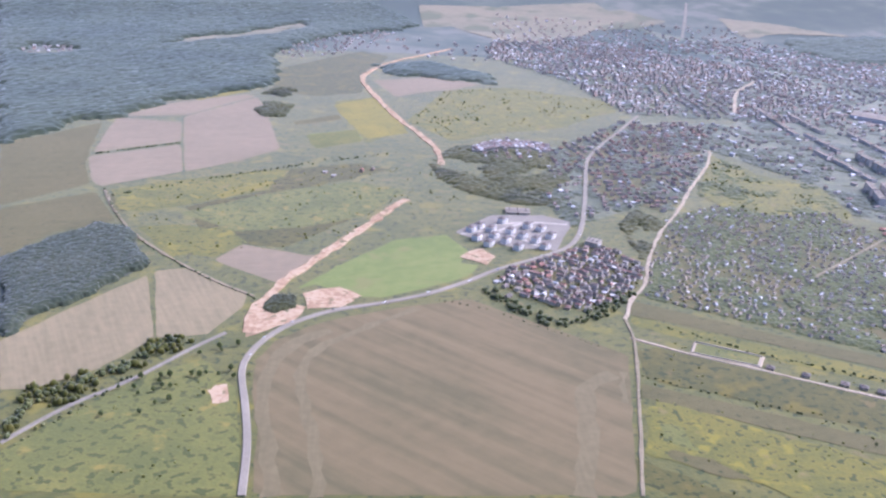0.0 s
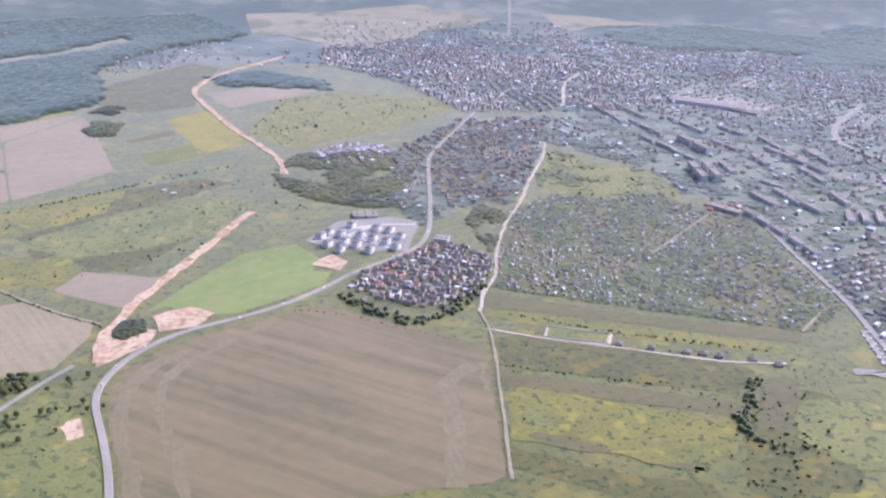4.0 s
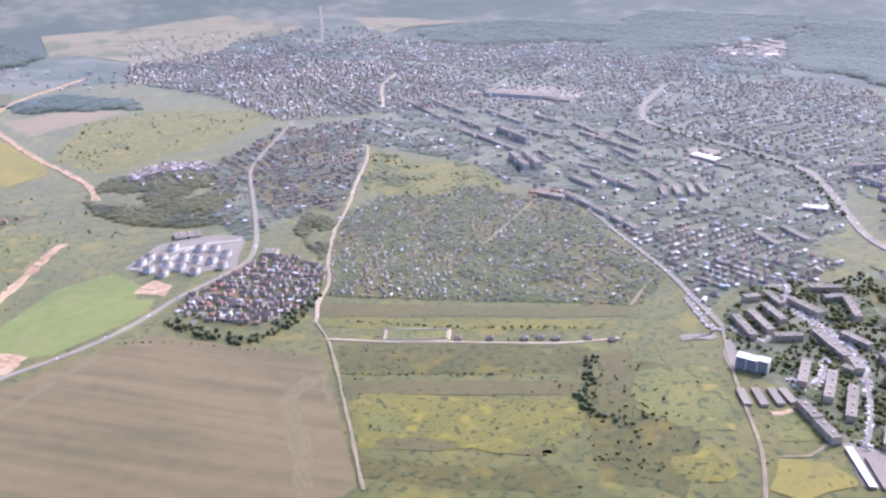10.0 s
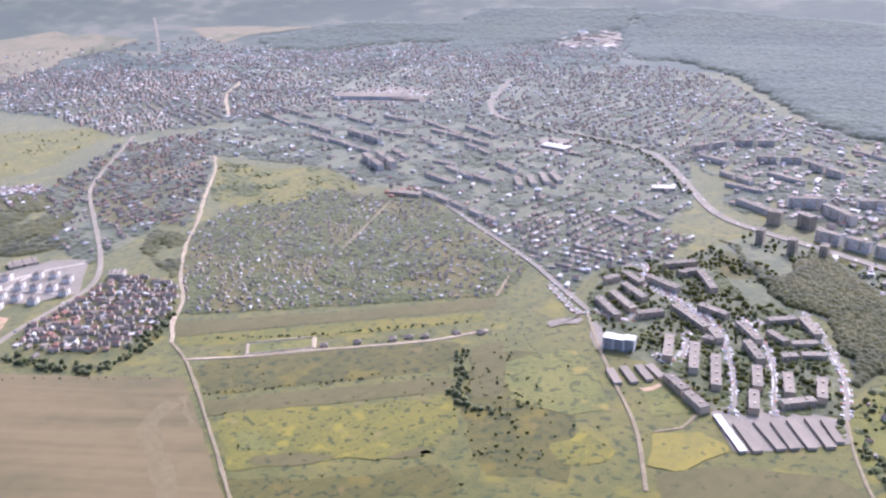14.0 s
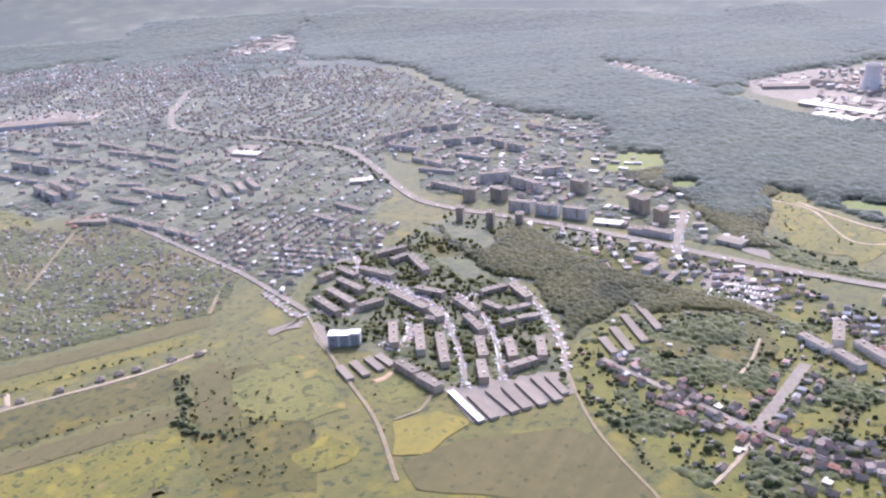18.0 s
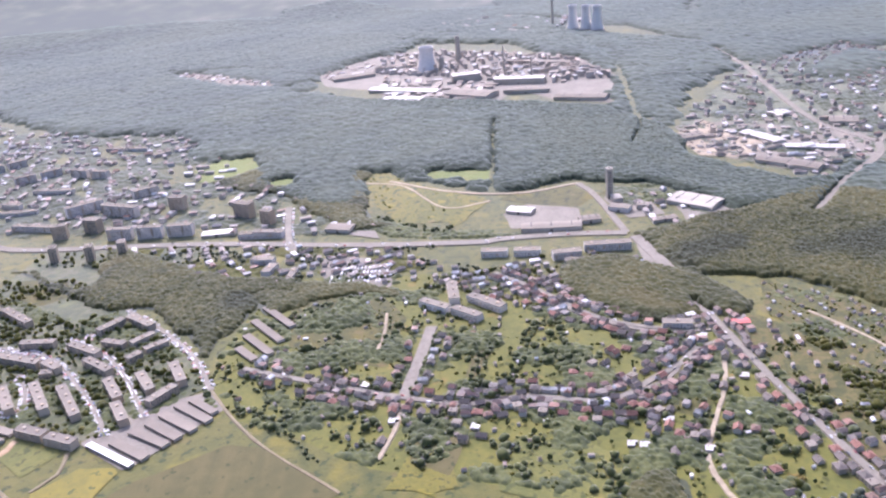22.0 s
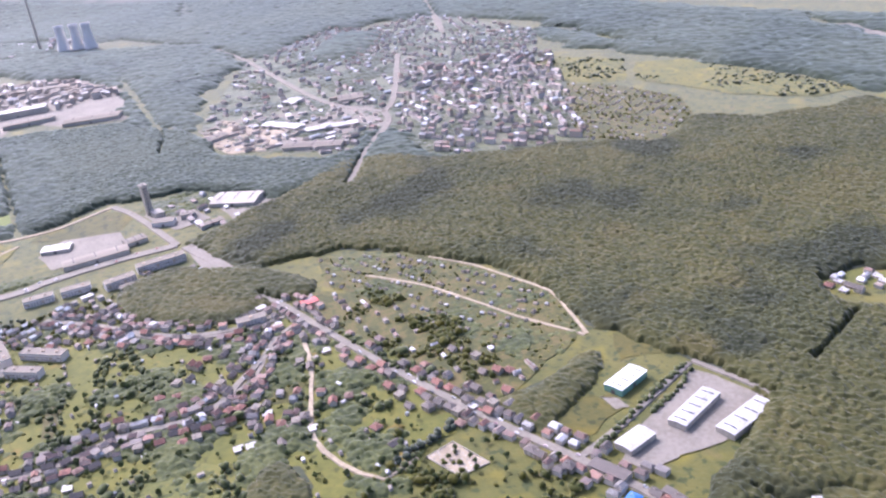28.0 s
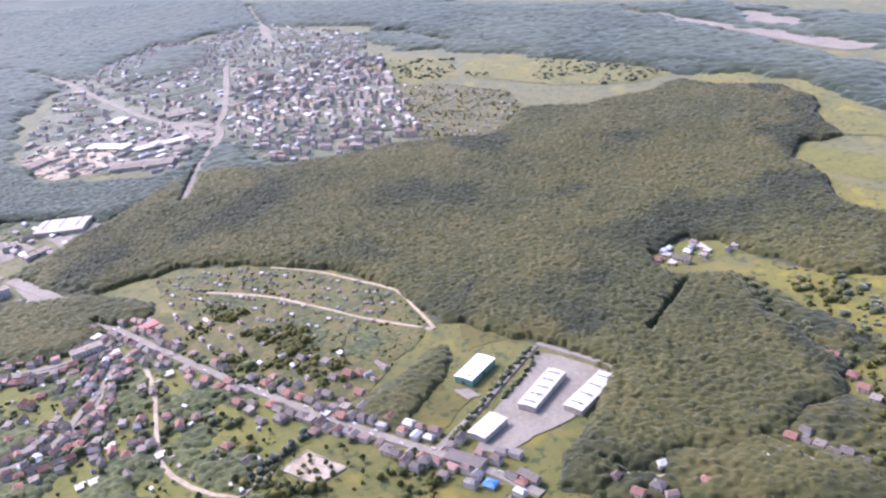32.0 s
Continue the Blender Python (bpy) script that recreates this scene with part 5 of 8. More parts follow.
def hedge(label, pts, width, spacing, height, seed, thin=0.15, mat="leaf_orchard"):
    """A row of shrubs and small trees along a line."""
    rng = np.random.default_rng(seed)
    line = np.array([(p.x, p.y) for p in smooth_line(pts, spacing)])
    k = rng.uniform(0, 1, len(line)) > thin
    line = line[k] + rng.uniform(-width / 2, width / 2, (k.sum(), 2))
    h = 0.75 * rng.uniform(*height, len(line))
    r = h * rng.uniform(0.36, 0.55, len(line)) + 0.5
    v, f = crowns(line[:, 0], line[:, 1], r, h, 2, rng, lift=-0.3)
    return tagged(new("hedge", mesh_from("hedge", v, f, [M[mat]], smooth=True)), label, "hedge", kind="stuff")


hedge("row of shrubs along a field strip", [(244, 997), (312, 969), (391, 940), (491, 893)], 6, 7, (2, 4.5), 61, 0.3)
hedge("dense thicket between meadows", [(557, 923), (525, 874), (497, 837), (494, 801), (511, 774)], 16, 3, (4, 9), 62)
hedge("shrubs behind the new houses", [(307, 1134), (424, 1067), (524, 1028), (618, 996)], 8, 6, (2.5, 5), 63, 0.25)
hedge("shrubs along a field track", [(-613, 1566), (-552, 1449), (-488, 1354), (-411, 1275), (-334, 1208), (-258, 1154)], 5, 7, (2, 5), 64, 0.3)
hedge("dark hedge between ploughed fields", [(-710, 1771), (-561, 1884)], 5, 5, (3, 5), 65)
hedge("clipped dark garden hedge", [(735, 28), (734, 10), (741, -8)], 3, 3, (3, 5), 66, 0)
hedge("row of tall conifers beside the graveyard", [(677, -5), (692, -36), (707, -70)], 6, 3, (6, 10), 67, 0, "leaf_pine")
hedge("hedge below the graveyard", [(678, 8), (660, -20), (630, -49)], 5, 4, (3, 6), 68)
hedge("row of trees along the works road", [(619, -166), (645, -208), (675, -256), (694, -292)], 5, 3.5, (5, 8), 69, 0.05)
hedge("row of trees beside the works yard", [(645, -231), (664, -268), (684, -290)], 4, 3.5, (5, 8), 70, 0.05)
hedge("shrubs along the concrete lane", [(-425, 783), (-406, 820), (-383, 867), (-348, 930)], 8, 5, (2, 6), 71, 0.35)
hedge("uneven tree row above the lane", [(-442, 795), (-435, 873), (-386, 925), (-350, 978), (-331, 1027)], 16, 3, (5, 11), 72, 0.1)
hedge("hedge along the field corner", [(786, 499), (752, 458), (734, 430), (704, 403)], 8, 4, (3, 6), 73, 0.1)
hedge("shrubs between long meadows", [(-589, 1539), (-422, 1676), (-266, 1788), (-115, 1896)], 10, 9, (2, 6), 74, 0.35)
hedge("shrubs between long meadows", [(-481, 1620), (-347, 1735), (-227, 1835)], 10, 12, (2, 5), 75, 0.4)
hedge("dense trees below the housing estate", [(70, 1220), (116, 1154), (168, 1126), (233, 1182), (270, 1237)], 22, 2.2, (5, 10), 76, 0.1)
hedge("trees beside the broad avenue", [(964, 344), (879, 341), (826, 340)], 6, 5, (4, 8), 77, 0.2)
hedge("trees beside the broad avenue", [(986, 377), (899, 369), (833, 362)], 10, 4, (4, 8), 78, 0.15)
hedge("trees between garden plots", [(977, 284), (866, 283), (836, 285)], 14, 3, (4, 8), 79, 0.2)
hedge("trees between garden plots", [(991, 239), (916, 243), (859, 247)], 14, 3, (4, 8), 80, 0.2)
hedge("hedge at a garden end", [(845, 518), (802, 491), (757, 487)], 6, 3.5, (3, 6), 81)
hedge("trees along cottages by the wood", [(661, -523), (593, -499), (545, -498), (496, -484)], 20, 3, (6, 11), 82, 0.1)
hedge("trees behind the street houses", [(887, -27), (816, -56), (757, -84)], 18, 3.5, (4, 8), 83, 0.25)
hedge("trees beside the main road", [(1297, 1967), (1353, 1702), (1373, 1511), (1251, 1241)], 16, 8, (6, 10), 84, 0.2)
hedge("shrubs above the main road", [(1338, 532), (1281, 428), (1294, 400)], 14, 4, (4, 8), 85, 0.2)
hedge("weedy field edge with shrubs", [(-21, 1186), (54, 1163), (137, 1112), (206, 1069)], 4, 9, (1.5, 3), 86, 0.3)
hedge("weedy edge of the field track", [(252, 1073), (240, 965), (227, 863), (211, 771)], 3, 5, (1, 2), 87, 0.3)


# ---- building helpers ----
def box_mesh(name, boxes, mat):
    """One mesh of boxes given as centre x, y, z and size x, y, z."""
    v, q = [], []
    for cx, cy, cz, sx, sy, sz in boxes:
        a = len(v)
        v += [(cx + sx / 2 * i, cy + sy / 2 * j, cz + sz / 2 * k) for k in (-1, 1) for j in (-1, 1) for i in (-1, 1)]
        q += [(a, a + 2, a + 3, a + 1), (a + 4, a + 5, a + 7, a + 6), (a, a + 1, a + 5, a + 4), (a + 2, a + 6, a + 7, a + 3), (a, a + 4, a + 6, a + 2), (a + 1, a + 3, a + 7, a + 5)]
    return mesh_from(name, v, q, [M[mat]])


def poly_mesh(name, verts, faces, mat):
    me = bpy.data.meshes.new(name)
    me.from_pydata([tuple(p) for p in verts], [], faces)
    me.materials.append(M[mat] if isinstance(mat, str) else mat)
    me.update()
    return me


def part(name, me, parent, place=(0, 0, 0), rz=0.0, label=""):
    ob = new(name, me)
    ob.parent = parent
    ob.matrix_basis = pose(*place, 0, 0, rz)
    return tagged(ob, label)


def wall_gable(l, w, h, rise):
    """House walls with two gables; the ridge runs along x."""
    x, y = l / 2, w / 2
    v = [(-x, -y, 0), (x, -y, 0), (x, y, 0), (-x, y, 0), (-x, -y, h), (x, -y, h), (x, y, h), (-x, y, h), (-x, 0, h + rise), (x, 0, h + rise)]
    return v, [(0, 1, 5, 4), (2, 3, 7, 6), (1, 2, 6, 9, 5), (3, 0, 4, 8, 7), (4, 5, 9, 8), (6, 7, 8, 9)]


def roof_gable(l, w, h, rise, over=0.6, th=0.3):
    x, y = l / 2 + over, w / 2 + over
    e = h - rise * over / (w / 2)
    v = [(-x, -y, e), (x, -y, e), (x, y, e), (-x, y, e), (-x, 0, h + rise), (x, 0, h + rise)]
    v += [(a, b, c + th) for a, b, c in v]
    return v, [(6, 7, 11, 10), (8, 9, 10, 11), (0, 4, 5, 1), (2, 5, 4, 3), (0, 1, 7, 6), (2, 3, 9, 8), (0, 6, 10, 4), (3, 4, 10, 9), (1, 5, 11, 7), (2, 8, 11, 5)]


def roof_hip(l, w, h, rise, over=0.6, th=0.3):
    x, y = l / 2 + over, w / 2 + over
    r = max(0.4, x - y)
    v = [(-x, -y, h), (x, -y, h), (x, y, h), (-x, y, h), (-x, -y, h + th), (x, -y, h + th), (x, y, h + th), (-x, y, h + th), (-r, 0, h + rise), (r, 0, h + rise)]
    return v, [(3, 2, 1, 0), (0, 1, 5, 4), (1, 2, 6, 5), (2, 3, 7, 6), (3, 0, 4, 7), (4, 5, 9, 8), (6, 7, 8, 9), (5, 6, 9), (7, 4, 8)]


WINDOW = box_mesh("window", [(0, 0, 0, 1.2, 0.08, 1.2)], "glass")
DOOR = box_mesh("door", [(0, 0, 1.05, 1.0, 0.1, 2.1)], "bark")
CHIMNEY = box_mesh("chimney", [(0, 0, 0.9, 0.7, 0.55, 1.8)], "tile_brown")
CHIMNEY_CAP = box_mesh("chimney_cap", [(0, 0, 0, 0.9, 0.75, 0.12)], "concrete")


def house(kind, l, w, storeys, label, seed):
    """A detached house: walls, roof, chimney, windows and a door under an Empty at its base."""
    top = tagged(new("house"), label, "house", "houses of the town")
    l, w = 0.78 * l, 0.76 * w
    h = 2.3 * storeys + 0.4
    rise = {"gable": w * 0.36, "hip": w * 0.3, "flat": 0.0}[kind[0]]
    roof_mat = kind[1]
    if kind[0] == "gable":
        part("wall", poly_mesh("wall", *wall_gable(l, w, h, rise), "render_wall"), top)
        part("roof", poly_mesh("roof", *roof_gable(l, w, h, rise), roof_mat), top)
    elif kind[0] == "hip":
        part("wall", box_mesh("wall", [(0, 0, h / 2, l, w, h)], "render_wall"), top)
        part("roof", poly_mesh("roof", *roof_hip(l, w, h, rise), roof_mat), top)
    else:
        part("wall", box_mesh("wall", [(0, 0, h / 2, l, w, h), (l * 0.35, -w / 2 - 1.2, 1.4, l * 0.3, 2.6, 2.8)], "render_wall"), top)
        part("roof", box_mesh("roof", [(0, 0, h + 0.15, l + 0.5, w + 0.5, 0.3), (l * 0.35, -w / 2 - 1.2, 2.9, l * 0.3 + 0.3, 2.9, 0.2)], roof_mat), top)
    stack = part("chimney", CHIMNEY, top, (l * 0.18, w * 0.12, h + rise * 0.62))
    part("chimney_cap", CHIMNEY_CAP, stack, (0, 0, 1.86), label="pale concrete cap")
    for s in range(storeys):
        for sx in (-0.28, 0.28):
            part("window", WINDOW, top, (l * sx, -w / 2 - 0.02, 1.4 + 2.2 * s))
            part("window", WINDOW, top, (l * sx, w / 2 + 0.02, 1.4 + 2.2 * s))
    part("door", DOOR, top, (0, -w / 2 - 0.03, 0))
    return top


def sow(make, rows):
    """Build a thing once and copy it to the other places."""
    first = make()
    x, y, a = rows[0]
    first.matrix_basis = pose(x, y, 0.25, 0, 0, a)
    CLEAR.extend((x, y, x + 0.1, y, 3.8) for x, y, a in rows)
    for x, y, a in rows[1:]:
        copy_thing(first, pose(x, y, 0.25, 0, 0, a))


GREY_A = [(998, 158, 57), (901, 150, 140), (926, 28, 177), (954, 4, 22), (845, -8, 24), (835, 136, 95), (810, 150, 95), (811, -38, 24), (741, -67, 24), (747, -105, 27), (630, -120, 29), (535, -193, 20), (419, -395, 20), (728, -511, 23), (818, 461, 78), (790, 322, 5), (813, 267, 114), (751, 271, 86), (835, 229, 114), (858, 116, 140), (969, 136, 76), (1054, 214, 47), (111, 1277, 40), (227, 1325, 46), (165, 1185, 74), (239, 1283, 63), (190, 1265, 40), (268, 1309, 76)]
GREY_B = [(973, 125, 76), (890, 109, 141), (909, 8, 22), (935, -7, 22), (819, 83, 170), (783, 95, 170), (813, 171, 95), (782, -43, 24), (751, -41, 24), (772, -121, 24), (826, -108, 24), (447, -382, 20), (406, -398, 20), (852, 463, 78), (802, 405, 78), (795, 309, 86), (838, 274, 114), (825, 245, 114), (851, 192, 86), (818, 186, 86), (1058, 278, 53), (1083, 274, 53), (185, 1301, 40), (92, 1237, 48), (177, 1225, 74), (249, 1328, 76), (210, 1258, 63), (-151, 1767, 82)]
GREY_C = [(945, 108, 76), (878, 121, 140), (885, -4, 22), (879, 40, 177), (816, 93, 140), (776, 61, 170), (794, 150, 95), (771, -37, 24), (721, -78, 27), (718, -111, 27), (801, -124, 24), (437, -386, 20), (450, -462, 20), (841, 453, 78), (801, 377, 78), (797, 291, 86), (777, 283, 86), (812, 229, 114), (901, 163, 140), (804, 203, 86), (1026, 239, 47), (106, 1308, 40), (201, 1310, 40), (110, 1226, 48), (198, 1226, 74), (243, 1349, 46), (204, 1172, 74)]
GREY_D = [(916, 95, 141), (972, 62, 160), (975, 6, 22), (867, 32, 177), (813, 102, 140), (810, 129, 95), (750, 78, 3), (757, -60, 24), (751, -89, 24), (703, -13, 115), (549, -182, 20), (426, -389, 20), (740, -510, 23), (841, 437, 78), (821, 311, 86), (817, 283, 86), (760, 255, 86), (797, 242, 114), (936, 113, 141), (741, 349, 178), (1000, 196, 57), (124, 1293, 40), (215, 1334, 46), (150, 1195, 74), (215, 1230, 74), (167, 1242, 40), (95, 1203, 48)]
RED_A = [(975, 144, 76), (974, 92, 76), (923, 141, 141), (879, 92, 141), (849, -17, 24), (791, 23, 170), (790, 84, 170), (804, 141, 95), (830, -35, 24), (790, -32, 24), (773, -75, 24), (766, -134, 27), (730, -130, 27), (707, -103, 27), (476, -246, 20), (456, -377, 20), (512, -485, 20), (465, -467, 20), (831, 501, 76), (791, 352, 5), (830, 323, 86), (858, 220, 86), (930, 147, 141), (802, 183, 86), (806, 118, 95), (1052, 295, 53), (1011, 217, 47), (1089, 253, 53), (1030, 192, 47), (150, 1319, 40), (157, 1276, 40), (-171, 1749, 82)]
RED_B = [(974, 105, 76), (937, 130, 76), (877, 164, 95), (943, 40, 177), (832, -24, 24), (825, 108, 140), (781, 74, 170), (795, 164, 95), (807, -64, 24), (769, -57, 24), (762, -83, 24), (763, -144, 27), (734, -5, 28), (539, -185, 20), (458, -294, 20), (392, -383, 20), (484, -476, 20), (751, -493, 23), (806, 420, 78), (896, 364, 3), (799, 267, 86), (883, 181, 95), (812, 162, 95), (827, 118, 140), (984, 152, 57), (1044, 255, 47), (1013, 180, 57), (1063, 236, 47), (138, 1311, 40), (122, 1263, 40), (124, 1223, 48)]
WHITE = [(972, 49, 160), (889, 10, 177), (803, 83, 170), (759, 49, 3), (759, 106, 3), (723, -93, 27), (753, -506, 23), (743, -545, 23), (735, -498, 23), (732, -543, 23), (839, 396, 78), (776, 348, 5), (773, 264, 86), (760, 117, 3), (183, 1341, 46), (80, 1251, 48), (137, 1213, 48), (236, 1233, 63), (253, 1265, 63), (247, 1224, 74), (196, 1282, 40), (215, 1201, 74), (-241, 1730, 82), (-222, 1711, 82)]
HIPPED = [(779, 52, 170), (822, -55, 24), (740, -56, 24), (730, -74, 27), (733, -92, 27), (639, -116, 29), (606, -135, 27), (473, -262, 20), (840, 422, 78), (808, 433, 78), (799, 389, 78), (845, 216, 86)]
BROWN = [(795, 7, 170), (704, -75, 27), (811, 447, 78), (796, 256, 114), (139, 1263, 40), (177, 1176, 74)]
NEW_HOUSES = [(417, 1032, 157), (457, 1018, 157), (499, 1001, 159), (538, 986, 159), (577, 971, 171), (605, 955, 171), (520, 995, 159)]
sow(lambda: house(("gable", "tile_grey"), 11.5, 9.6, 2, "pale rendered house with a grey gabled roof", 1), GREY_A)
sow(lambda: house(("gable", "tile_grey"), 10.5, 9.2, 1, "low pale house with a grey gabled roof", 2), GREY_B)
sow(lambda: house(("flat", "flat_roof"), 11.0, 10.2, 2, "cube-shaped rendered house with a flat grey roof", 3), GREY_C)
sow(lambda: house(("gable", "tile_grey"), 13.0, 9.6, 1, "long pale house with a dark grey roof", 4), GREY_D)
sow(lambda: house(("gable", "tile_red"), 11.5, 9.8, 2, "rendered house with a red tiled gabled roof", 5), RED_A)
sow(lambda: house(("hip", "tile_red"), 11.5, 10.4, 1, "rendered house with a red hipped roof", 6), RED_B)
sow(lambda: house(("flat", "pale_sheet"), 10.5, 8.5, 1, "small house with a pale flat sheet roof", 7), WHITE)
sow(lambda: house(("hip", "tile_grey"), 13.0, 11.0, 2, "large house with a grey hipped roof", 8), HIPPED)
sow(lambda: house(("hip", "tile_brown"), 11.0, 9.5, 1, "house with a dark brown hipped roof", 9), BROWN)
sow(lambda: house(("hip", "tile_grey"), 12.0, 11.0, 1, "new house with a dark pyramid roof beside the dirt lane", 10), NEW_HOUSES)

sow(lambda: house(("hip", "tile_red"), 15.0, 12.0, 1, "terrace house with a red tiled roof by the allotments", 12), [(783, 1574, 62), (799, 1573, 62), (813, 1569, 62), (828, 1568, 62), (842, 1564, 62), (778, 1547, 62), (795, 1545, 62), (813, 1543, 62)])

blue = house(("hip", "sheet_blue"), 13.0, 11.0, 1, "house with a bright blue sheet roof by the street", 11)
blue.matrix_basis = pose(552, -164, 0.25, 0, 0, 30)
CLEAR.append((552, -164, 553, -164, 6.0))


def flats(l, w, h, wall_mat, label, group):
    """A slab block of flats: walls, parapet roof, stair heads and rows of windows."""
    top = tagged(new("apartment_block"), label, "apartment block", group)
    part("wall", box_mesh("wall", [(0, 0, h / 2, l, w, h)], wall_mat), top)
    part("roof", box_mesh("roof", [(0, 0, h + 0.15, l + 0.4, w + 0.4, 0.3)], "flat_roof"), top)
    part("parapet", box_mesh("parapet", [(0, -w / 2, h + 0.45, l + 0.5, 0.3, 0.5), (0, w / 2, h + 0.45, l + 0.5, 0.3, 0.5), (-l / 2, 0, h + 0.45, 0.3, w - 0.4, 0.5), (l / 2, 0, h + 0.45, 0.3, w - 0.4, 0.5)], "concrete"), top)
    n = max(1, int(l / 17))
    for i in range(n):
        part("stair_head", box_mesh("stair_head", [(0, 0, 0.6, 3.2, 2.8, 1.2), (0, 0, 1.27, 3.6, 3.2, 0.14)], "panel_wall"), top, (-l / 2 + l * (i + 0.5) / n, 0.6, h + 0.3))
    bays = max(2, int(l / 3.4))
    for side in (-1, 1):
        panes = [(-l / 2 + l * (i + 0.5) / bays, side * (w / 2 + 0.02), 1.7 + 2.8 * s, 1.7, 0.1, 1.4) for s in range(int(h / 2.9)) for i in range(bays) if (i + s) % 7]
        tagged(part("glazing", box_mesh("glazing", panes, "glass"), top), kind="stuff")
    k = max(1, int(h / 2.9) - 1)
    edge = [(0.55, 2.7)] + [q for s in range(k) for q in ((-0.55, 2.75 + 2.9 * s), (-0.55, 3.85 + 2.9 * s), (0.2, 3.86 + 2.9 * s), (0.2, 5.6 + 2.9 * s))] + [(0.55, 5.62 + 2.9 * (k - 1))]
    m = len(edge)
    tier = poly_mesh("balcony_tier", [(sx, y, z) for sx in (-1.5, 1.5) for y, z in edge], [tuple(range(m))[::-1], tuple(range(m, 2 * m))] + [(i, (i + 1) % m, m + (i + 1) % m, m + i) for i in range(m)], "panel_wall")
    for i in range(n):
        part("balcony_tier", tier, top, (-l / 2 + l * (i + 0.25) / n, -w / 2 - 0.56, 0))
    return top


def block_strip(x, y, l, a, w):
    c, s = math.cos(radians(a)) * l / 2, math.sin(radians(a)) * l / 2
    CLEAR.append((x - c, y - s, x + c, y + s, w / 2))


def set_blocks(rows, wall_mat, label, group):
    for x, y, l, a, w, h in rows:
        flats(l, w, h * 0.68, wall_mat, label, group).matrix_basis = pose(x, y, 0.2, 0, 0, a)
        block_strip(x, y, l, a, w)


set_blocks([(856, 995, 25, -5, 11.04, 12.9), (851, 941, 57, -100, 11.04, 12.9), (816, 924, 62, -103, 11.04, 12.9), (786, 920, 63, -105, 11.04, 12.9), (821, 874, 37, -20, 11.04, 12.9), (856, 837, 76, -101, 11.04, 12.9), (905, 942, 59, -86, 11.04, 12.9), (979, 983, 50, -21, 11.04, 12.9), (965, 952, 29, -11, 11.04, 12.9), (964, 914, 71, -119, 11.04, 12.9), (896, 834, 44, -81, 11.04, 12.9), (885, 982, 44, -99, 10.12, 10.32), (886, 763, 55, -111, 11.04, 12.9), (947, 764, 37, -24, 11.04, 12.9), (960, 730, 51, -118, 11.04, 12.9)],
           "panel_wall", "low block of flats with pale walls and a grey roof", "flats of the near estate")
set_blocks([(906, 735, 33, -100, 10.12, 10.32), (919, 704, 32, -30, 10.12, 10.32), (850, 722, 51, -117, 11.04, 12.9), (903, 677, 29, -36, 10.12, 10.32), (877, 691, 19, -26, 10.12, 10.32), (772, 787, 60, -136, 11.04, 12.9), (780, 751, 71, -136, 11.04, 12.9), (775, 711, 78, -135, 11.04, 12.9), (716, 714, 38, -102, 11.96, 12.9), (706, 673, 37, -102, 11.96, 12.9), (803, 674, 52, -136, 11.04, 12.9), (759, 639, 43, -137, 11.04, 12.9), (820, 644, 48, -136, 11.04, 12.9), (797, 611, 38, -22, 11.04, 12.9), (842, 616, 50, -141, 11.04, 12.9)],
           "panel_wall", "low block of flats with pale walls and a grey roof", "flats of the near estate")
set_blocks([(845, 780, 31, -116, 11.04, 12.9), (831, 777, 15, -73, 10.12, 10.32)],
           "panel_wall", "low block of flats with pale walls and a grey roof", "flats of the near estate")
set_blocks([(1245.5, 930.3, 40, -80, 13, 27), (1254, 882, 40, -80, 13, 27), (1262.5, 833.7, 40, -80, 13, 27), (1449, 1003, 45, -40, 13, 21.6), (1351, 994, 74, -102, 13, 27), (1361, 1069, 64, -42, 13, 27), (1278, 1112, 82, -93, 12, 14.76), (1254, 696, 64, -82, 14, 12.3), (1487.5, 1457.7, 38.5, -9, 12, 21.6), (1534.5, 1450.3, 38.5, -9, 12, 21.6), (1593.1, 1430, 36.5, -38, 12, 21.6), (1628.9, 1402, 36.5, -38, 12, 21.6), (1529.4, 1311, 40, -44, 12, 21.6), (1564.6, 1277, 40, -44, 12, 21.6), (1391, 1282.4, 38, -95, 12, 12.3)],
           "slab_wall", "long slab block of flats with a grey roof", "slab blocks of the town")
set_blocks([(1387, 1235.6, 38, -95, 12, 12.3), (1563.4, 1210, 39.5, -98, 12, 21.6), (1556.6, 1162, 39.5, -98, 12, 21.6), (1447, 1375, 72, -84, 12, 14.76), (1463, 1202, 81, -86, 12, 12.3), (1737, 1237.2, 45.5, -92, 12, 9.84), (1735, 1182.8, 45.5, -92, 12, 9.84), (1695.3, 1106.3, 36.5, -39, 12, 9.84), (1730.7, 1077.7, 36.5, -39, 12, 9.84), (1352, 1203, 79, -77, 12, 9.84), (1099, 1187, 69, -93, 12, 9.84), (1037, 1188, 62, -93, 12, 9.84), (841.8, 1515.5, 39.7, -85, 12, 10.66), (846, 1467, 39.7, -85, 12, 10.66), (850.2, 1418.5, 39.7, -85, 12, 10.66)],
           "slab_wall", "long slab block of flats with a grey roof", "slab blocks of the town")
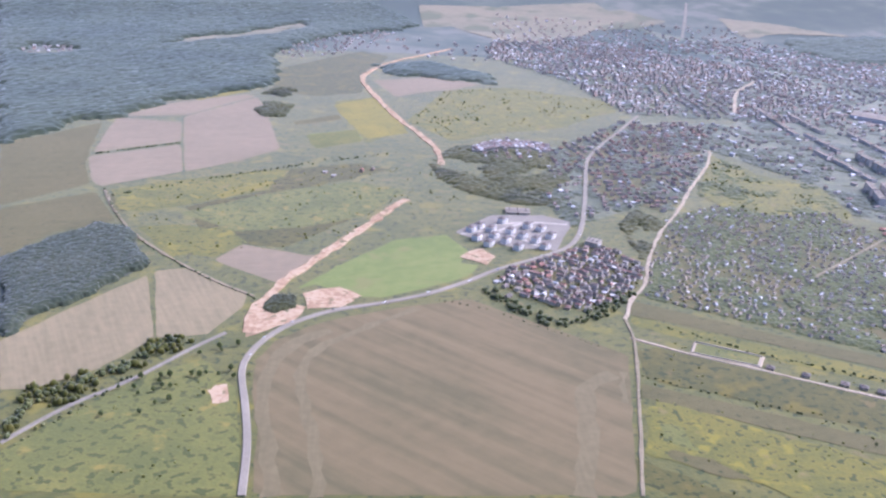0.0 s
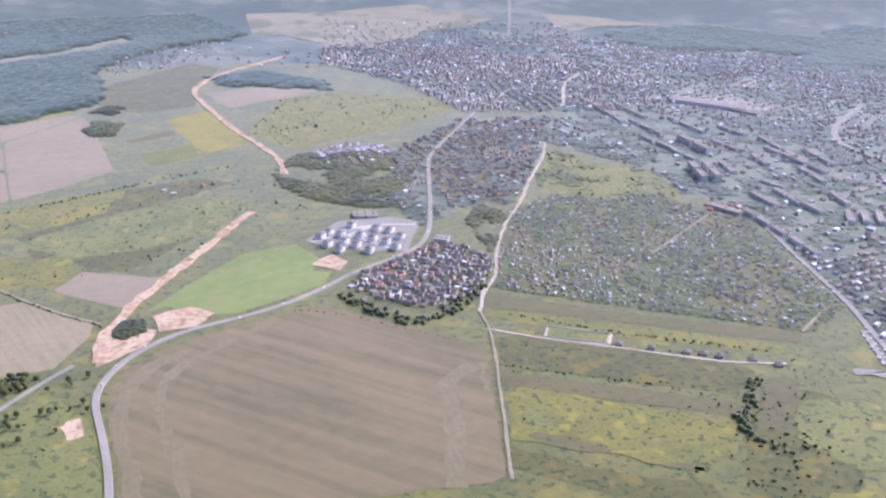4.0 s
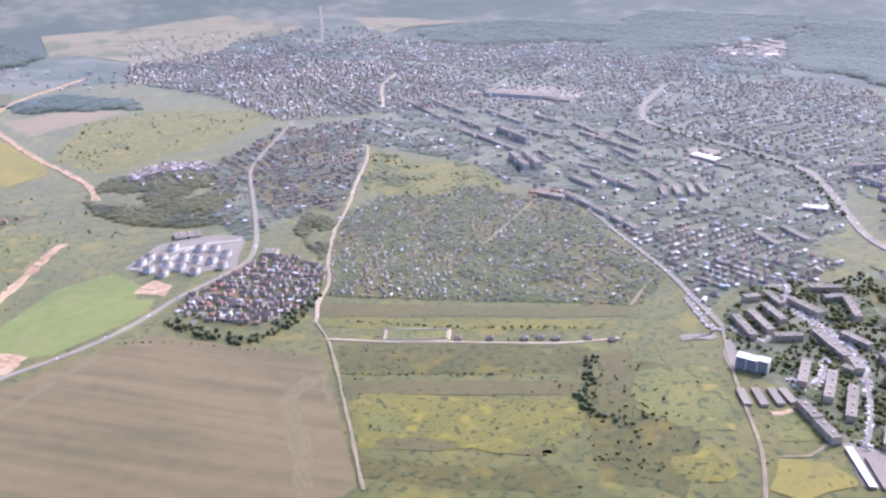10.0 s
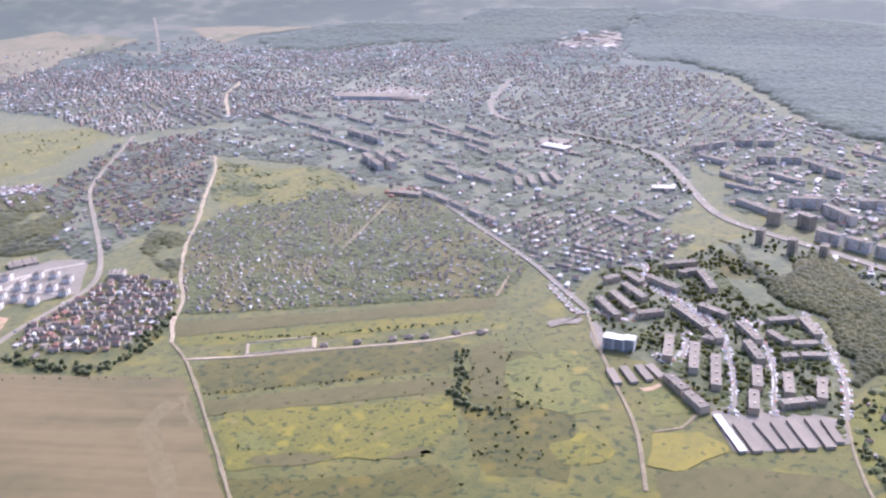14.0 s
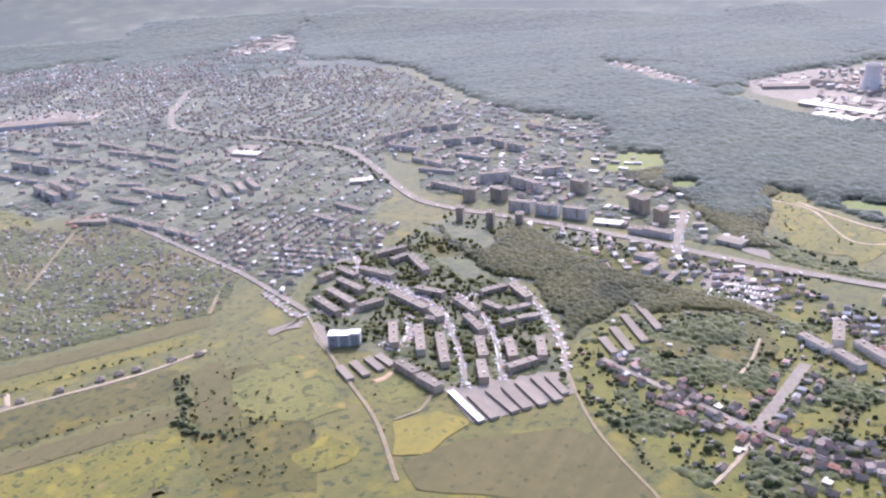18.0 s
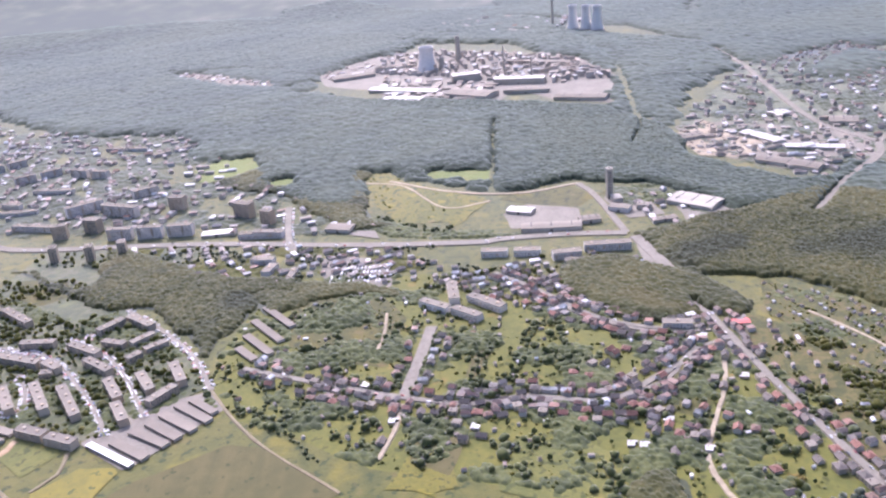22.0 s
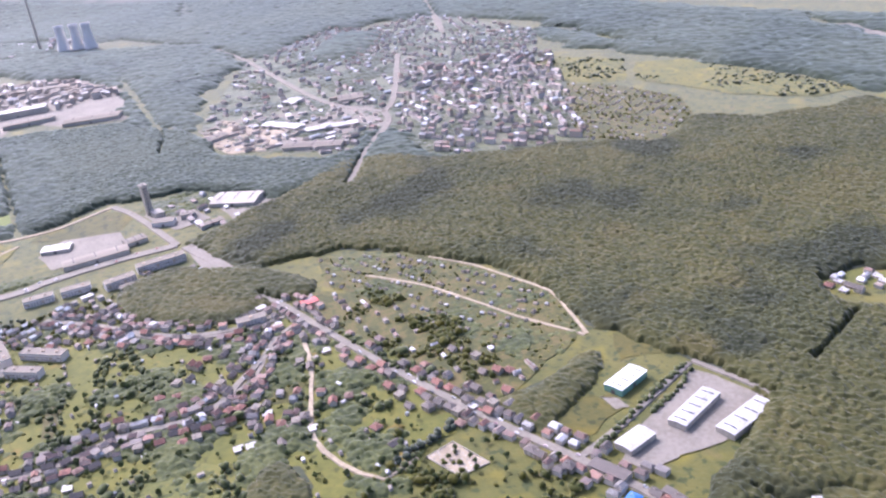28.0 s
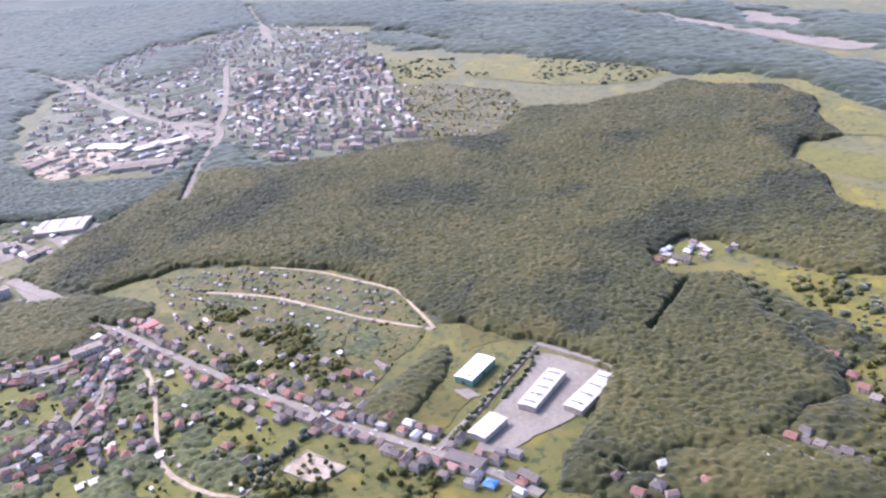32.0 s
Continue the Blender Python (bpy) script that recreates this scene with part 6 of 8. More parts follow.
set_blocks([(854.8, 1364, 35, -87, 12, 10.66), (857.2, 1320, 35, -87, 12, 10.66), (909, 1588, 86, -83, 12, 10.66), (963.6, 1628.2, 43.5, -87, 12, 10.66), (966.4, 1575.8, 43.5, -87, 12, 10.66), (977, 1541, 74, -79, 12, 10.66), (1023, 1477, 65, -117, 12, 10.66), (1051, 1472, 59, -115, 12, 10.66), (1080, 1469, 64, -116, 12, 10.66), (1103, 1461, 63, -111, 12, 10.66), (852.2, 1798, 51.5, -98, 13, 21.6), (843.8, 1738, 51.5, -98, 13, 21.6), (884, 1797.7, 49, -98, 13, 21.6), (876, 1740.3, 49, -98, 13, 21.6), (934.9, 1823.7, 34.5, -95, 13, 10.66)],
           "slab_wall", "long slab block of flats with a grey roof", "slab blocks of the town")
set_blocks([(931.1, 1780.3, 34.5, -95, 13, 10.66), (872.8, 1933.5, 41, -78, 13, 10.66), (883.2, 1884.5, 41, -78, 13, 10.66), (928.2, 2019.2, 60, -82, 13, 21.6), (937.8, 1950.8, 60, -82, 13, 21.6), (1005, 2009.3, 41.5, -74, 13, 10.66), (1019, 1960.7, 41.5, -74, 13, 10.66), (1134, 2024.3, 51.3, -90, 13, 10.66), (1134, 1964, 51.3, -90, 13, 10.66), (1134, 1903.7, 51.3, -90, 13, 10.66), (1106, 1931.9, 48.5, -76, 13, 10.66), (1120, 1876.1, 48.5, -76, 13, 10.66), (1121.7, 1847.6, 57.5, -79, 13, 10.66), (1134.3, 1782.4, 57.5, -79, 13, 10.66), (1038.2, 1881.5, 36, -93, 13, 10.66)],
           "slab_wall", "long slab block of flats with a grey roof", "slab blocks of the town")
set_blocks([(1035.8, 1836.5, 36, -93, 13, 10.66), (1096, 1766.2, 47.5, -92, 13, 10.66), (1094, 1709.8, 47.5, -92, 13, 10.66), (873, 2212.7, 43.7, -79, 13, 10.66), (883, 2161, 43.7, -79, 13, 10.66), (893, 2109.3, 43.7, -79, 13, 10.66), (847.4, 2051.1, 57.5, -75, 13, 10.66), (864.6, 1986.9, 57.5, -75, 13, 10.66), (830.7, 2363.2, 52.3, -86, 13, 10.66), (835, 2302, 52.3, -86, 13, 10.66), (839.3, 2240.8, 52.3, -86, 13, 10.66), (897.4, 2405.9, 52.7, -81, 13, 10.66), (907, 2345, 52.7, -81, 13, 10.66), (916.6, 2284.1, 52.7, -81, 13, 10.66), (824.3, 2449.5, 43.7, -86, 13, 10.66)],
           "slab_wall", "long slab block of flats with a grey roof", "slab blocks of the town")
set_blocks([(828, 2397, 43.7, -86, 13, 10.66), (831.7, 2344.5, 43.7, -86, 13, 10.66), (1066, 1584, 74, -95, 12, 10.66), (979, 1687, 58, -65, 12, 7.38), (1189, 1908.2, 61.5, -90, 12, 10.66), (1189, 1837.8, 61.5, -90, 12, 10.66), (989.6, 2240.4, 51, -82, 12, 10.66), (998, 2181, 51, -82, 12, 10.66), (1006.4, 2121.6, 51, -82, 12, 10.66), (1085.3, 2142.9, 46.5, -76, 12, 10.66), (1098.7, 2089.1, 46.5, -76, 12, 10.66), (1064, 350, 53, -163, 13, 12.3), (1037, 302, 56, -123, 13, 12.3), (1025, 364, 43, -117, 12, 12.3), (1006, 320, 42, -120, 12, 12.3)],
           "slab_wall", "long slab block of flats with a grey roof", "slab blocks of the town")
set_blocks([(1191, 319.4, 36, -85, 14, 12.3), (1195, 274.6, 36, -85, 14, 12.3), (1186, 220, 39, -74, 14, 14.76), (1216, 168, 63, -80, 14, 14.76), (1171, 200, 42, -81, 12, 7.38), (1156, 648, 34, -90, 13, 12.3), (1128, 626, 32, -2, 13, 9.84), (1114, 588, 41, 6, 9, 6.56), (1256, 682, 48, -90, 14, 14.76), (995, 76, 33, -87, 13, 9.84)],
           "slab_wall", "long slab block of flats with a grey roof", "slab blocks of the town")
set_blocks([(1157, 990, 12, -62, 17, 34), (1163, 932, 12, -64, 17, 34), (1181, 887, 12, -66, 17, 34), (1248, 1041, 23, -67, 16, 33), (1276, 998, 27, -97, 16, 33), (1343, 761, 34, -109, 16, 36), (1314, 707, 21, -110, 14, 33), (1381, 901, 27, -91, 16, 33)],
           "panel_wall", "tall square tower block of flats", "tower blocks by the main road")


def garage_row(l, w, h, roof_mat):
    top = tagged(new("garage_row"), "long low row of garages with a pale flat roof" if roof_mat != "white_sheet" else "long low garage row with a white roof", "garage", "garage rows by the flats")
    part("wall", box_mesh("wall", [(0, 0, h / 2, l, w, h)], "concrete"), top)
    part("roof", box_mesh("roof", [(0, 0, h + 0.12, l + 0.5, w + 0.6, 0.24)], roof_mat), top)
    n = int(l / 3.2)
    for i in range(n):
        part("garage_door", GARAGE_DOOR, top, (-l / 2 + l * (i + 0.5) / n, -w / 2 - 0.04, 0))
    return top


GARAGE_DOOR = box_mesh("garage_door", [(0, 0, 1.1, 2.5, 0.1, 2.2)], "bark")
for i, (x, y, l, a, w, h) in enumerate([(672, 771, 36, -113, 9.36, 3.2), (689, 764, 39, -111, 9.36, 3.2), (707, 758, 37, -109, 9.36, 3.2), (721, 754, 33, -105, 9.36, 3.2), (693, 611, 70, -114, 7.2, 3.2), (703, 596, 55, -115, 10.08, 3.2), (724, 586, 54, -112, 10.08, 3.2), (738, 578, 52, -117, 10.08, 3.2), (754, 570, 55, -117, 10.08, 3.2), (772, 562, 57, -118, 10.08, 3.2), (785, 557, 44, -121, 8.64, 3.2), (990, 556, 74, -131, 9.36, 3.2), (953, 556, 75, -131, 9.36, 3.2), (919, 553, 65, -130, 9.36, 3.2), (896, 558, 41, -128, 9.36, 3.2)]):
    garage_row(l, w, h, "white_sheet" if i == 4 else "flat_roof").matrix_basis = pose(x, y, 0.3, 0, 0, a)
    block_strip(x, y, l, a, w + 4)


def hall(l, w, h, roof_mat, label, wall_mat="concrete", ribs=0):
    """An industrial hall: walls, shallow roof, skylight strips and gates."""
    top = tagged(new("industrial_hall"), label, "hall", "halls and warehouses")
    h, rise = 0.75 * h, w * 0.06
    part("wall", poly_mesh("wall", *wall_gable(l, w, h, rise), wall_mat), top)
    part("roof", poly_mesh("roof", *roof_gable(l, w, h, rise, 0.4, 0.25), roof_mat), top)
    for i in range(ribs):
        part("skylight", box_mesh("skylight", [(0, 0, 0, 1.0, w * 0.7, 0.4)], "glass"), top, (-l / 2 + l * (i + 0.5) / ribs, 0, h + rise + 0.2))
    part("gate", box_mesh("gate", [(0, 0, 2.0, 0.12, 4.0, 4.0)], "tile_grey"), top, (-l / 2 - 0.05, 0, 0))
    part("gate", box_mesh("gate", [(0, 0, 2.0, 4.0, 0.12, 4.0)], "tile_grey"), top, (0, -w / 2 - 0.05, 0))
    return top


hall(87, 24, 9, "flat_roof", "long works hall with a grey roof", "concrete", 3).matrix_basis = pose(1289, 253, 0.3 + float(ground_z(1289, 253)), 0, 0, -82)
hall(40, 22, 7, "pale_sheet", "pale flat-roofed works hall", "concrete", 2).matrix_basis = pose(1357, 308, 0.3 + float(ground_z(1357, 308)), 0, 0, -102)
hall(73, 45, 8, "concrete", "large store with a light tan roof", "concrete", 3).matrix_basis = pose(1394, 49, 0.3 + float(ground_z(1394, 49)), 0, 0, -119)
hall(41, 26, 8, "flat_roof", "flat-roofed store beside its car park", "concrete", 0).matrix_basis = pose(1284, 575, 0.3 + float(ground_z(1284, 575)), 0, 0, -96)
hall(31, 20, 8, "flat_roof", "long works hall with a grey roof", "concrete", 3).matrix_basis = pose(1320, 201, 0.3 + float(ground_z(1320, 201)), 0, 0, -73)
hall(32, 16, 10, "flat_roof", "grey annex at the foot of the tower", "slab_wall", 0).matrix_basis = pose(1364, 159, 0.3 + float(ground_z(1364, 159)), 0, 0, -107)
hall(22, 14, 10, "flat_roof", "long works hall with a grey roof", "concrete", 3).matrix_basis = pose(1373, 124, 0.3 + float(ground_z(1373, 124)), 0, 0, -89)
hall(36, 12, 6, "flat_roof", "low grey shop by the crossroads", "concrete", 1).matrix_basis = pose(1322, 94, 0.3 + float(ground_z(1322, 94)), 0, 0, -72)
hall(43, 14, 6, "flat_roof", "long works hall with a grey roof", "concrete", 3).matrix_basis = pose(1353, -82, 0.3 + float(ground_z(1353, -82)), 0, 0, -53)
hall(21, 12, 5, "sheet_red", "low shop with a red sheet roof", "concrete", 0).matrix_basis = pose(1004, 9, 0.3 + float(ground_z(1004, 9)), 0, 0, -76)
hall(46, 20, 6, "pale_sheet", "supermarket with a wide white roof", "concrete", 0).matrix_basis = pose(1264, 772, 0.3 + float(ground_z(1264, 772)), 0, 0, -74)
hall(215, 60, 14, "flat_roof", "large flat-roofed shopping hall in the town", "pale_wall", 5).matrix_basis = pose(1163, 2405, 0.3 + float(ground_z(1163, 2405)), 0, 0, -39)
hall(85, 40, 10, "flat_roof", "long works hall with a grey roof", "concrete", 3).matrix_basis = pose(1230, 2322, 0.3 + float(ground_z(1230, 2322)), 0, 0, -50)
hall(67, 30, 9, "pale_sheet", "pale flat-roofed works hall", "concrete", 2).matrix_basis = pose(1247, 1653, 0.3 + float(ground_z(1247, 1653)), 0, 0, -73)
hall(34, 14, 6, "flat_roof", "long works hall with a grey roof", "concrete", 3).matrix_basis = pose(1249, 1592, 0.3 + float(ground_z(1249, 1592)), 0, 0, -60)
hall(43, 20, 8, "pale_sheet", "pale flat-roofed works hall", "concrete", 2).matrix_basis = pose(1228, 1290, 0.3 + float(ground_z(1228, 1290)), 0, 0, -41)
hall(61, 16, 9, "flat_roof", "long works hall with a grey roof", "concrete", 3).matrix_basis = pose(806, 1538, 0.3 + float(ground_z(806, 1538)), 0, 0, -54)
hall(39, 19, 9, "white_sheet", "hall with a bright white roof and green walls", "green_wall", 4).matrix_basis = pose(693, -231, 0.3 + float(ground_z(693, -231)), 0, 0, -63)
hall(57, 17, 8, "pale_sheet", "long grey-white hall with skylights", "concrete", 5).matrix_basis = pose(628, -262, 0.3 + float(ground_z(628, -262)), 0, 0, 119)
hall(57, 18, 8, "pale_sheet", "long white roofed hall", "concrete", 4).matrix_basis = pose(598, -292, 0.3 + float(ground_z(598, -292)), 0, 0, 112)
hall(31, 18, 8, "pale_sheet", "hall with a pale sheet roof", "concrete", 0).matrix_basis = pose(612, -197, 0.3 + float(ground_z(612, -197)), 0, 0, 112)
hall(34, 12, 6, "tile_grey", "long low building with a dark grey roof", "concrete", 0).matrix_basis = pose(588, -162, 0.3 + float(ground_z(588, -162)), 0, 0, -150)
hall(45, 30, 8, "flat_roof", "long works hall with a grey roof", "concrete", 3).matrix_basis = pose(1738, 53, 0.3 + float(ground_z(1738, 53)), 0, 0, -60)
hall(85, 25, 8, "pale_sheet", "pale flat-roofed works hall", "concrete", 2).matrix_basis = pose(1723, -71, 0.3 + float(ground_z(1723, -71)), 0, 0, -138)
hall(105, 30, 8, "flat_roof", "long works hall with a grey roof", "concrete", 3).matrix_basis = pose(1572, -102, 0.3 + float(ground_z(1572, -102)), 0, 0, -120)
hall(92, 20, 8, "pale_sheet", "pale flat-roofed works hall", "concrete", 2).matrix_basis = pose(1655, -151, 0.3 + float(ground_z(1655, -151)), 0, 0, -98)
hall(50, 40, 9, "flat_roof", "long works hall with a grey roof", "concrete", 3).matrix_basis = pose(1818, -220, 0.3 + float(ground_z(1818, -220)), 0, 0, -97)
hall(33, 30, 9, "pale_sheet", "pale flat-roofed works hall", "concrete", 2).matrix_basis = pose(1877, -113, 0.3 + float(ground_z(1877, -113)), 0, 0, -52)
hall(111, 60, 14, "flat_roof", "long works hall with a grey roof", "concrete", 3).matrix_basis = pose(2117, 537, 0.3 + float(ground_z(2117, 537)), 0, 0, -111)
hall(95, 40, 12, "pale_sheet", "pale flat-roofed works hall", "concrete", 2).matrix_basis = pose(2082, 693, 0.3 + float(ground_z(2082, 693)), 0, 0, -101)
hall(116, 40, 10, "flat_roof", "long works hall with a grey roof", "concrete", 3).matrix_basis = pose(2064, 280, 0.3 + float(ground_z(2064, 280)), 0, 0, -100)
hall(123, 30, 18, "pale_sheet", "pale flat-roofed works hall", "concrete", 2).matrix_basis = pose(2240, 444, 0.3 + float(ground_z(2240, 444)), 0, 0, -92)
hall(188, 24, 14, "flat_roof", "long works hall with a grey roof", "concrete", 3).matrix_basis = pose(2444, 434, 0.3 + float(ground_z(2444, 434)), 0, 0, -105)
hall(69, 30, 25, "pale_sheet", "pale flat-roofed works hall", "concrete", 2).matrix_basis = pose(2282, 586, 0.3 + float(ground_z(2282, 586)), 0, 0, -69)
hall(112, 40, 10, "flat_roof", "long works hall with a grey roof", "concrete", 3).matrix_basis = pose(2367, 910, 0.3 + float(ground_z(2367, 910)), 0, 0, -60)
hall(188, 30, 10, "pale_sheet", "pale flat-roofed works hall", "concrete", 2).matrix_basis = pose(2181, 717, 0.3 + float(ground_z(2181, 717)), 0, 0, -104)
hall(104, 24, 12, "flat_roof", "long works hall with a grey roof", "concrete", 3).matrix_basis = pose(2139, 413, 0.3 + float(ground_z(2139, 413)), 0, 0, -89)
hall(43, 26, 5, "flat_roof", "long low building with dark panel roof", "concrete", 3).matrix_basis = pose(127, 1564, 0.3 + float(ground_z(127, 1564)), 0, 0, 1)
hall(22, 22, 12, "flat_roof", "long works hall with a grey roof", "concrete", 3).matrix_basis = pose(244, 1422, 0.3 + float(ground_z(244, 1422)), 0, 0, -27)


# ---- new estate, white building, tower, plant ----
def small_block(label):
    top = tagged(new("apartment_house"), label, "apartment house", "new white apartment houses")
    part("wall", box_mesh("wall", [(0, 0, 4.5, 16, 11, 9.0), (0, -5.9, 4.2, 6, 1.2, 8.0)], "white_wall"), top)
    part("roof", poly_mesh("roof", *roof_hip(16, 11, 9.0, 3.0), "tile_grey"), top)
    for s in range(3):
        for sx in (-5.6, -3.4, 3.4, 5.6):
            part("window", WINDOW, top, (sx, -5.52, 1.7 + 2.9 * s))
    return top


sow(lambda: small_block("new white apartment house with a dark hipped roof"), [(x, y, 58) for x, y in [(44, 1457), (53, 1420), (72, 1396), (81, 1432), (100, 1414), (58, 1474), (110, 1458), (129, 1439), (119, 1388), (150, 1424), (163, 1397), (176, 1445), (77, 1462), (162, 1477), (98, 1506), (140, 1487)]])

tall = tagged(new("apartment_tower"), "pale five-storey block with a bright white stepped roof", "apartment block")
tall.matrix_basis = pose(*(726, 825, 0.3, 0, 0, -53))
for k, (dx, dh) in enumerate(((-13, 0.8), (0, 0), (13, 1.4))):
    part("wall", box_mesh("wall", [(0, 0, (15 + dh) / 2, 13, 15 - k, 15 + dh)], "pale_wall"), tall, (dx, 0.6 * k, 0))
    part("roof", box_mesh("roof", [(0, 0, 0.3, 13.2, 15.3 - k, 0.6), (2, 1, 1.1, 5, 4, 1.2)], "white_sheet"), tall, (dx, 0.6 * k, 15 + dh))
    for s in range(5):
        for side in (-1, 1):
            part("window_band", box_mesh("window_band", [(0, side * (7.55 - k / 2), 1.6 + 2.9 * s, 10.4, 0.1, 1.5)], "glass"), tall, (dx, 0.6 * k, 0))


water_tower = tagged(new("office_tower"), "slim grey concrete tower beside the crossroads", "tower")
water_tower.matrix_basis = pose(1418, 178, 0.3, 0, 0, 20)
part("shaft", box_mesh("shaft", [(0, 0, 23, 9, 9, 46)], "concrete"), water_tower)
part("head", box_mesh("head", [(0, 0, 47.5, 10.5, 10.5, 3.2), (0, 0, 50, 4, 4, 2)], "concrete"), water_tower)
for s in range(11):
    part("window_band", box_mesh("window_band", [(0, -4.55, 3 + 4 * s, 6, 0.12, 1.6)], "glass"), water_tower)
    part("window_band", box_mesh("window_band", [(-4.55, 0, 3 + 4 * s, 0.12, 6, 1.6)], "glass"), water_tower)
part("annex", box_mesh("annex", [(-16, -6, 4, 22, 14, 8), (-16, -6, 8.15, 22.5, 14.5, 0.3)], "concrete"), water_tower)


def cooling_tower(x, y, r, h, label, mat="concrete"):
    top = tagged(new("cooling_tower"), label, "cooling tower", "cooling towers of the power plant")
    top.matrix_basis = pose(x, y, float(ground_z(x, y)))
    n, rings = 40, 14
    v, q = [], []
    for wall_r in (0.0, -0.8):
        for k in range(rings + 1):
            u = k / rings
            rr = r * (0.62 + 0.38 * ((0.78 - u) / 0.78) ** 2 if u < 0.78 else 0.62 + 0.07 * ((u - 0.78) / 0.22) ** 2) + wall_r
            v += [(rr * math.cos(6.2832 * i / n), rr * math.sin(6.2832 * i / n), 3 + (h - 3) * u) for i in range(n)]
    half = (rings + 1) * n
    for s in (0, 1):
        for k in range(rings):
            for i in range(n):
                a, b = s * half + k * n + i, s * half + k * n + (i + 1) % n
                q.append((a, b, b + n, a + n) if s == 0 else (a, a + n, b + n, b))
    q += [(rings * n + i, rings * n + (i + 1) % n, half + rings * n + (i + 1) % n, half + rings * n + i) for i in range(n)]
    part("shell", mesh_from("shell", v, q, [M[mat]], smooth=True), top)
    part("column_ring", box_mesh("column_ring", [(r * 0.99 * math.cos(6.2832 * i / 24), r * 0.99 * math.sin(6.2832 * i / 24), 1.6, 0.9, 0.9, 3.4) for i in range(24)], "concrete"), top)
    part("basin", box_mesh("basin", [(0, 0, 0.4, 2.1 * r, 2.1 * r, 0.8)], "concrete"), top)
    return top


cooling_tower(2422, 719, 29, 64, "large pale concrete cooling tower at the plant", "pale_concrete")
cooling_tower(2424, 679, 12, 34, "small concrete cooling tower at the plant")
for x, y in ((2954, 386), (2937, 344), (2920, 310)):
    cooling_tower(x, y, 20, 72, "white concrete cooling tower far off", "pale_concrete")


def chimney_stack(x, y, r, h, label):
    top = tagged(new("chimney_stack"), label, "chimney", "chimneys of the plant")
    top.matrix_basis = pose(x, y, 0)
    bm = bmesh.new()
    bmesh.ops.create_cone(bm, cap_ends=True, segments=20, radius1=r, radius2=r * 0.6, depth=h, matrix=Matrix.Translation((0, 0, h / 2)))
    me = bpy.data.meshes.new("shaft")
    bm.to_mesh(me)
    bm.free()
    me.materials.append(M["concrete"])
    part("shaft", me, top)
    part("base", box_mesh("base", [(0, 0, 2, r * 3, r * 3, 4)], "concrete"), top)


chimney_stack(2512, 653, 9, 72, "wide dark concrete chimney at the plant")
chimney_stack(2350, 500, 3, 70, "slim concrete chimney at the plant")
chimney_stack(2280, 420, 3, 55, "slim concrete chimney at the plant")
chimney_stack(3012, 456, 4, 160, "tall slim chimney far off")


# ---- town, far houses ----
def street_rows(poly, spacing, rng, turn, seed):
    """Places and headings of houses in double rows along streets; the streets turn from quarter to quarter."""
    p = np.array(poly, float)
    cx, cy = scatter(poly, 170.0, np.random.default_rng(seed + 400), 0.4)
    if len(cx) == 0:
        cx, cy = p.mean(0)[:1], p.mean(0)[1:]
    gap, step = spacing * 2.5, spacing * 0.72
    xs, ys, yaws = [], [], []
    for q, (mx, my) in enumerate(zip(cx, cy)):
        a = turn + (math.pi / 2 if (q * 7 + seed) % 3 == 0 else 0.0) + rng.uniform(-0.4, 0.4)
        u, k = np.meshgrid(np.arange(-170, 170, step), np.arange(-int(170 / gap) - 1, int(170 / gap) + 2))
        bow = rng.uniform(-0.0012, 0.0012)
        for side in (-1, 1):
            uu = u + rng.uniform(-0.35, 0.35, u.shape) * step
            w = k * gap + side * spacing * 0.62 + rng.uniform(-0.14, 0.14, u.shape) * spacing + bow * uu ** 2
            x, y = (mx + uu * np.cos(a) - w * np.sin(a)).ravel(), (my + uu * np.sin(a) + w * np.cos(a)).ravel()
            own = np.hypot(x[:, None] - cx, y[:, None] - cy).argmin(1) == q
            xs.append(x[own])
            ys.append(y[own])
            yaws.append((a + 2 * bow * uu).ravel()[own])
    x, y, yaw = np.concatenate(xs), np.concatenate(ys), np.concatenate(yaws)
    keep = inside(poly, x, y)
    return x[keep], y[keep], yaw[keep]


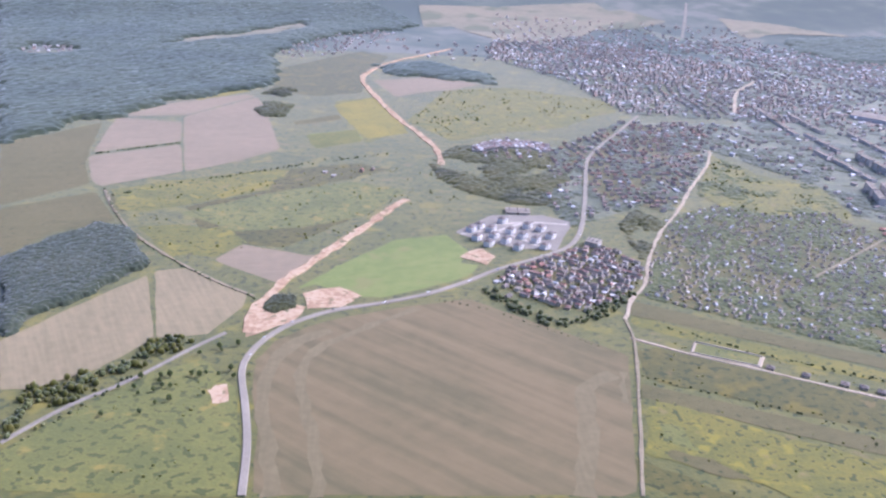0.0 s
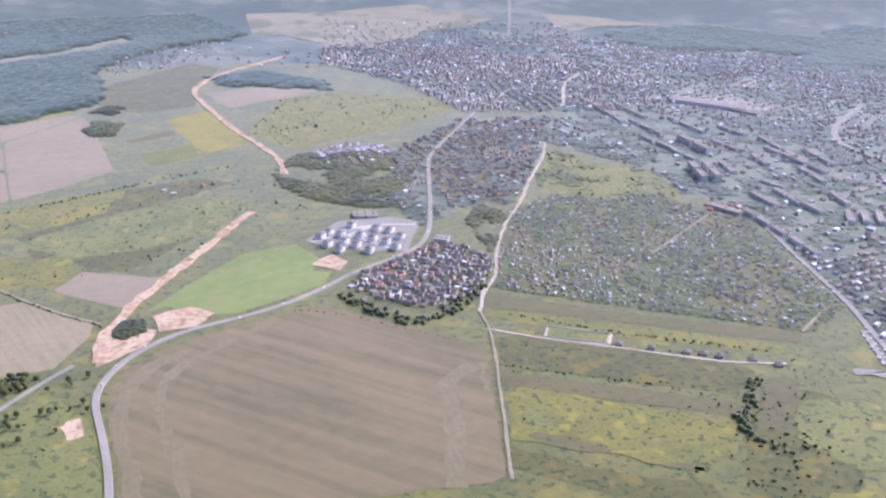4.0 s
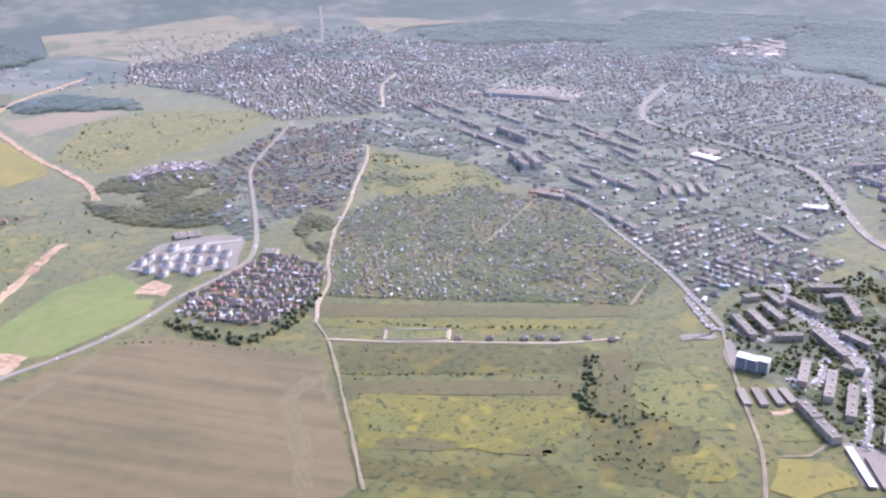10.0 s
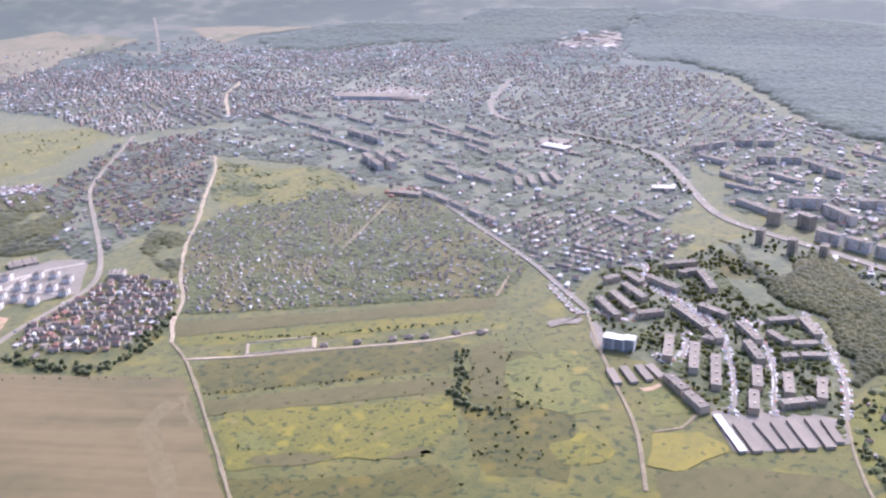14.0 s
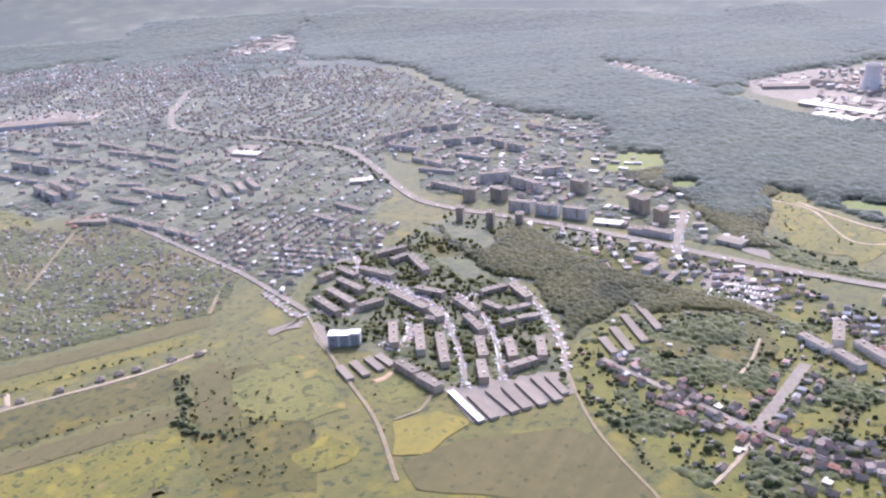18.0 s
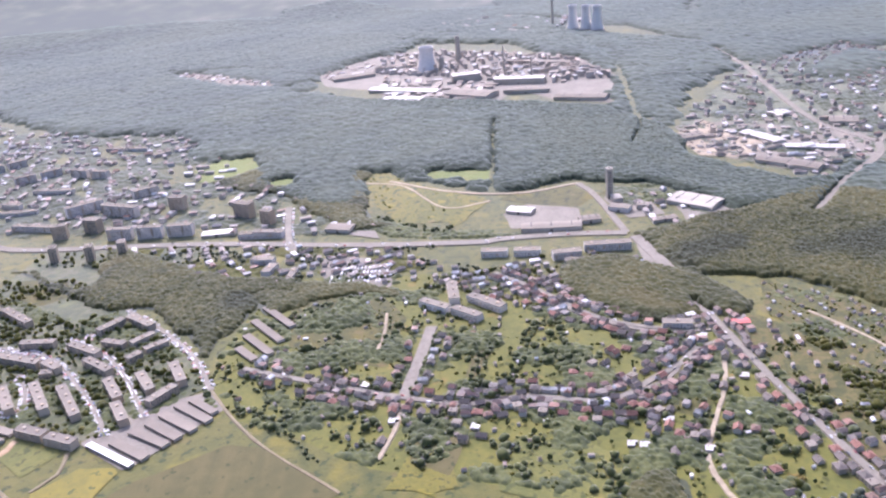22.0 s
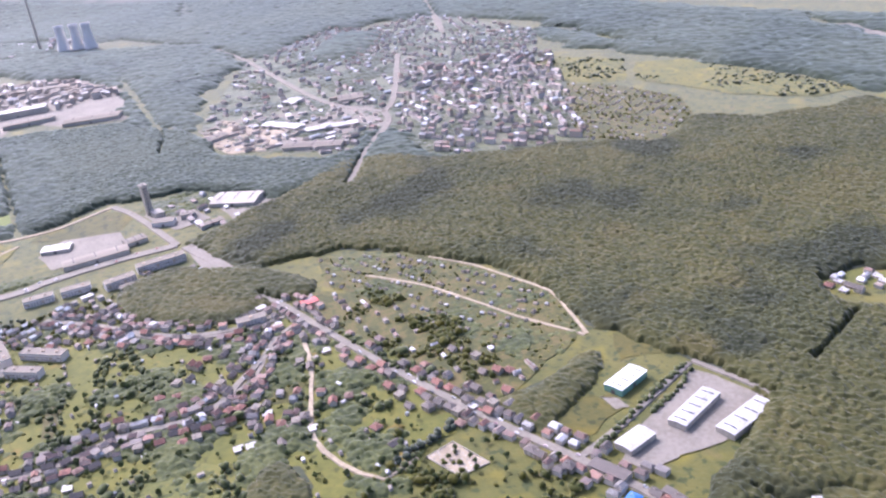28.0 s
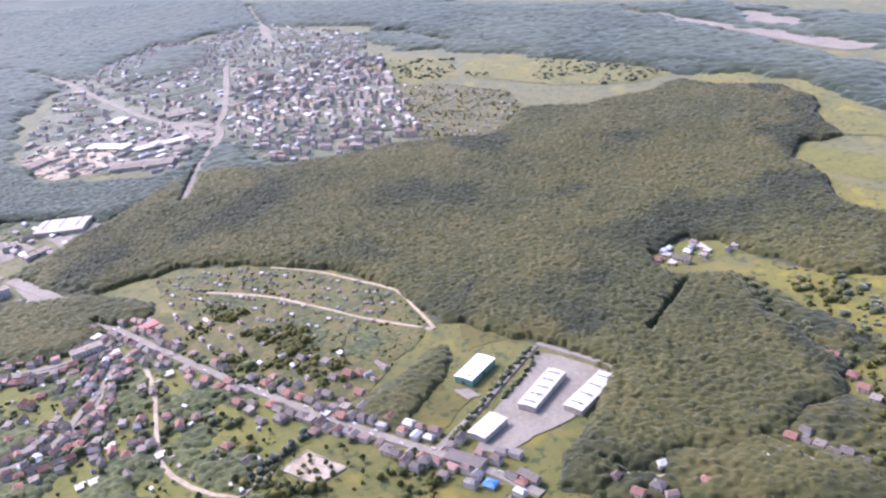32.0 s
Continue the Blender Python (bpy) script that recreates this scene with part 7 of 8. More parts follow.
def many_houses(name, label, poly, spacing, size=(8, 13), high=(4, 8), seed=1, thin=0.0, flat=0.2, rows=None, holes=(), roof="roof_far", lined=True, along=None):
    """Countless far houses with walls and pitched roofs, joined."""
    rng = np.random.default_rng(seed)
    turn = math.radians(rows if rows is not None else 20)
    if size[0] > 6:
        spacing, size, high = 0.86 * spacing, (0.78 * size[0], 0.8 * size[1]), (0.85 * high[0], 0.8 * high[1])
    if along:
        xs, ys, yaws = [], [], []
        for line in along:
            pts = smooth_line(line, spacing)
            for i in range(1, len(pts) - 1):
                d = (pts[i + 1] - pts[i - 1]).normalized()
                for off in (-1.0, 1.0, -2.1, 2.1):
                    if abs(off) > 2 and rng.uniform() < 0.55:
                        continue
                    o = off * (size[1] * 0.55 + 5.0) + rng.uniform(-2, 2)
                    xs.append(pts[i].x - d.y * o + d.x * rng.uniform(-0.25, 0.25) * spacing)
                    ys.append(pts[i].y + d.x * o + d.y * rng.uniform(-0.25, 0.25) * spacing)
                    yaws.append(math.atan2(d.y, d.x))
        x, y, yaw = np.array(xs), np.array(ys), np.array(yaws)
    elif lined:
        x, y, yaw = street_rows(poly, spacing, rng, turn, seed)
    else:
        x, y = scatter(poly, spacing, rng, 0.33)
        yaw = turn + 1.2 * np.array([noise.noise((a / 260.0, b / 260.0, seed * 3.1)) for a, b in zip(x, y)])
    k = rng.uniform(0, 1, len(x)) > thin
    for hole in holes:
        k &= ~inside(hole, x, y)
    k &= clear_of(x, y, size[0] * 0.55)
    x, y, yaw = x[k], y[k], yaw[k]
    n = len(x)
    if size[0] > 3:
        HOUSES.update((int(a // 7), int(b // 7)) for a, b in zip(x, y))
    l, w = rng.uniform(*size, n), rng.uniform(size[0] * 0.8, size[0] * 1.1, n)
    h = rng.uniform(*high, n)
    rise = np.where(rng.uniform(0, 1, n) < flat, 0.2, w * rng.uniform(0.25, 0.4, n))
    yaw = yaw + rng.uniform(-0.06, 0.06, n) + np.where(rng.uniform(0, 1, n) < 0.3, math.pi / 2, 0)
    g = ground_z(x, y)
    sgn = np.array([(-1, -1), (1, -1), (1, 1), (-1, 1)], float)
    base = np.zeros((n, 18, 3))
    base[:, :4, :2] = sgn[None] * np.stack([l, w], 1)[:, None] / 2
    base[:, 4:8, :2] = base[:, :4, :2]
    base[:, 4:8, 2] = h[:, None]
    for off, dz in ((8, 0.0), (12, 0.25)):
        base[:, off:off + 4, :2] = base[:, :4, :2] * 1.08
        base[:, off:off + 4, 2] = h[:, None] + dz - 0.1
    base[:, 16:18, 0] = np.stack([-l / 2, l / 2], 1) * np.where(rise > 1, 0.75, 0.9)[:, None]
    base[:, 16:18, 2] = (h + rise)[:, None] + 0.25
    c, s = np.cos(yaw)[:, None], np.sin(yaw)[:, None]
    vx = base[..., 0] * c - base[..., 1] * s + x[:, None]
    vy = base[..., 0] * s + base[..., 1] * c + y[:, None]
    v = np.stack([vx, vy, base[..., 2] + g[:, None]], -1).reshape(-1, 3)
    quad = [(0, 1, 5, 4), (1, 2, 6, 5), (2, 3, 7, 6), (3, 0, 4, 7), (8, 9, 13, 12), (9, 10, 14, 13), (10, 11, 15, 14), (11, 8, 12, 15), (12, 13, 17, 16), (14, 15, 16, 17)]
    tri = [t for q in quad for t in ((q[0], q[1], q[2]), (q[0], q[2], q[3]))] + [(13, 14, 17), (15, 12, 16)]
    mats = [0] * 8 + [1] * 14
    f = (np.array(tri)[None] + (np.arange(n) * 18)[:, None, None]).reshape(-1, 3)
    return tagged(new(name, mesh_from(name, v, f, [M["wall_far"], M[roof]], np.tile(mats, n))), label, "houses", kind="stuff")


def bushes(name, label, poly, spacing, thin=0.4, height=(3, 8), mat="leaf", seed=1, size=(0.3, 0.55), clump=0.0, category="trees", holes=()):
    """Countless garden trees and shrubs, joined; clump gathers them in drifts."""
    rng = np.random.default_rng(seed)
    spacing = 0.76 * spacing
    x, y = scatter(poly, spacing, rng, 0.5)
    k = rng.uniform(0, 1, len(x)) > thin
    if clump:
        d = np.array([noise.noise((a / clump, b / clump, seed * 1.7)) for a, b in zip(x, y)])
        k &= d > 0.02
    else:
        d = np.array([noise.noise((a / 55.0, b / 55.0, seed * 1.7)) for a, b in zip(x, y)])
        k &= rng.uniform(-0.55, 0.35, len(x)) < d
    for hole in holes:
        k &= ~inside(hole, x, y)
    k &= clear_of(x, y, 1.5)
    x, y = x[k], y[k]
    h = 0.72 * rng.uniform(*height, len(x)) * rng.uniform(0.55, 1.4, len(x))
    r = h * rng.uniform(*size, len(x)) + 0.6
    near = np.hypot(x - CX, y - CY) < 950
    vs, fs, n = [], [], 0
    for s, m in ((2, near), (1, ~near)):
        if m.any():
            v, f = crowns(x[m], y[m], r[m], h[m], s, rng, lift=-0.3)
            vs.append(v)
            fs.append(f + n)
            n += len(v)
    return tagged(new(name, mesh_from(name, np.concatenate(vs), np.concatenate(fs), [M[mat]], smooth=True)), label, category, kind="stuff")


many_houses("town_houses", "mixed red and grey roofed houses of the old town", PLAN_T_CENTRE, 26, (9, 16), (5, 10), 1, 0.1)
many_houses("town_houses", "houses along village streets", PLAN_T_VILLAGE_N, 22, (9, 13), (4, 7), 2, 0.15, roof="roof_village")
many_houses("town_houses", "houses in a wooded estate", PLAN_T_WOOD_VILLAGE, 22, (8, 12), (5, 7), 3, 0.2)
many_houses("town_houses", "small far houses below a forest", PLAN_T_LEFT_TOWN, 32, (8, 13), (4, 7), 4, 0.3)
many_houses("town_houses", "low buildings between blocks of flats", PLAN_T_BLOCKS_MID, 42, (9, 18), (3, 7), 5, 0.3)
many_houses("town_houses", "dense small houses with mixed roofs", PLAN_T_HOUSES_MID, 19, (8, 13), (4, 7), 6, 0.12)
many_houses("town_houses", "wide far housing area", PLAN_T_FAR_TOWN, 27, (8, 15), (4, 8), 7, 0.15)
many_houses("town_houses", "low buildings below the tower blocks", PLAN_T_EAST_BLOCKS, 40, (9, 20), (3, 7), 8, 0.35)
many_houses("town_houses", "flats and houses of the far town", PLAN_C_SW_TOWN, 24, (9, 24), (5, 14), 9, 0.2, 0.35)
many_houses("town_houses", "far houses before the forest", PLAN_C_FAR_RES, 27, (8, 14), (4, 8), 10, 0.2)
many_houses("works_buildings", "sheds and stores of a works", PLAN_C_INDUSTRY, 24, (9, 24), (4, 9), 11, 0.35, 0.7, roof="roof_shed")
many_houses("works_buildings", "buildings of the power plant", PLAN_PLANT_WORKS, 24, (12, 30), (6, 20), 12, 0.25, 0.8, roof="roof_shed")
many_houses("works_buildings", "long pale sheds before the power plant", [(2349, 825), (2308, 691), (2220, 498), (2062, 468), (2101, 645), (2114, 734), (2213, 795)], 26, (18, 44), (5, 9), 112, 0.25, 0.85, roof="roof_shed")
many_houses("stacks", "low stores and heaps beside the power plant", [(2415, 1024), (2581, 921), (2413, 866), (2329, 957)], 26, (10, 26), (2, 6), 113, 0.45, 0.8, roof="roof_shed")
many_houses("garden_sheds", "small pale allotment sheds among trees", PLAN_A_ALLOT_BIG, 12.5, (3.8, 6.4), (2.8, 3.8), 13, 0.36, roof="roof_shed", lined=False)
many_houses("garden_sheds", "small allotment sheds with mixed roofs", PLAN_A_ALLOT_EAST, 15, (3.2, 5), (2.4, 3.2), 14, 0.25, roof="roof_shed")
many_houses("garden_sheds", "far allotment sheds", PLAN_A_ALLOT_FAR, 17, (3, 6), (2.3, 3.2), 15, 0.3, roof="roof_shed")
bushes("garden_trees", "fruit trees and shrubs of the allotments", PLAN_A_ALLOT_BIG, 8, 0.6, (1.6, 3.8), "leaf_garden", 21)
bushes("garden_trees", "fruit trees and shrubs of the allotments", PLAN_A_ALLOT_EAST, 7, 0.55, (1.8, 4.2), "leaf_garden", 22)
bushes("garden_trees", "shrubs of far allotments", PLAN_A_ALLOT_FAR, 9, 0.4, (3, 6), "leaf_garden", 23)
bushes("garden_trees", "garden trees of the housing estate", PLAN_T_HOUSE_ESTATE, 8, 0.55, (3, 6), "leaf_garden", 33)
bushes("garden_trees", "trees behind the village gardens", [(900, 590), (1100, 600), (1140, 320), (1000, 40), (800, -90), (640, -10), (690, 180), (700, 340), (790, 560)], 8.5, 0.66, (4, 9), "leaf_orchard", 34, size=(0.4, 0.65), clump=48)
bushes("garden_trees", "garden shrubs of the village", [(900, 590), (1100, 600), (1140, 320), (1000, 40), (800, -90), (640, -10), (690, 180), (700, 340), (790, 560)], 8.0, 0.76, (2, 4.5), "leaf_garden", 35)
bushes("field_shrubs", "scattered shrubs on rough meadow", [(260, 1120), (640, 990), (760, 900), (640, 640), (480, 640), (240, 800)], 15, 0.78, (1.2, 3.5), "leaf_garden", 36)
bushes("field_shrubs", "thicket on rough meadow", [(470, 850), (560, 890), (590, 780), (520, 690), (440, 720)], 11, 0.58, (2, 4.6), "leaf_garden", 37, clump=40)
bushes("field_shrubs", "scattered shrubs on lush grassland", PLAN_F_LUSH_LEFT, 12, 0.6, (1, 3), "leaf_garden", 38, clump=60)
bushes("field_shrubs", "scattered shrubs on meadows", [(-560, 1500), (-200, 1800), (20, 1800), (30, 1460), (-180, 1320), (-420, 1290)], 20, 0.75, (2, 5), "leaf_garden", 39)
bushes("field_shrubs", "shrub bands between strips of grass", PLAN_F_YELLOW_STRIPS, 20, 0.5, (3, 6), "leaf_garden", 40, clump=70)
bushes("field_shrubs", "shrubs on the town meadow", PLAN_F_TOWN_MEADOW, 15, 0.55, (3, 7), "leaf_garden", 41, clump=60)
bushes("field_shrubs", "scrub on the hill meadow", PLAN_F_HILL_MEADOW, 14, 0.6, (2, 5), "leaf_garden", 42, clump=50)
bushes("garden_trees", "trees between the flats", PLAN_TOWN_GROUND_B, 13, 0.35, (5, 11), "leaf_garden", 43, clump=60)
bushes("roadside_trees", "trees along the country lane", [(-440, 800), (-300, 1020), (-260, 1080), (-330, 1040), (-460, 900)], 9, 0.3, (6, 12), "leaf_garden", 44, clump=45)
bushes("garden_trees", "trees between cottages", [(520, -180), (620, -150), (690, -80), (720, -20), (640, 40), (560, -60)], 9, 0.4, (4, 9), "leaf_garden", 45, clump=40)
bushes("garden_trees", "trees round the cottages by the wood", [(380, -380), (520, -500), (640, -560), (600, -600), (420, -520), (350, -420)], 9, 0.4, (4, 9), "leaf_garden", 46)
bushes("town_trees", "trees by the main road", [(1130, 1040), (1230, 700), (1230, 420), (1130, 320), (1060, 560), (1110, 620), (1140, 800)], 12, 0.4, (4, 8), "leaf_town", 47, clump=60, size=(0.45, 0.75))
many_houses("town_houses", "small houses along the main road", [(1130, 640), (1200, 620), (1210, 440), (1120, 330), (1080, 420)], 24, (8, 12), (4, 7), 48, 0.35)
TOWN_PARTS = (PLAN_T_CENTRE, PLAN_T_VILLAGE_N, PLAN_T_BLOCKS_MID, PLAN_T_HOUSES_MID, PLAN_T_FAR_TOWN, PLAN_T_EAST_BLOCKS, PLAN_F_TOWN_MEADOW, PLAN_A_ALLOT_BIG)
many_houses("town_houses", "scattered houses filling the town", PLAN_TOWN_GROUND_A, 29, (8, 15), (4, 8), 51, 0.3, holes=TOWN_PARTS)
many_houses("town_houses", "works and houses filling the far town", PLAN_TOWN_GROUND_C, 34, (9, 20), (4, 9), 53, 0.35, holes=(PLAN_C_SW_TOWN, PLAN_C_FAR_RES, PLAN_C_INDUSTRY))
for i, lines in enumerate(((PLAN_VILLAGE_STREET,), (PLAN_EAST_STREET,), (PLAN_UPPER_STREET, [(1131, 308), (1079, 238), (1019, 187), (982, 107), (988, 40)]), ([(834, 210), (835, 147), (877, 87), (933, 65), (967, 30)], [(822, 294), (825, 204), (820, 136), (807, 75), (787, 33)]), ([(826, 346), (880, 347), (978, 352)],))):
    many_houses("village_houses", "tight rows of village houses along the street", (), 13, (9, 13), (4.5, 7.5), 60 + i, 0.2, 0.25, along=lines, roof="roof_village")
bushes("garden_trees", "gardens and trees behind the street", PLAN_A_BAND_EAST, 7.5, 0.35, (3, 8), "leaf_garden", 70, clump=45)
many_houses("garden_sheds", "sheds and cottages behind the street", PLAN_A_BAND_EAST, 17, (4, 9), (2.5, 4.5), 71, 0.5)
many_houses("village_houses", "cottages with red and white walls by the wood", (), 15, (9, 13), (4.5, 7), 161, 0.15, 0.1, along=([(472, -365), (453, -368), (425, -372)], [(518, -248), (490, -258), (474, -292)]), roof="roof_village")
many_houses("village_sheds", "small sheds and outbuildings in gardens", [(900, 590), (1100, 600), (1140, 320), (1000, 40), (800, -90), (640, -10), (690, 180), (700, 340), (790, 560)], 24, (3, 6), (2.4, 3.4), 72, 0.45)
many_houses("works_buildings", "long pale sheds of far works", PLAN_FAR_WORKS, 55, (30, 70), (6, 9), 86, 0.3, 0.9, roof="roof_shed")
many_houses("works_buildings", "low sheds of works in the forest", PLAN_STRIP_WORKS, 28, (12, 24), (4, 7), 88, 0.3, 0.9, roof="roof_shed")
many_houses("stacks", "stacks and heaps of pale stone", PLAN_STONE_YARD, 15, (4, 9), (1.5, 3.5), 89, 0.3, 0.6, roof="roof_shed", lined=False)
many_houses("town_houses", "cottages in a forest clearing", PLAN_COTTAGE_CLEARING, 19, (8, 12), (4, 6), 87, 0.1)
many_houses("town_houses", "far houses scattered before the hills", [(-500, 3300), (1300, 3300), (2700, 2300), (2300, 1900), (1500, 2700), (0, 2900)], 60, (10, 18), (4, 8), 73, 0.6)
SW_PARTS = (PLAN_C_SW_TOWN, PLAN_C_FAR_RES, PLAN_C_INDUSTRY, PLAN_TOWN_GROUND_C, PLAN_W_BIG_SE, PLAN_W_GAP_D)
many_houses("town_houses", "wide spread of far houses", PLAN_C_SW_ALL, 28, (8, 16), (4, 8), 81, 0.2, holes=SW_PARTS)
many_houses("town_houses", "small far village in the forest", PLAN_T_NW_VILL, 35, (10, 16), (5, 8), 83, 0.2)
many_houses("town_houses", "far band of town houses", [(155, 3867), (1057, 3793), (1333, 3229), (654, 3438), (126, 3350)], 38, (9, 16), (4, 8), 84, 0.3)
many_houses("works_buildings", "far works below the cooling towers", [(3133, 882), (3253, 677), (3173, 401), (2961, 315), (2906, 589)], 45, (12, 30), (6, 14), 85, 0.4, 0.8)
many_houses("estate_houses", "crescent of pale new terraced houses in the wood", PLAN_V_CRESCENT, 10, (8, 11), (6, 8), 91, 0.0)
many_houses("town_houses", "tight rows of estate houses", PLAN_T_HOUSE_ESTATE, 15, (8, 11), (5, 7), 92, 0.1, 0.1, rows=-30, roof="roof_village")
many_houses("town_houses", "low shops and houses along the main road", PLAN_U_SOUTH, 23, (9, 18), (3.5, 7), 93, 0.25, 0.5)
many_houses("town_houses", "low buildings between tower blocks", PLAN_U_NORTH, 34, (10, 22), (4, 9), 94, 0.3, 0.7)
many_houses("town_houses", "low works buildings round the tower", PLAN_U_TOWER, 26, (9, 20), (4, 8), 95, 0.3, 0.7)
many_houses("village_houses", "houses along streets above the village", PLAN_U_CROSS, 17, (8, 11), (4, 6.5), 96, 0.2, 0.2)
bushes("garden_trees", "garden trees above the village", PLAN_U_CROSS, 9, 0.4, (4, 8), "leaf_garden", 100, size=(0.4, 0.65), clump=35)
bushes("estate_trees", "dense trees between the blocks of flats", PLAN_E_GROUND, 6.5, 0.72, (4, 9), "leaf_garden", 101, size=(0.36, 0.55))
many_houses("town_houses", "houses at the edge of the forest", PLAN_U_GAP16, 26, (8, 13), (4, 7), 102, 0.2)
bushes("garden_trees", "dark tree groups between allotments and street", [(963, -38), (906, -77), (846, -94), (798, -116), (816, -141), (896, -128), (953, -99), (1001, -63)], 7.0, 0.25, (4, 9), "leaf_garden", 104, size=(0.4, 0.6), clump=35)
for i, poly in enumerate((PLAN_F_FAR_MEADOW, PLAN_F_FAR_MEADOW_B, PLAN_F_FAR_MEADOW_C, PLAN_F_EAST_MEADOW)):
    bushes("field_shrubs", "dark shrub bands across dry meadows", poly, 15, 0.25, (3, 7), "leaf_town", 110 + i, size=(0.6, 1.0), clump=90)
many_houses("town_houses", "far outskirts in the haze", PLAN_U_FAR13, 36, (9, 16), (4, 8), 120, 0.35)
many_houses("town_houses", "far outskirts in the haze", PLAN_U_FAR16, 36, (9, 16), (4, 8), 121, 0.35)
leafy("garden_trees", "orchard trees and shrubs in drifts behind the village gardens", [(900, 590), (1100, 600), (1140, 320), (1000, 40), (800, -90), (640, -10), (690, 180), (700, 340), (790, 560)], 4.6, (4, 8), "leaf_orchard", 141, 0.2)
leafy("garden_trees", "low fruit trees of the allotments", PLAN_A_ALLOT_BIG, 4.4, (1.8, 3.8), "leaf_orchard", 142, -0.02)
leafy("garden_trees", "low fruit trees of the allotments", PLAN_A_ALLOT_EAST, 4.4, (1.8, 3.8), "leaf_orchard", 143, 0.1)
leafy("estate_trees", "tree groups between the blocks of flats", PLAN_E_GROUND, 4.6, (3.5, 7.0), "leaf_orchard", 144, 0.04)
leafy("wood", "leafy trees and gardens round the southern cottages", [(507, -202), (527, -217), (507, -259), (499, -302), (473, -336), (466, -358), (473, -395), (468, -452), (445, -482), (368, -386)], 4.6, (5, 9), "leaf", 150, -0.22)
leafy("wood", "tree groups on the town meadow", PLAN_F_TOWN_MEADOW, 5.5, (3, 6), "leaf_orchard", 152, 0.2)
leafy("wood", "trees round cottages by the meadow", PLAN_W_COTTAGE_TREES, 4.8, (5, 9), "leaf", 153, -0.15)
leafy("wood", "tree groups beside the sandy road", PLAN_W_MID_PARK, 5.0, (4, 7), "leaf", 151, -0.05)
leafy("wood", "leafy trees round village houses", [(-38, 1839), (9, 1965), (116, 2020), (216, 1941), (243, 1808), (224, 1611), (133, 1608), (58, 1650), (-9, 1705)], 6.0, (4, 7), "leaf", 145, -0.12, holes=(PLAN_V_CRESCENT,))
leafy("town_trees", "trees between the town houses", PLAN_T_CENTRE, 6.0, (2.4, 5.2), "leaf_town", 24, 0.1)
leafy("town_trees", "trees between village houses", PLAN_T_VILLAGE_N, 6.0, (2.4, 5.2), "leaf_town", 25, 0.1)
leafy("town_trees", "trees between blocks of flats", PLAN_T_BLOCKS_MID, 6.0, (2.4, 5.2), "leaf_town", 26, 0.1)
leafy("town_trees", "trees in gardens of small houses", PLAN_T_HOUSES_MID, 6.0, (2.4, 5.2), "leaf_town", 27, 0.1)
leafy("town_trees", "trees of the wide far housing area", PLAN_T_FAR_TOWN, 6.0, (2.4, 5.2), "leaf_town", 28, 0.1)
leafy("town_trees", "trees between tower blocks", PLAN_T_EAST_BLOCKS, 6.0, (2.4, 5.2), "leaf_town", 29, 0.1)
leafy("town_trees", "trees of the far town", PLAN_C_SW_TOWN, 6.0, (2.4, 5.2), "leaf_town", 30, 0.1)
leafy("town_trees", "trees between far houses", PLAN_C_FAR_RES, 6.0, (2.4, 5.2), "leaf_town", 31, 0.1)
leafy("town_trees", "trees round the works", PLAN_C_INDUSTRY, 6.0, (2.4, 5.2), "leaf_town", 32, 0.1)
leafy("town_trees", "trees filling the town gardens", PLAN_TOWN_GROUND_A, 6.0, (2.4, 5.2), "leaf_town", 52, 0.1, holes=TOWN_PARTS)
leafy("town_trees", "trees filling the far town", PLAN_TOWN_GROUND_C, 6.0, (2.4, 5.2), "leaf_town", 54, 0.1, holes=(PLAN_C_SW_TOWN, PLAN_C_FAR_RES, PLAN_C_INDUSTRY))
leafy("town_trees", "trees of the wide far town", PLAN_C_SW_ALL, 6.0, (2.4, 5.2), "leaf_town", 82, 0.1, holes=SW_PARTS)
leafy("town_trees", "trees between tower blocks and shops", PLAN_U_NORTH, 6.0, (2.4, 5.2), "leaf_town", 97, 0.1, holes=CLEARINGS)
leafy("town_trees", "street trees along the main road", PLAN_U_SOUTH, 6.0, (2.4, 5.2), "leaf_garden", 98, 0.1)
leafy("wood", "trees between the main road and the forest edge", [(1272, 133), (1287, 102), (1311, 51), (1323, 5), (1159, 0), (1124, 21), (1056, 41), (1067, 61), (1178, 89)], 5.5, (6, 11), "leaf", 160, -0.3)
leafy("wood", "trees along the embankment below the hill meadow", [(1334, 547), (1307, 483), (1276, 408), (1285, 326), (1265, 290), (1252, 404), (1261, 489), (1286, 525)], 5, (3, 6), "leaf_orchard", 161, -0.1)
leafy("wood", "trees behind the tower and the stores", [(1467, 168), (1481, 117), (1471, 80), (1410, 86), (1395, 126), (1412, 162)], 5, (4, 8), "leaf_orchard", 162, -0.1)
leafy("town_trees", "trees round the tower", PLAN_U_TOWER, 6.0, (2.4, 5.2), "leaf_town", 99, 0.1)
leafy("town_trees", "trees at the edge of the far town", PLAN_U_GAP16, 6.0, (2.4, 5.2), "leaf_town", 103, 0.1)
leafy("town_trees", "trees of the far outskirts", PLAN_U_FAR13, 11, (5, 9), "leaf_far", 125, 0.06)
leafy("town_trees", "trees of the far outskirts", PLAN_U_FAR16, 11, (5, 9), "leaf_far", 126, 0.06)


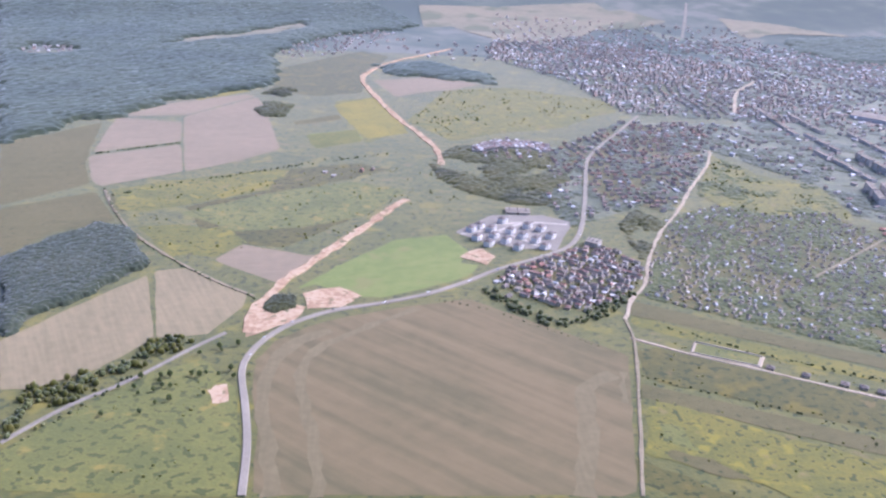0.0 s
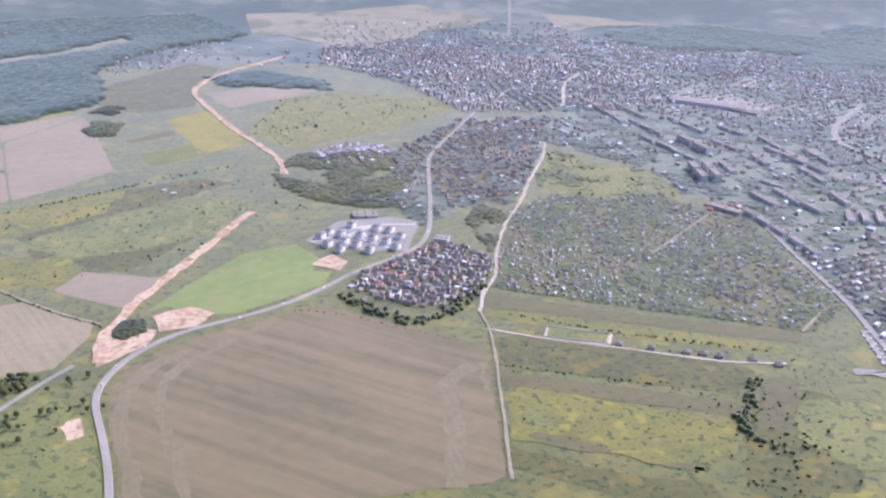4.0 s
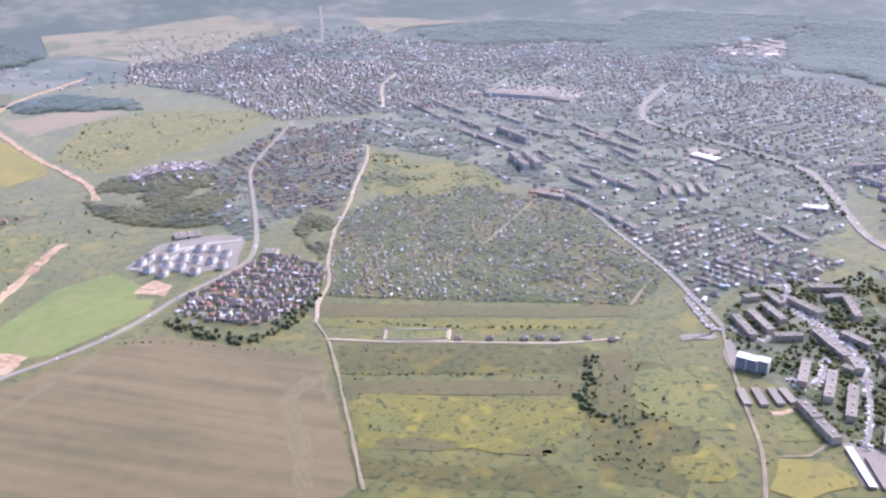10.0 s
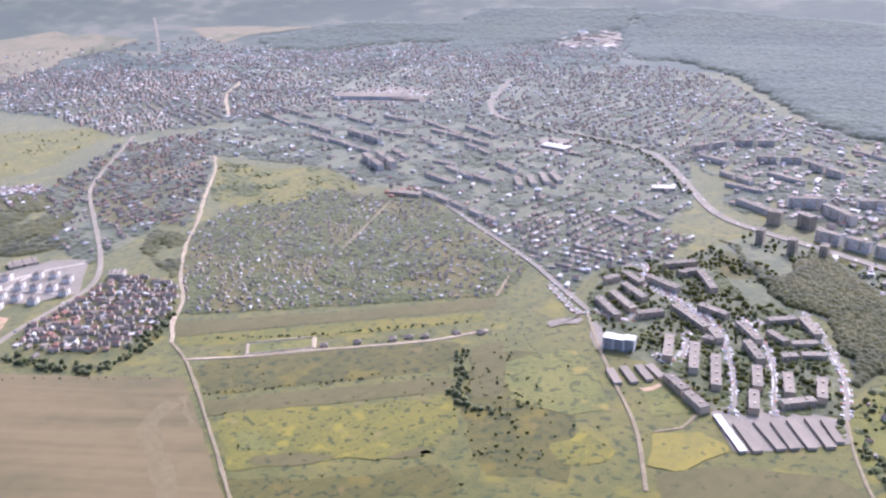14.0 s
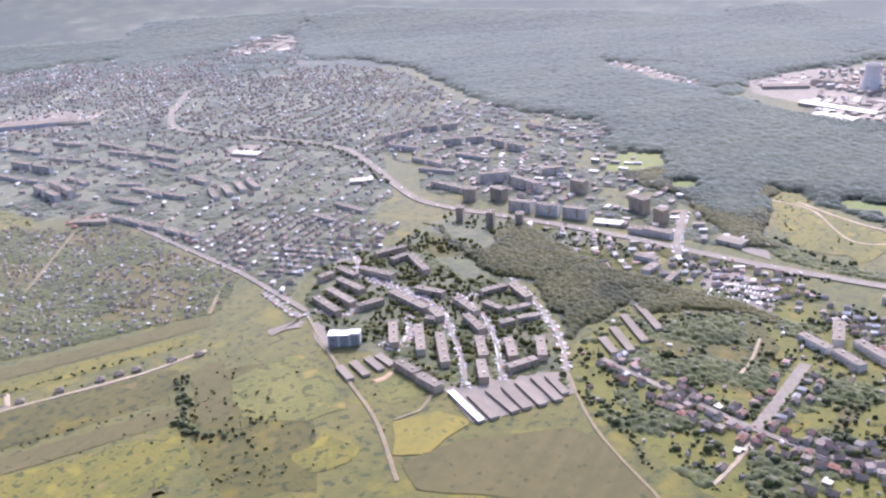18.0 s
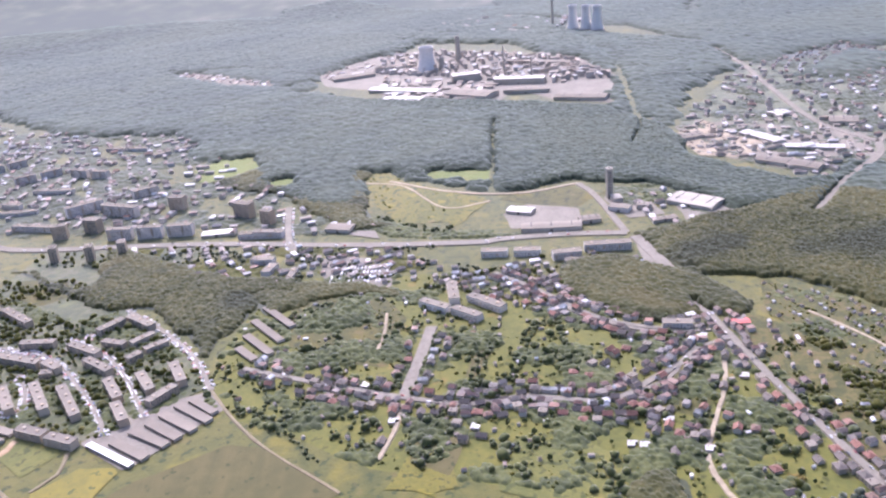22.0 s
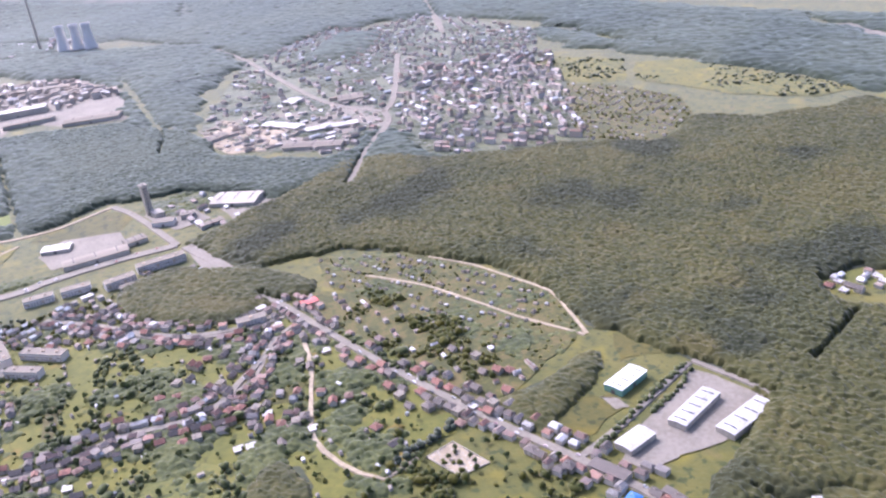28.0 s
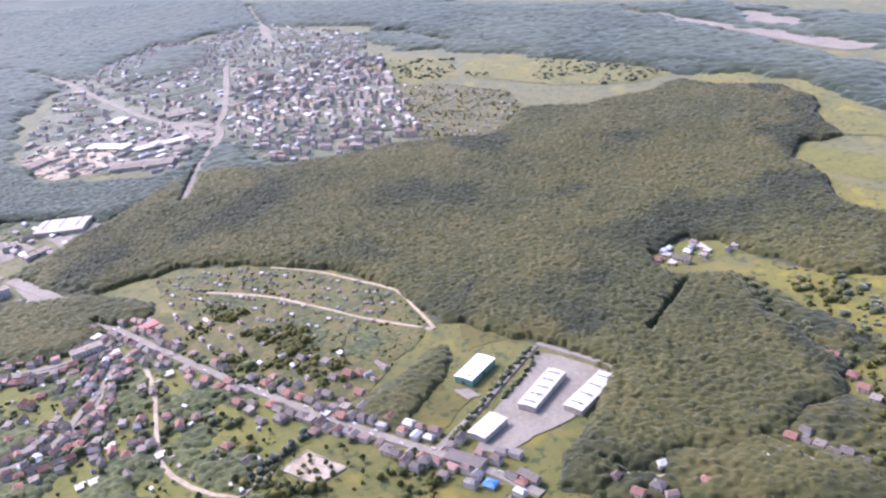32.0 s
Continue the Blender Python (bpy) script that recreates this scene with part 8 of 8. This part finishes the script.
# ---- single trees ----
def tree(height, label, seed, mat="leaf_tree"):
    """A tree with a tapered trunk, limbs and a crown of many leafy clumps."""
    height = 0.75 * height
    rng = np.random.default_rng(seed)
    top = tagged(new("tree"), label, "tree", "single trees of fields and gardens")
    bm = bmesh.new()
    bmesh.ops.create_cone(bm, cap_ends=True, segments=7, radius1=height * 0.03, radius2=height * 0.012, depth=height * 0.6, matrix=Matrix.Translation((0, 0, height * 0.3)))
    for k in range(4):
        a = 1.6 * k + rng.uniform(0, 0.8)
        m = Matrix.Translation((math.cos(a) * height * 0.1, math.sin(a) * height * 0.1, height * 0.5)) @ Matrix.Rotation(a, 4, "Z") @ Matrix.Rotation(0.7, 4, "Y")
        bmesh.ops.create_cone(bm, cap_ends=False, segments=5, radius1=height * 0.012, radius2=height * 0.004, depth=height * 0.3, matrix=m)
    me = bpy.data.meshes.new("trunk")
    bm.to_mesh(me)
    bm.free()
    me.materials.append(M["bark"])
    part("trunk", me, top)
    n = 26
    u = rng.uniform(-0.8, 1, n)
    a = rng.uniform(0, 6.28, n)
    rr = np.sqrt(1 - u ** 2 * 0.9) * height * 0.3 * rng.uniform(0.55, 1.0, n)
    cx, cy, cz = rr * np.cos(a), rr * np.sin(a), height * (0.62 + 0.3 * u)
    size = height * rng.uniform(0.1, 0.17, n)
    tv, tf = ICO[1]
    v = (tv[None] * (1 + rng.uniform(-0.3, 0.3, (n, len(tv))))[..., None]) * size[:, None, None] + np.stack([cx, cy, cz], 1)[:, None]
    f = tf[None] + (np.arange(n) * len(tv))[:, None, None]
    part("crown", mesh_from("crown", v.reshape(-1, 3), f.reshape(-1, 3), [M[mat]]), top)
    return top


def plant_trees(poly, count, heights, label, seed, mat="leaf_tree"):
    rng = np.random.default_rng(seed)
    x, y = scatter(poly, 7.0, rng, 0.5)
    k = clear_of(x, y, 3.0)
    x, y = x[k], y[k]
    pick = rng.permutation(len(x))[:count]
    models = []
    for i, j in enumerate(pick):
        at = pose(x[j], y[j], 0.2, 0, 0, float(rng.uniform(0, 360)))
        if i < len(heights):
            models.append(tree(heights[i], label, seed * 10 + i, mat))
            models[-1].matrix_basis = at
        else:
            copy_thing(models[i % len(heights)], at)


plant_trees([(690, 150), (840, 330), (950, 300), (900, 60), (760, -70), (650, 0)], 110, (9.0, 7.0, 11.0, 6.0), "leafy green garden tree in the village", 71)
plant_trees([(560, -190), (640, -140), (740, -90), (660, 40), (580, -80)], 40, (8.0, 10.0, 6.5), "leafy tree beside the village houses", 72)
plant_trees([(430, 700), (480, 870), (600, 900), (620, 760), (520, 660)], 40, (5.0, 7.0, 4.0), "lone bushy tree on rough meadow", 73)
plant_trees([(-420, 830), (-240, 1060), (-210, 960), (-260, 860)], 26, (10.0, 12.0, 8.0), "tall leafy tree beside the country lane", 74)
plant_trees([(700, 720), (820, 900), (960, 860), (980, 720), (830, 600)], 70, (8.0, 6.0, 10.0), "leafy tree between blocks of flats", 75)


# ---- cars and coaches ----
WHEEL = None


def car(paint, label, l=4.3, w=1.8, tall=1.45):
    global WHEEL
    top = tagged(new("car"), label, "car", "parked cars")
    x, y, h = l / 2, w / 2, tall
    prof = [(-x, 0.35), (-x, 0.85), (-x * 0.92, 0.95), (x * 0.5, 0.95), (x * 0.97, 0.75), (x, 0.35)]
    n = len(prof)
    v = [(a, s * y, b) for s in (-1, 1) for a, b in prof]
    f = [tuple(range(n)), tuple(range(2 * n - 1, n - 1, -1))] + [(i, n + i, n + (i + 1) % n, (i + 1) % n) for i in range(n)]
    part("body", poly_mesh("body", v, f, paint), top)
    cab = [(-x * 0.88, 0.95), (-x * 0.7, h), (x * 0.12, h), (x * 0.48, 0.95)]
    v = [(a, s * (y - 0.12 - (b > 1) * 0.12), b) for s in (-1, 1) for a, b in cab]
    part("cabin", poly_mesh("cabin", v, [(0, 1, 2, 3), (7, 6, 5, 4), (0, 4, 5, 1), (2, 6, 7, 3)], "glass"), top)
    part("roof", box_mesh("roof", [(-x * 0.29, 0, h, x * 0.84, (y - 0.24) * 2, 0.06)], "glass"), top).data.materials[0] = paint
    if WHEEL is None:
        bm = bmesh.new()
        bmesh.ops.create_cone(bm, cap_ends=True, segments=10, radius1=0.32, radius2=0.32, depth=0.22, matrix=Matrix.Rotation(radians(90), 4, "X"))
        WHEEL = bpy.data.meshes.new("wheel")
        bm.to_mesh(WHEEL)
        bm.free()
        WHEEL.materials.append(M["rubber"])
    for sx in (-0.62, 0.62):
        for sy in (-1, 1):
            part("wheel", WHEEL, top, (x * sx, sy * (y - 0.1), 0.32))
    return top


PAINTS = [M["paint_white"], M["paint_silver"], M["paint_dark"], M["paint_red"], M["paint_blue"]]
NAMES = ["white", "silver", "dark grey", "red", "blue"]
CAR_MODELS = {}


def park(x, y, z, a, k):
    if k in CAR_MODELS:
        copy_thing(CAR_MODELS[k], pose(x, y, z + 0.6, 0, 0, a))
    else:
        CAR_MODELS[k] = car(PAINTS[k], NAMES[k] + " car parked beside the road")
        CAR_MODELS[k].matrix_basis = pose(x, y, z + 0.6, 0, 0, a)


def park_along(pts, offset, gap, fill, z, seed, across=False):
    rng = random.Random(seed)
    line = smooth_line(pts, gap)
    for i in range(1, len(line) - 1):
        d = (line[i + 1] - line[i - 1]).normalized()
        s = Vector((-d.y, d.x, 0))
        for side in (-1, 1):
            if rng.random() < fill:
                p = line[i] + s * side * offset
                park(p.x, p.y, z, math.degrees(math.atan2(d.y, d.x)) + (90 if across else 0) + rng.uniform(-4, 4), rng.choice((0, 0, 0, 1, 1, 1, 2, 3, 4)))


park_along(PLAN_ESTATE_ROAD, 2.3, 6.5, 0.4, 0.72, 1)
park_along(PLAN_ESTATE_ROAD_B, 2.1, 6.0, 0.55, 0.77, 2)
park_along(PLAN_ESTATE_ROAD_C, 2.3, 7.5, 0.3, 0.82, 3)
park_along(PLAN_TOWN_ROAD, 2.4, 45, 0.4, 0.82, 4)
park_along(PLAN_MAIN_ROAD, 2.0, 160, 0.35, 0.92, 5)
park_along(PLAN_VILLAGE_STREET, 2.2, 60, 0.4, 0.82, 6)
park_along(PLAN_EAST_STREET, 2.2, 50, 0.4, 0.87, 7)
park_along(PLAN_HIGHWAY, 4.0, 60, 0.4, 1.02, 8)


def cars_joined(label, lines, seed):
    """Countless small parked cars along streets, each a body with a cabin, joined."""
    rng = random.Random(seed)
    v, q = [], []
    for pts, offset, gap, fill, z, across in lines:
        line = smooth_line(pts, gap)
        for i in range(1, len(line) - 1):
            d = (line[i + 1] - line[i - 1]).normalized()
            s = Vector((-d.y, d.x, 0))
            for side in (-1, 1):
                if rng.random() > fill:
                    continue
                p = line[i] + s * side * (offset + rng.uniform(-0.3, 0.3))
                f, r = (s, d) if across else (d, s)
                k = len(v)
                for x, y, h in ((2.1, 0.85, 0.3), (2.15, 0.87, 0.8), (1.0, 0.8, 0.92), (0.5, 0.65, 1.45)):
                    back = -x if h < 0.9 else -1.9 if h < 1 else -1.4
                    for a, b in ((x, y), (back, y), (back, -y), (x, -y)):
                        w = p + f * a + r * b
                        v.append((w.x, w.y, z + h + (0.6 if z > 0.5 else 0.3)))
                for lay in range(3):
                    for e in range(4):
                        q.append((k + 4 * lay + e, k + 4 * lay + (e + 1) % 4, k + 4 * lay + 4 + (e + 1) % 4, k + 4 * lay + 4 + e))
                q.append((k + 12, k + 13, k + 14, k + 15))
    return tagged(new("parked_cars", mesh_from("parked_cars", v, q, [M["car_paint"]])), label, "cars", kind="stuff")


cars_joined("many small parked cars along the estate streets", (
    (PLAN_ESTATE_ROAD, 4.6, 4.2, 0.4, 0.3, True), (PLAN_ESTATE_ROAD_B, 4.4, 4.2, 0.45, 0.3, True), (PLAN_ESTATE_ROAD_C, 4.6, 4.2, 0.4, 0.3, True),
    (PLAN_EST_STREET_A, 4.4, 3.2, 0.6, 0.4, True), (PLAN_EST_STREET_B, 4.4, 3.2, 0.7, 0.4, True), (PLAN_EST_STREET_C, 4.4, 4.0, 0.5, 0.4, True), (PLAN_EST_STREET_D, 4.4, 3.2, 0.7, 0.4, True)), 31)
cars_joined("cars on streets and forecourts of the town", (
    (PLAN_HIGHWAY, 3.6, 24.0, 0.3, 1.02, False), (PLAN_VILLAGE_STREET, 3.0, 26.0, 0.3, 0.8, False), (PLAN_EAST_STREET, 3.2, 24.0, 0.3, 0.85, False), (PLAN_UPPER_STREET, 2.8, 28.0, 0.3, 0.75, False),
    (PLAN_SLIP_ROAD, 7.5, 4.0, 0.6, 0.3, True), (PLAN_CROSSROAD_E, 6.0, 20.0, 0.4, 0.9, False), (PLAN_TOWN_ROAD, 5.5, 12.0, 0.3, 0.4, True)), 32)


def coach(label, paint):
    top = tagged(new("coach"), label, "coach", "coaches in the depot")
    part("body", box_mesh("body", [(0, 0, 1.35, 8.8, 2.1, 2.0), (0, 0, 2.42, 8.0, 1.8, 0.18)], paint), top)
    part("window_band", box_mesh("window_band", [(0, 0, 1.8, 8.4, 2.16, 0.7)], "glass"), top)
    for sx in (-2.8, 2.6):
        for sy in (-1, 1):
            part("wheel", WHEEL, top, (sx, sy * 0.95, 0.36))
    return top


DEPOT = Matrix.Translation((1120, 492, 0.5)) @ Matrix.Rotation(radians(8), 4, "Z")
FLEET = [coach("white coach parked in a pale depot yard", "white_sheet"), coach("silver-grey coach parked in a pale depot yard", "paint_silver"), coach("cream coach parked in a pale depot yard", "pale_concrete")]
drop = random.Random(12)
for k, (r, c) in enumerate((r, c) for r in range(4) for c in range(15)):
    if k >= 3 and drop.random() < 0.35:
        continue
    at = DEPOT @ pose(r * 15.0 - 24, (c - 7) * 5.2 + drop.uniform(-0.8, 0.8), 0, 0, 0, drop.uniform(-4, 4))
    if k < 3:
        FLEET[k].matrix_basis = at
    else:
        copy_thing(FLEET[drop.choice((0, 0, 1, 2))], at)

# ---- graveyard, walled plot ----
GRAVE = PLAN_CEMETERY
rng = np.random.default_rng(5)
gx, gy = scatter(GRAVE, 4.4, rng, 0.15)
v, q = [], []
ca, sa = math.cos(radians(-60)), math.sin(radians(-60))
for x, y in zip(gx, gy):
    hgt, a = rng.uniform(0.3, 0.9), len(v)
    for k in (0, hgt):
        for i, j in ((-1, -0.5), (1, -0.5), (1, 0.5), (-1, 0.5)):
            v.append((x + i * ca - j * sa, y + i * sa + j * ca, 0.5 + k))
    q += [(a + 4, a + 5, a + 6, a + 7), (a, a + 1, a + 5, a + 4), (a + 1, a + 2, a + 6, a + 5), (a + 2, a + 3, a + 7, a + 6), (a + 3, a, a + 4, a + 7)]
tagged(new("gravestones", mesh_from("gravestones", v, q, [M["gravestone"]])), "dense rows of grey and dark gravestones", "graves", kind="stuff")


def low_wall(label, pts, height, z):
    v, q = [], []
    for i, p in enumerate(pts):
        a, b = Vector((*p, 0)), Vector((*pts[(i + 1) % len(pts)], 0))
        s = Vector((-(b - a).y, (b - a).x, 0)).normalized() * 0.2
        k = len(v)
        for zz in (z, z + height):
            v += [(*(a - s)[:2], zz), (*(b - s)[:2], zz), (*(b + s)[:2], zz), (*(a + s)[:2], zz)]
        q += [(k + 4, k + 5, k + 6, k + 7), (k, k + 1, k + 5, k + 4), (k + 1, k + 2, k + 6, k + 5), (k + 2, k + 3, k + 7, k + 6), (k + 3, k, k + 4, k + 7)]
    return tagged(new("low_wall", mesh_from("low_wall", v, q, [M["concrete"]])), label, "wall", kind="structure")


low_wall("pale low wall round the graveyard", GRAVE, 1.0, 0.4)
low_wall("pale wall round an empty building plot", PLAN_ENCLOSURE, 2.0, 0.3)
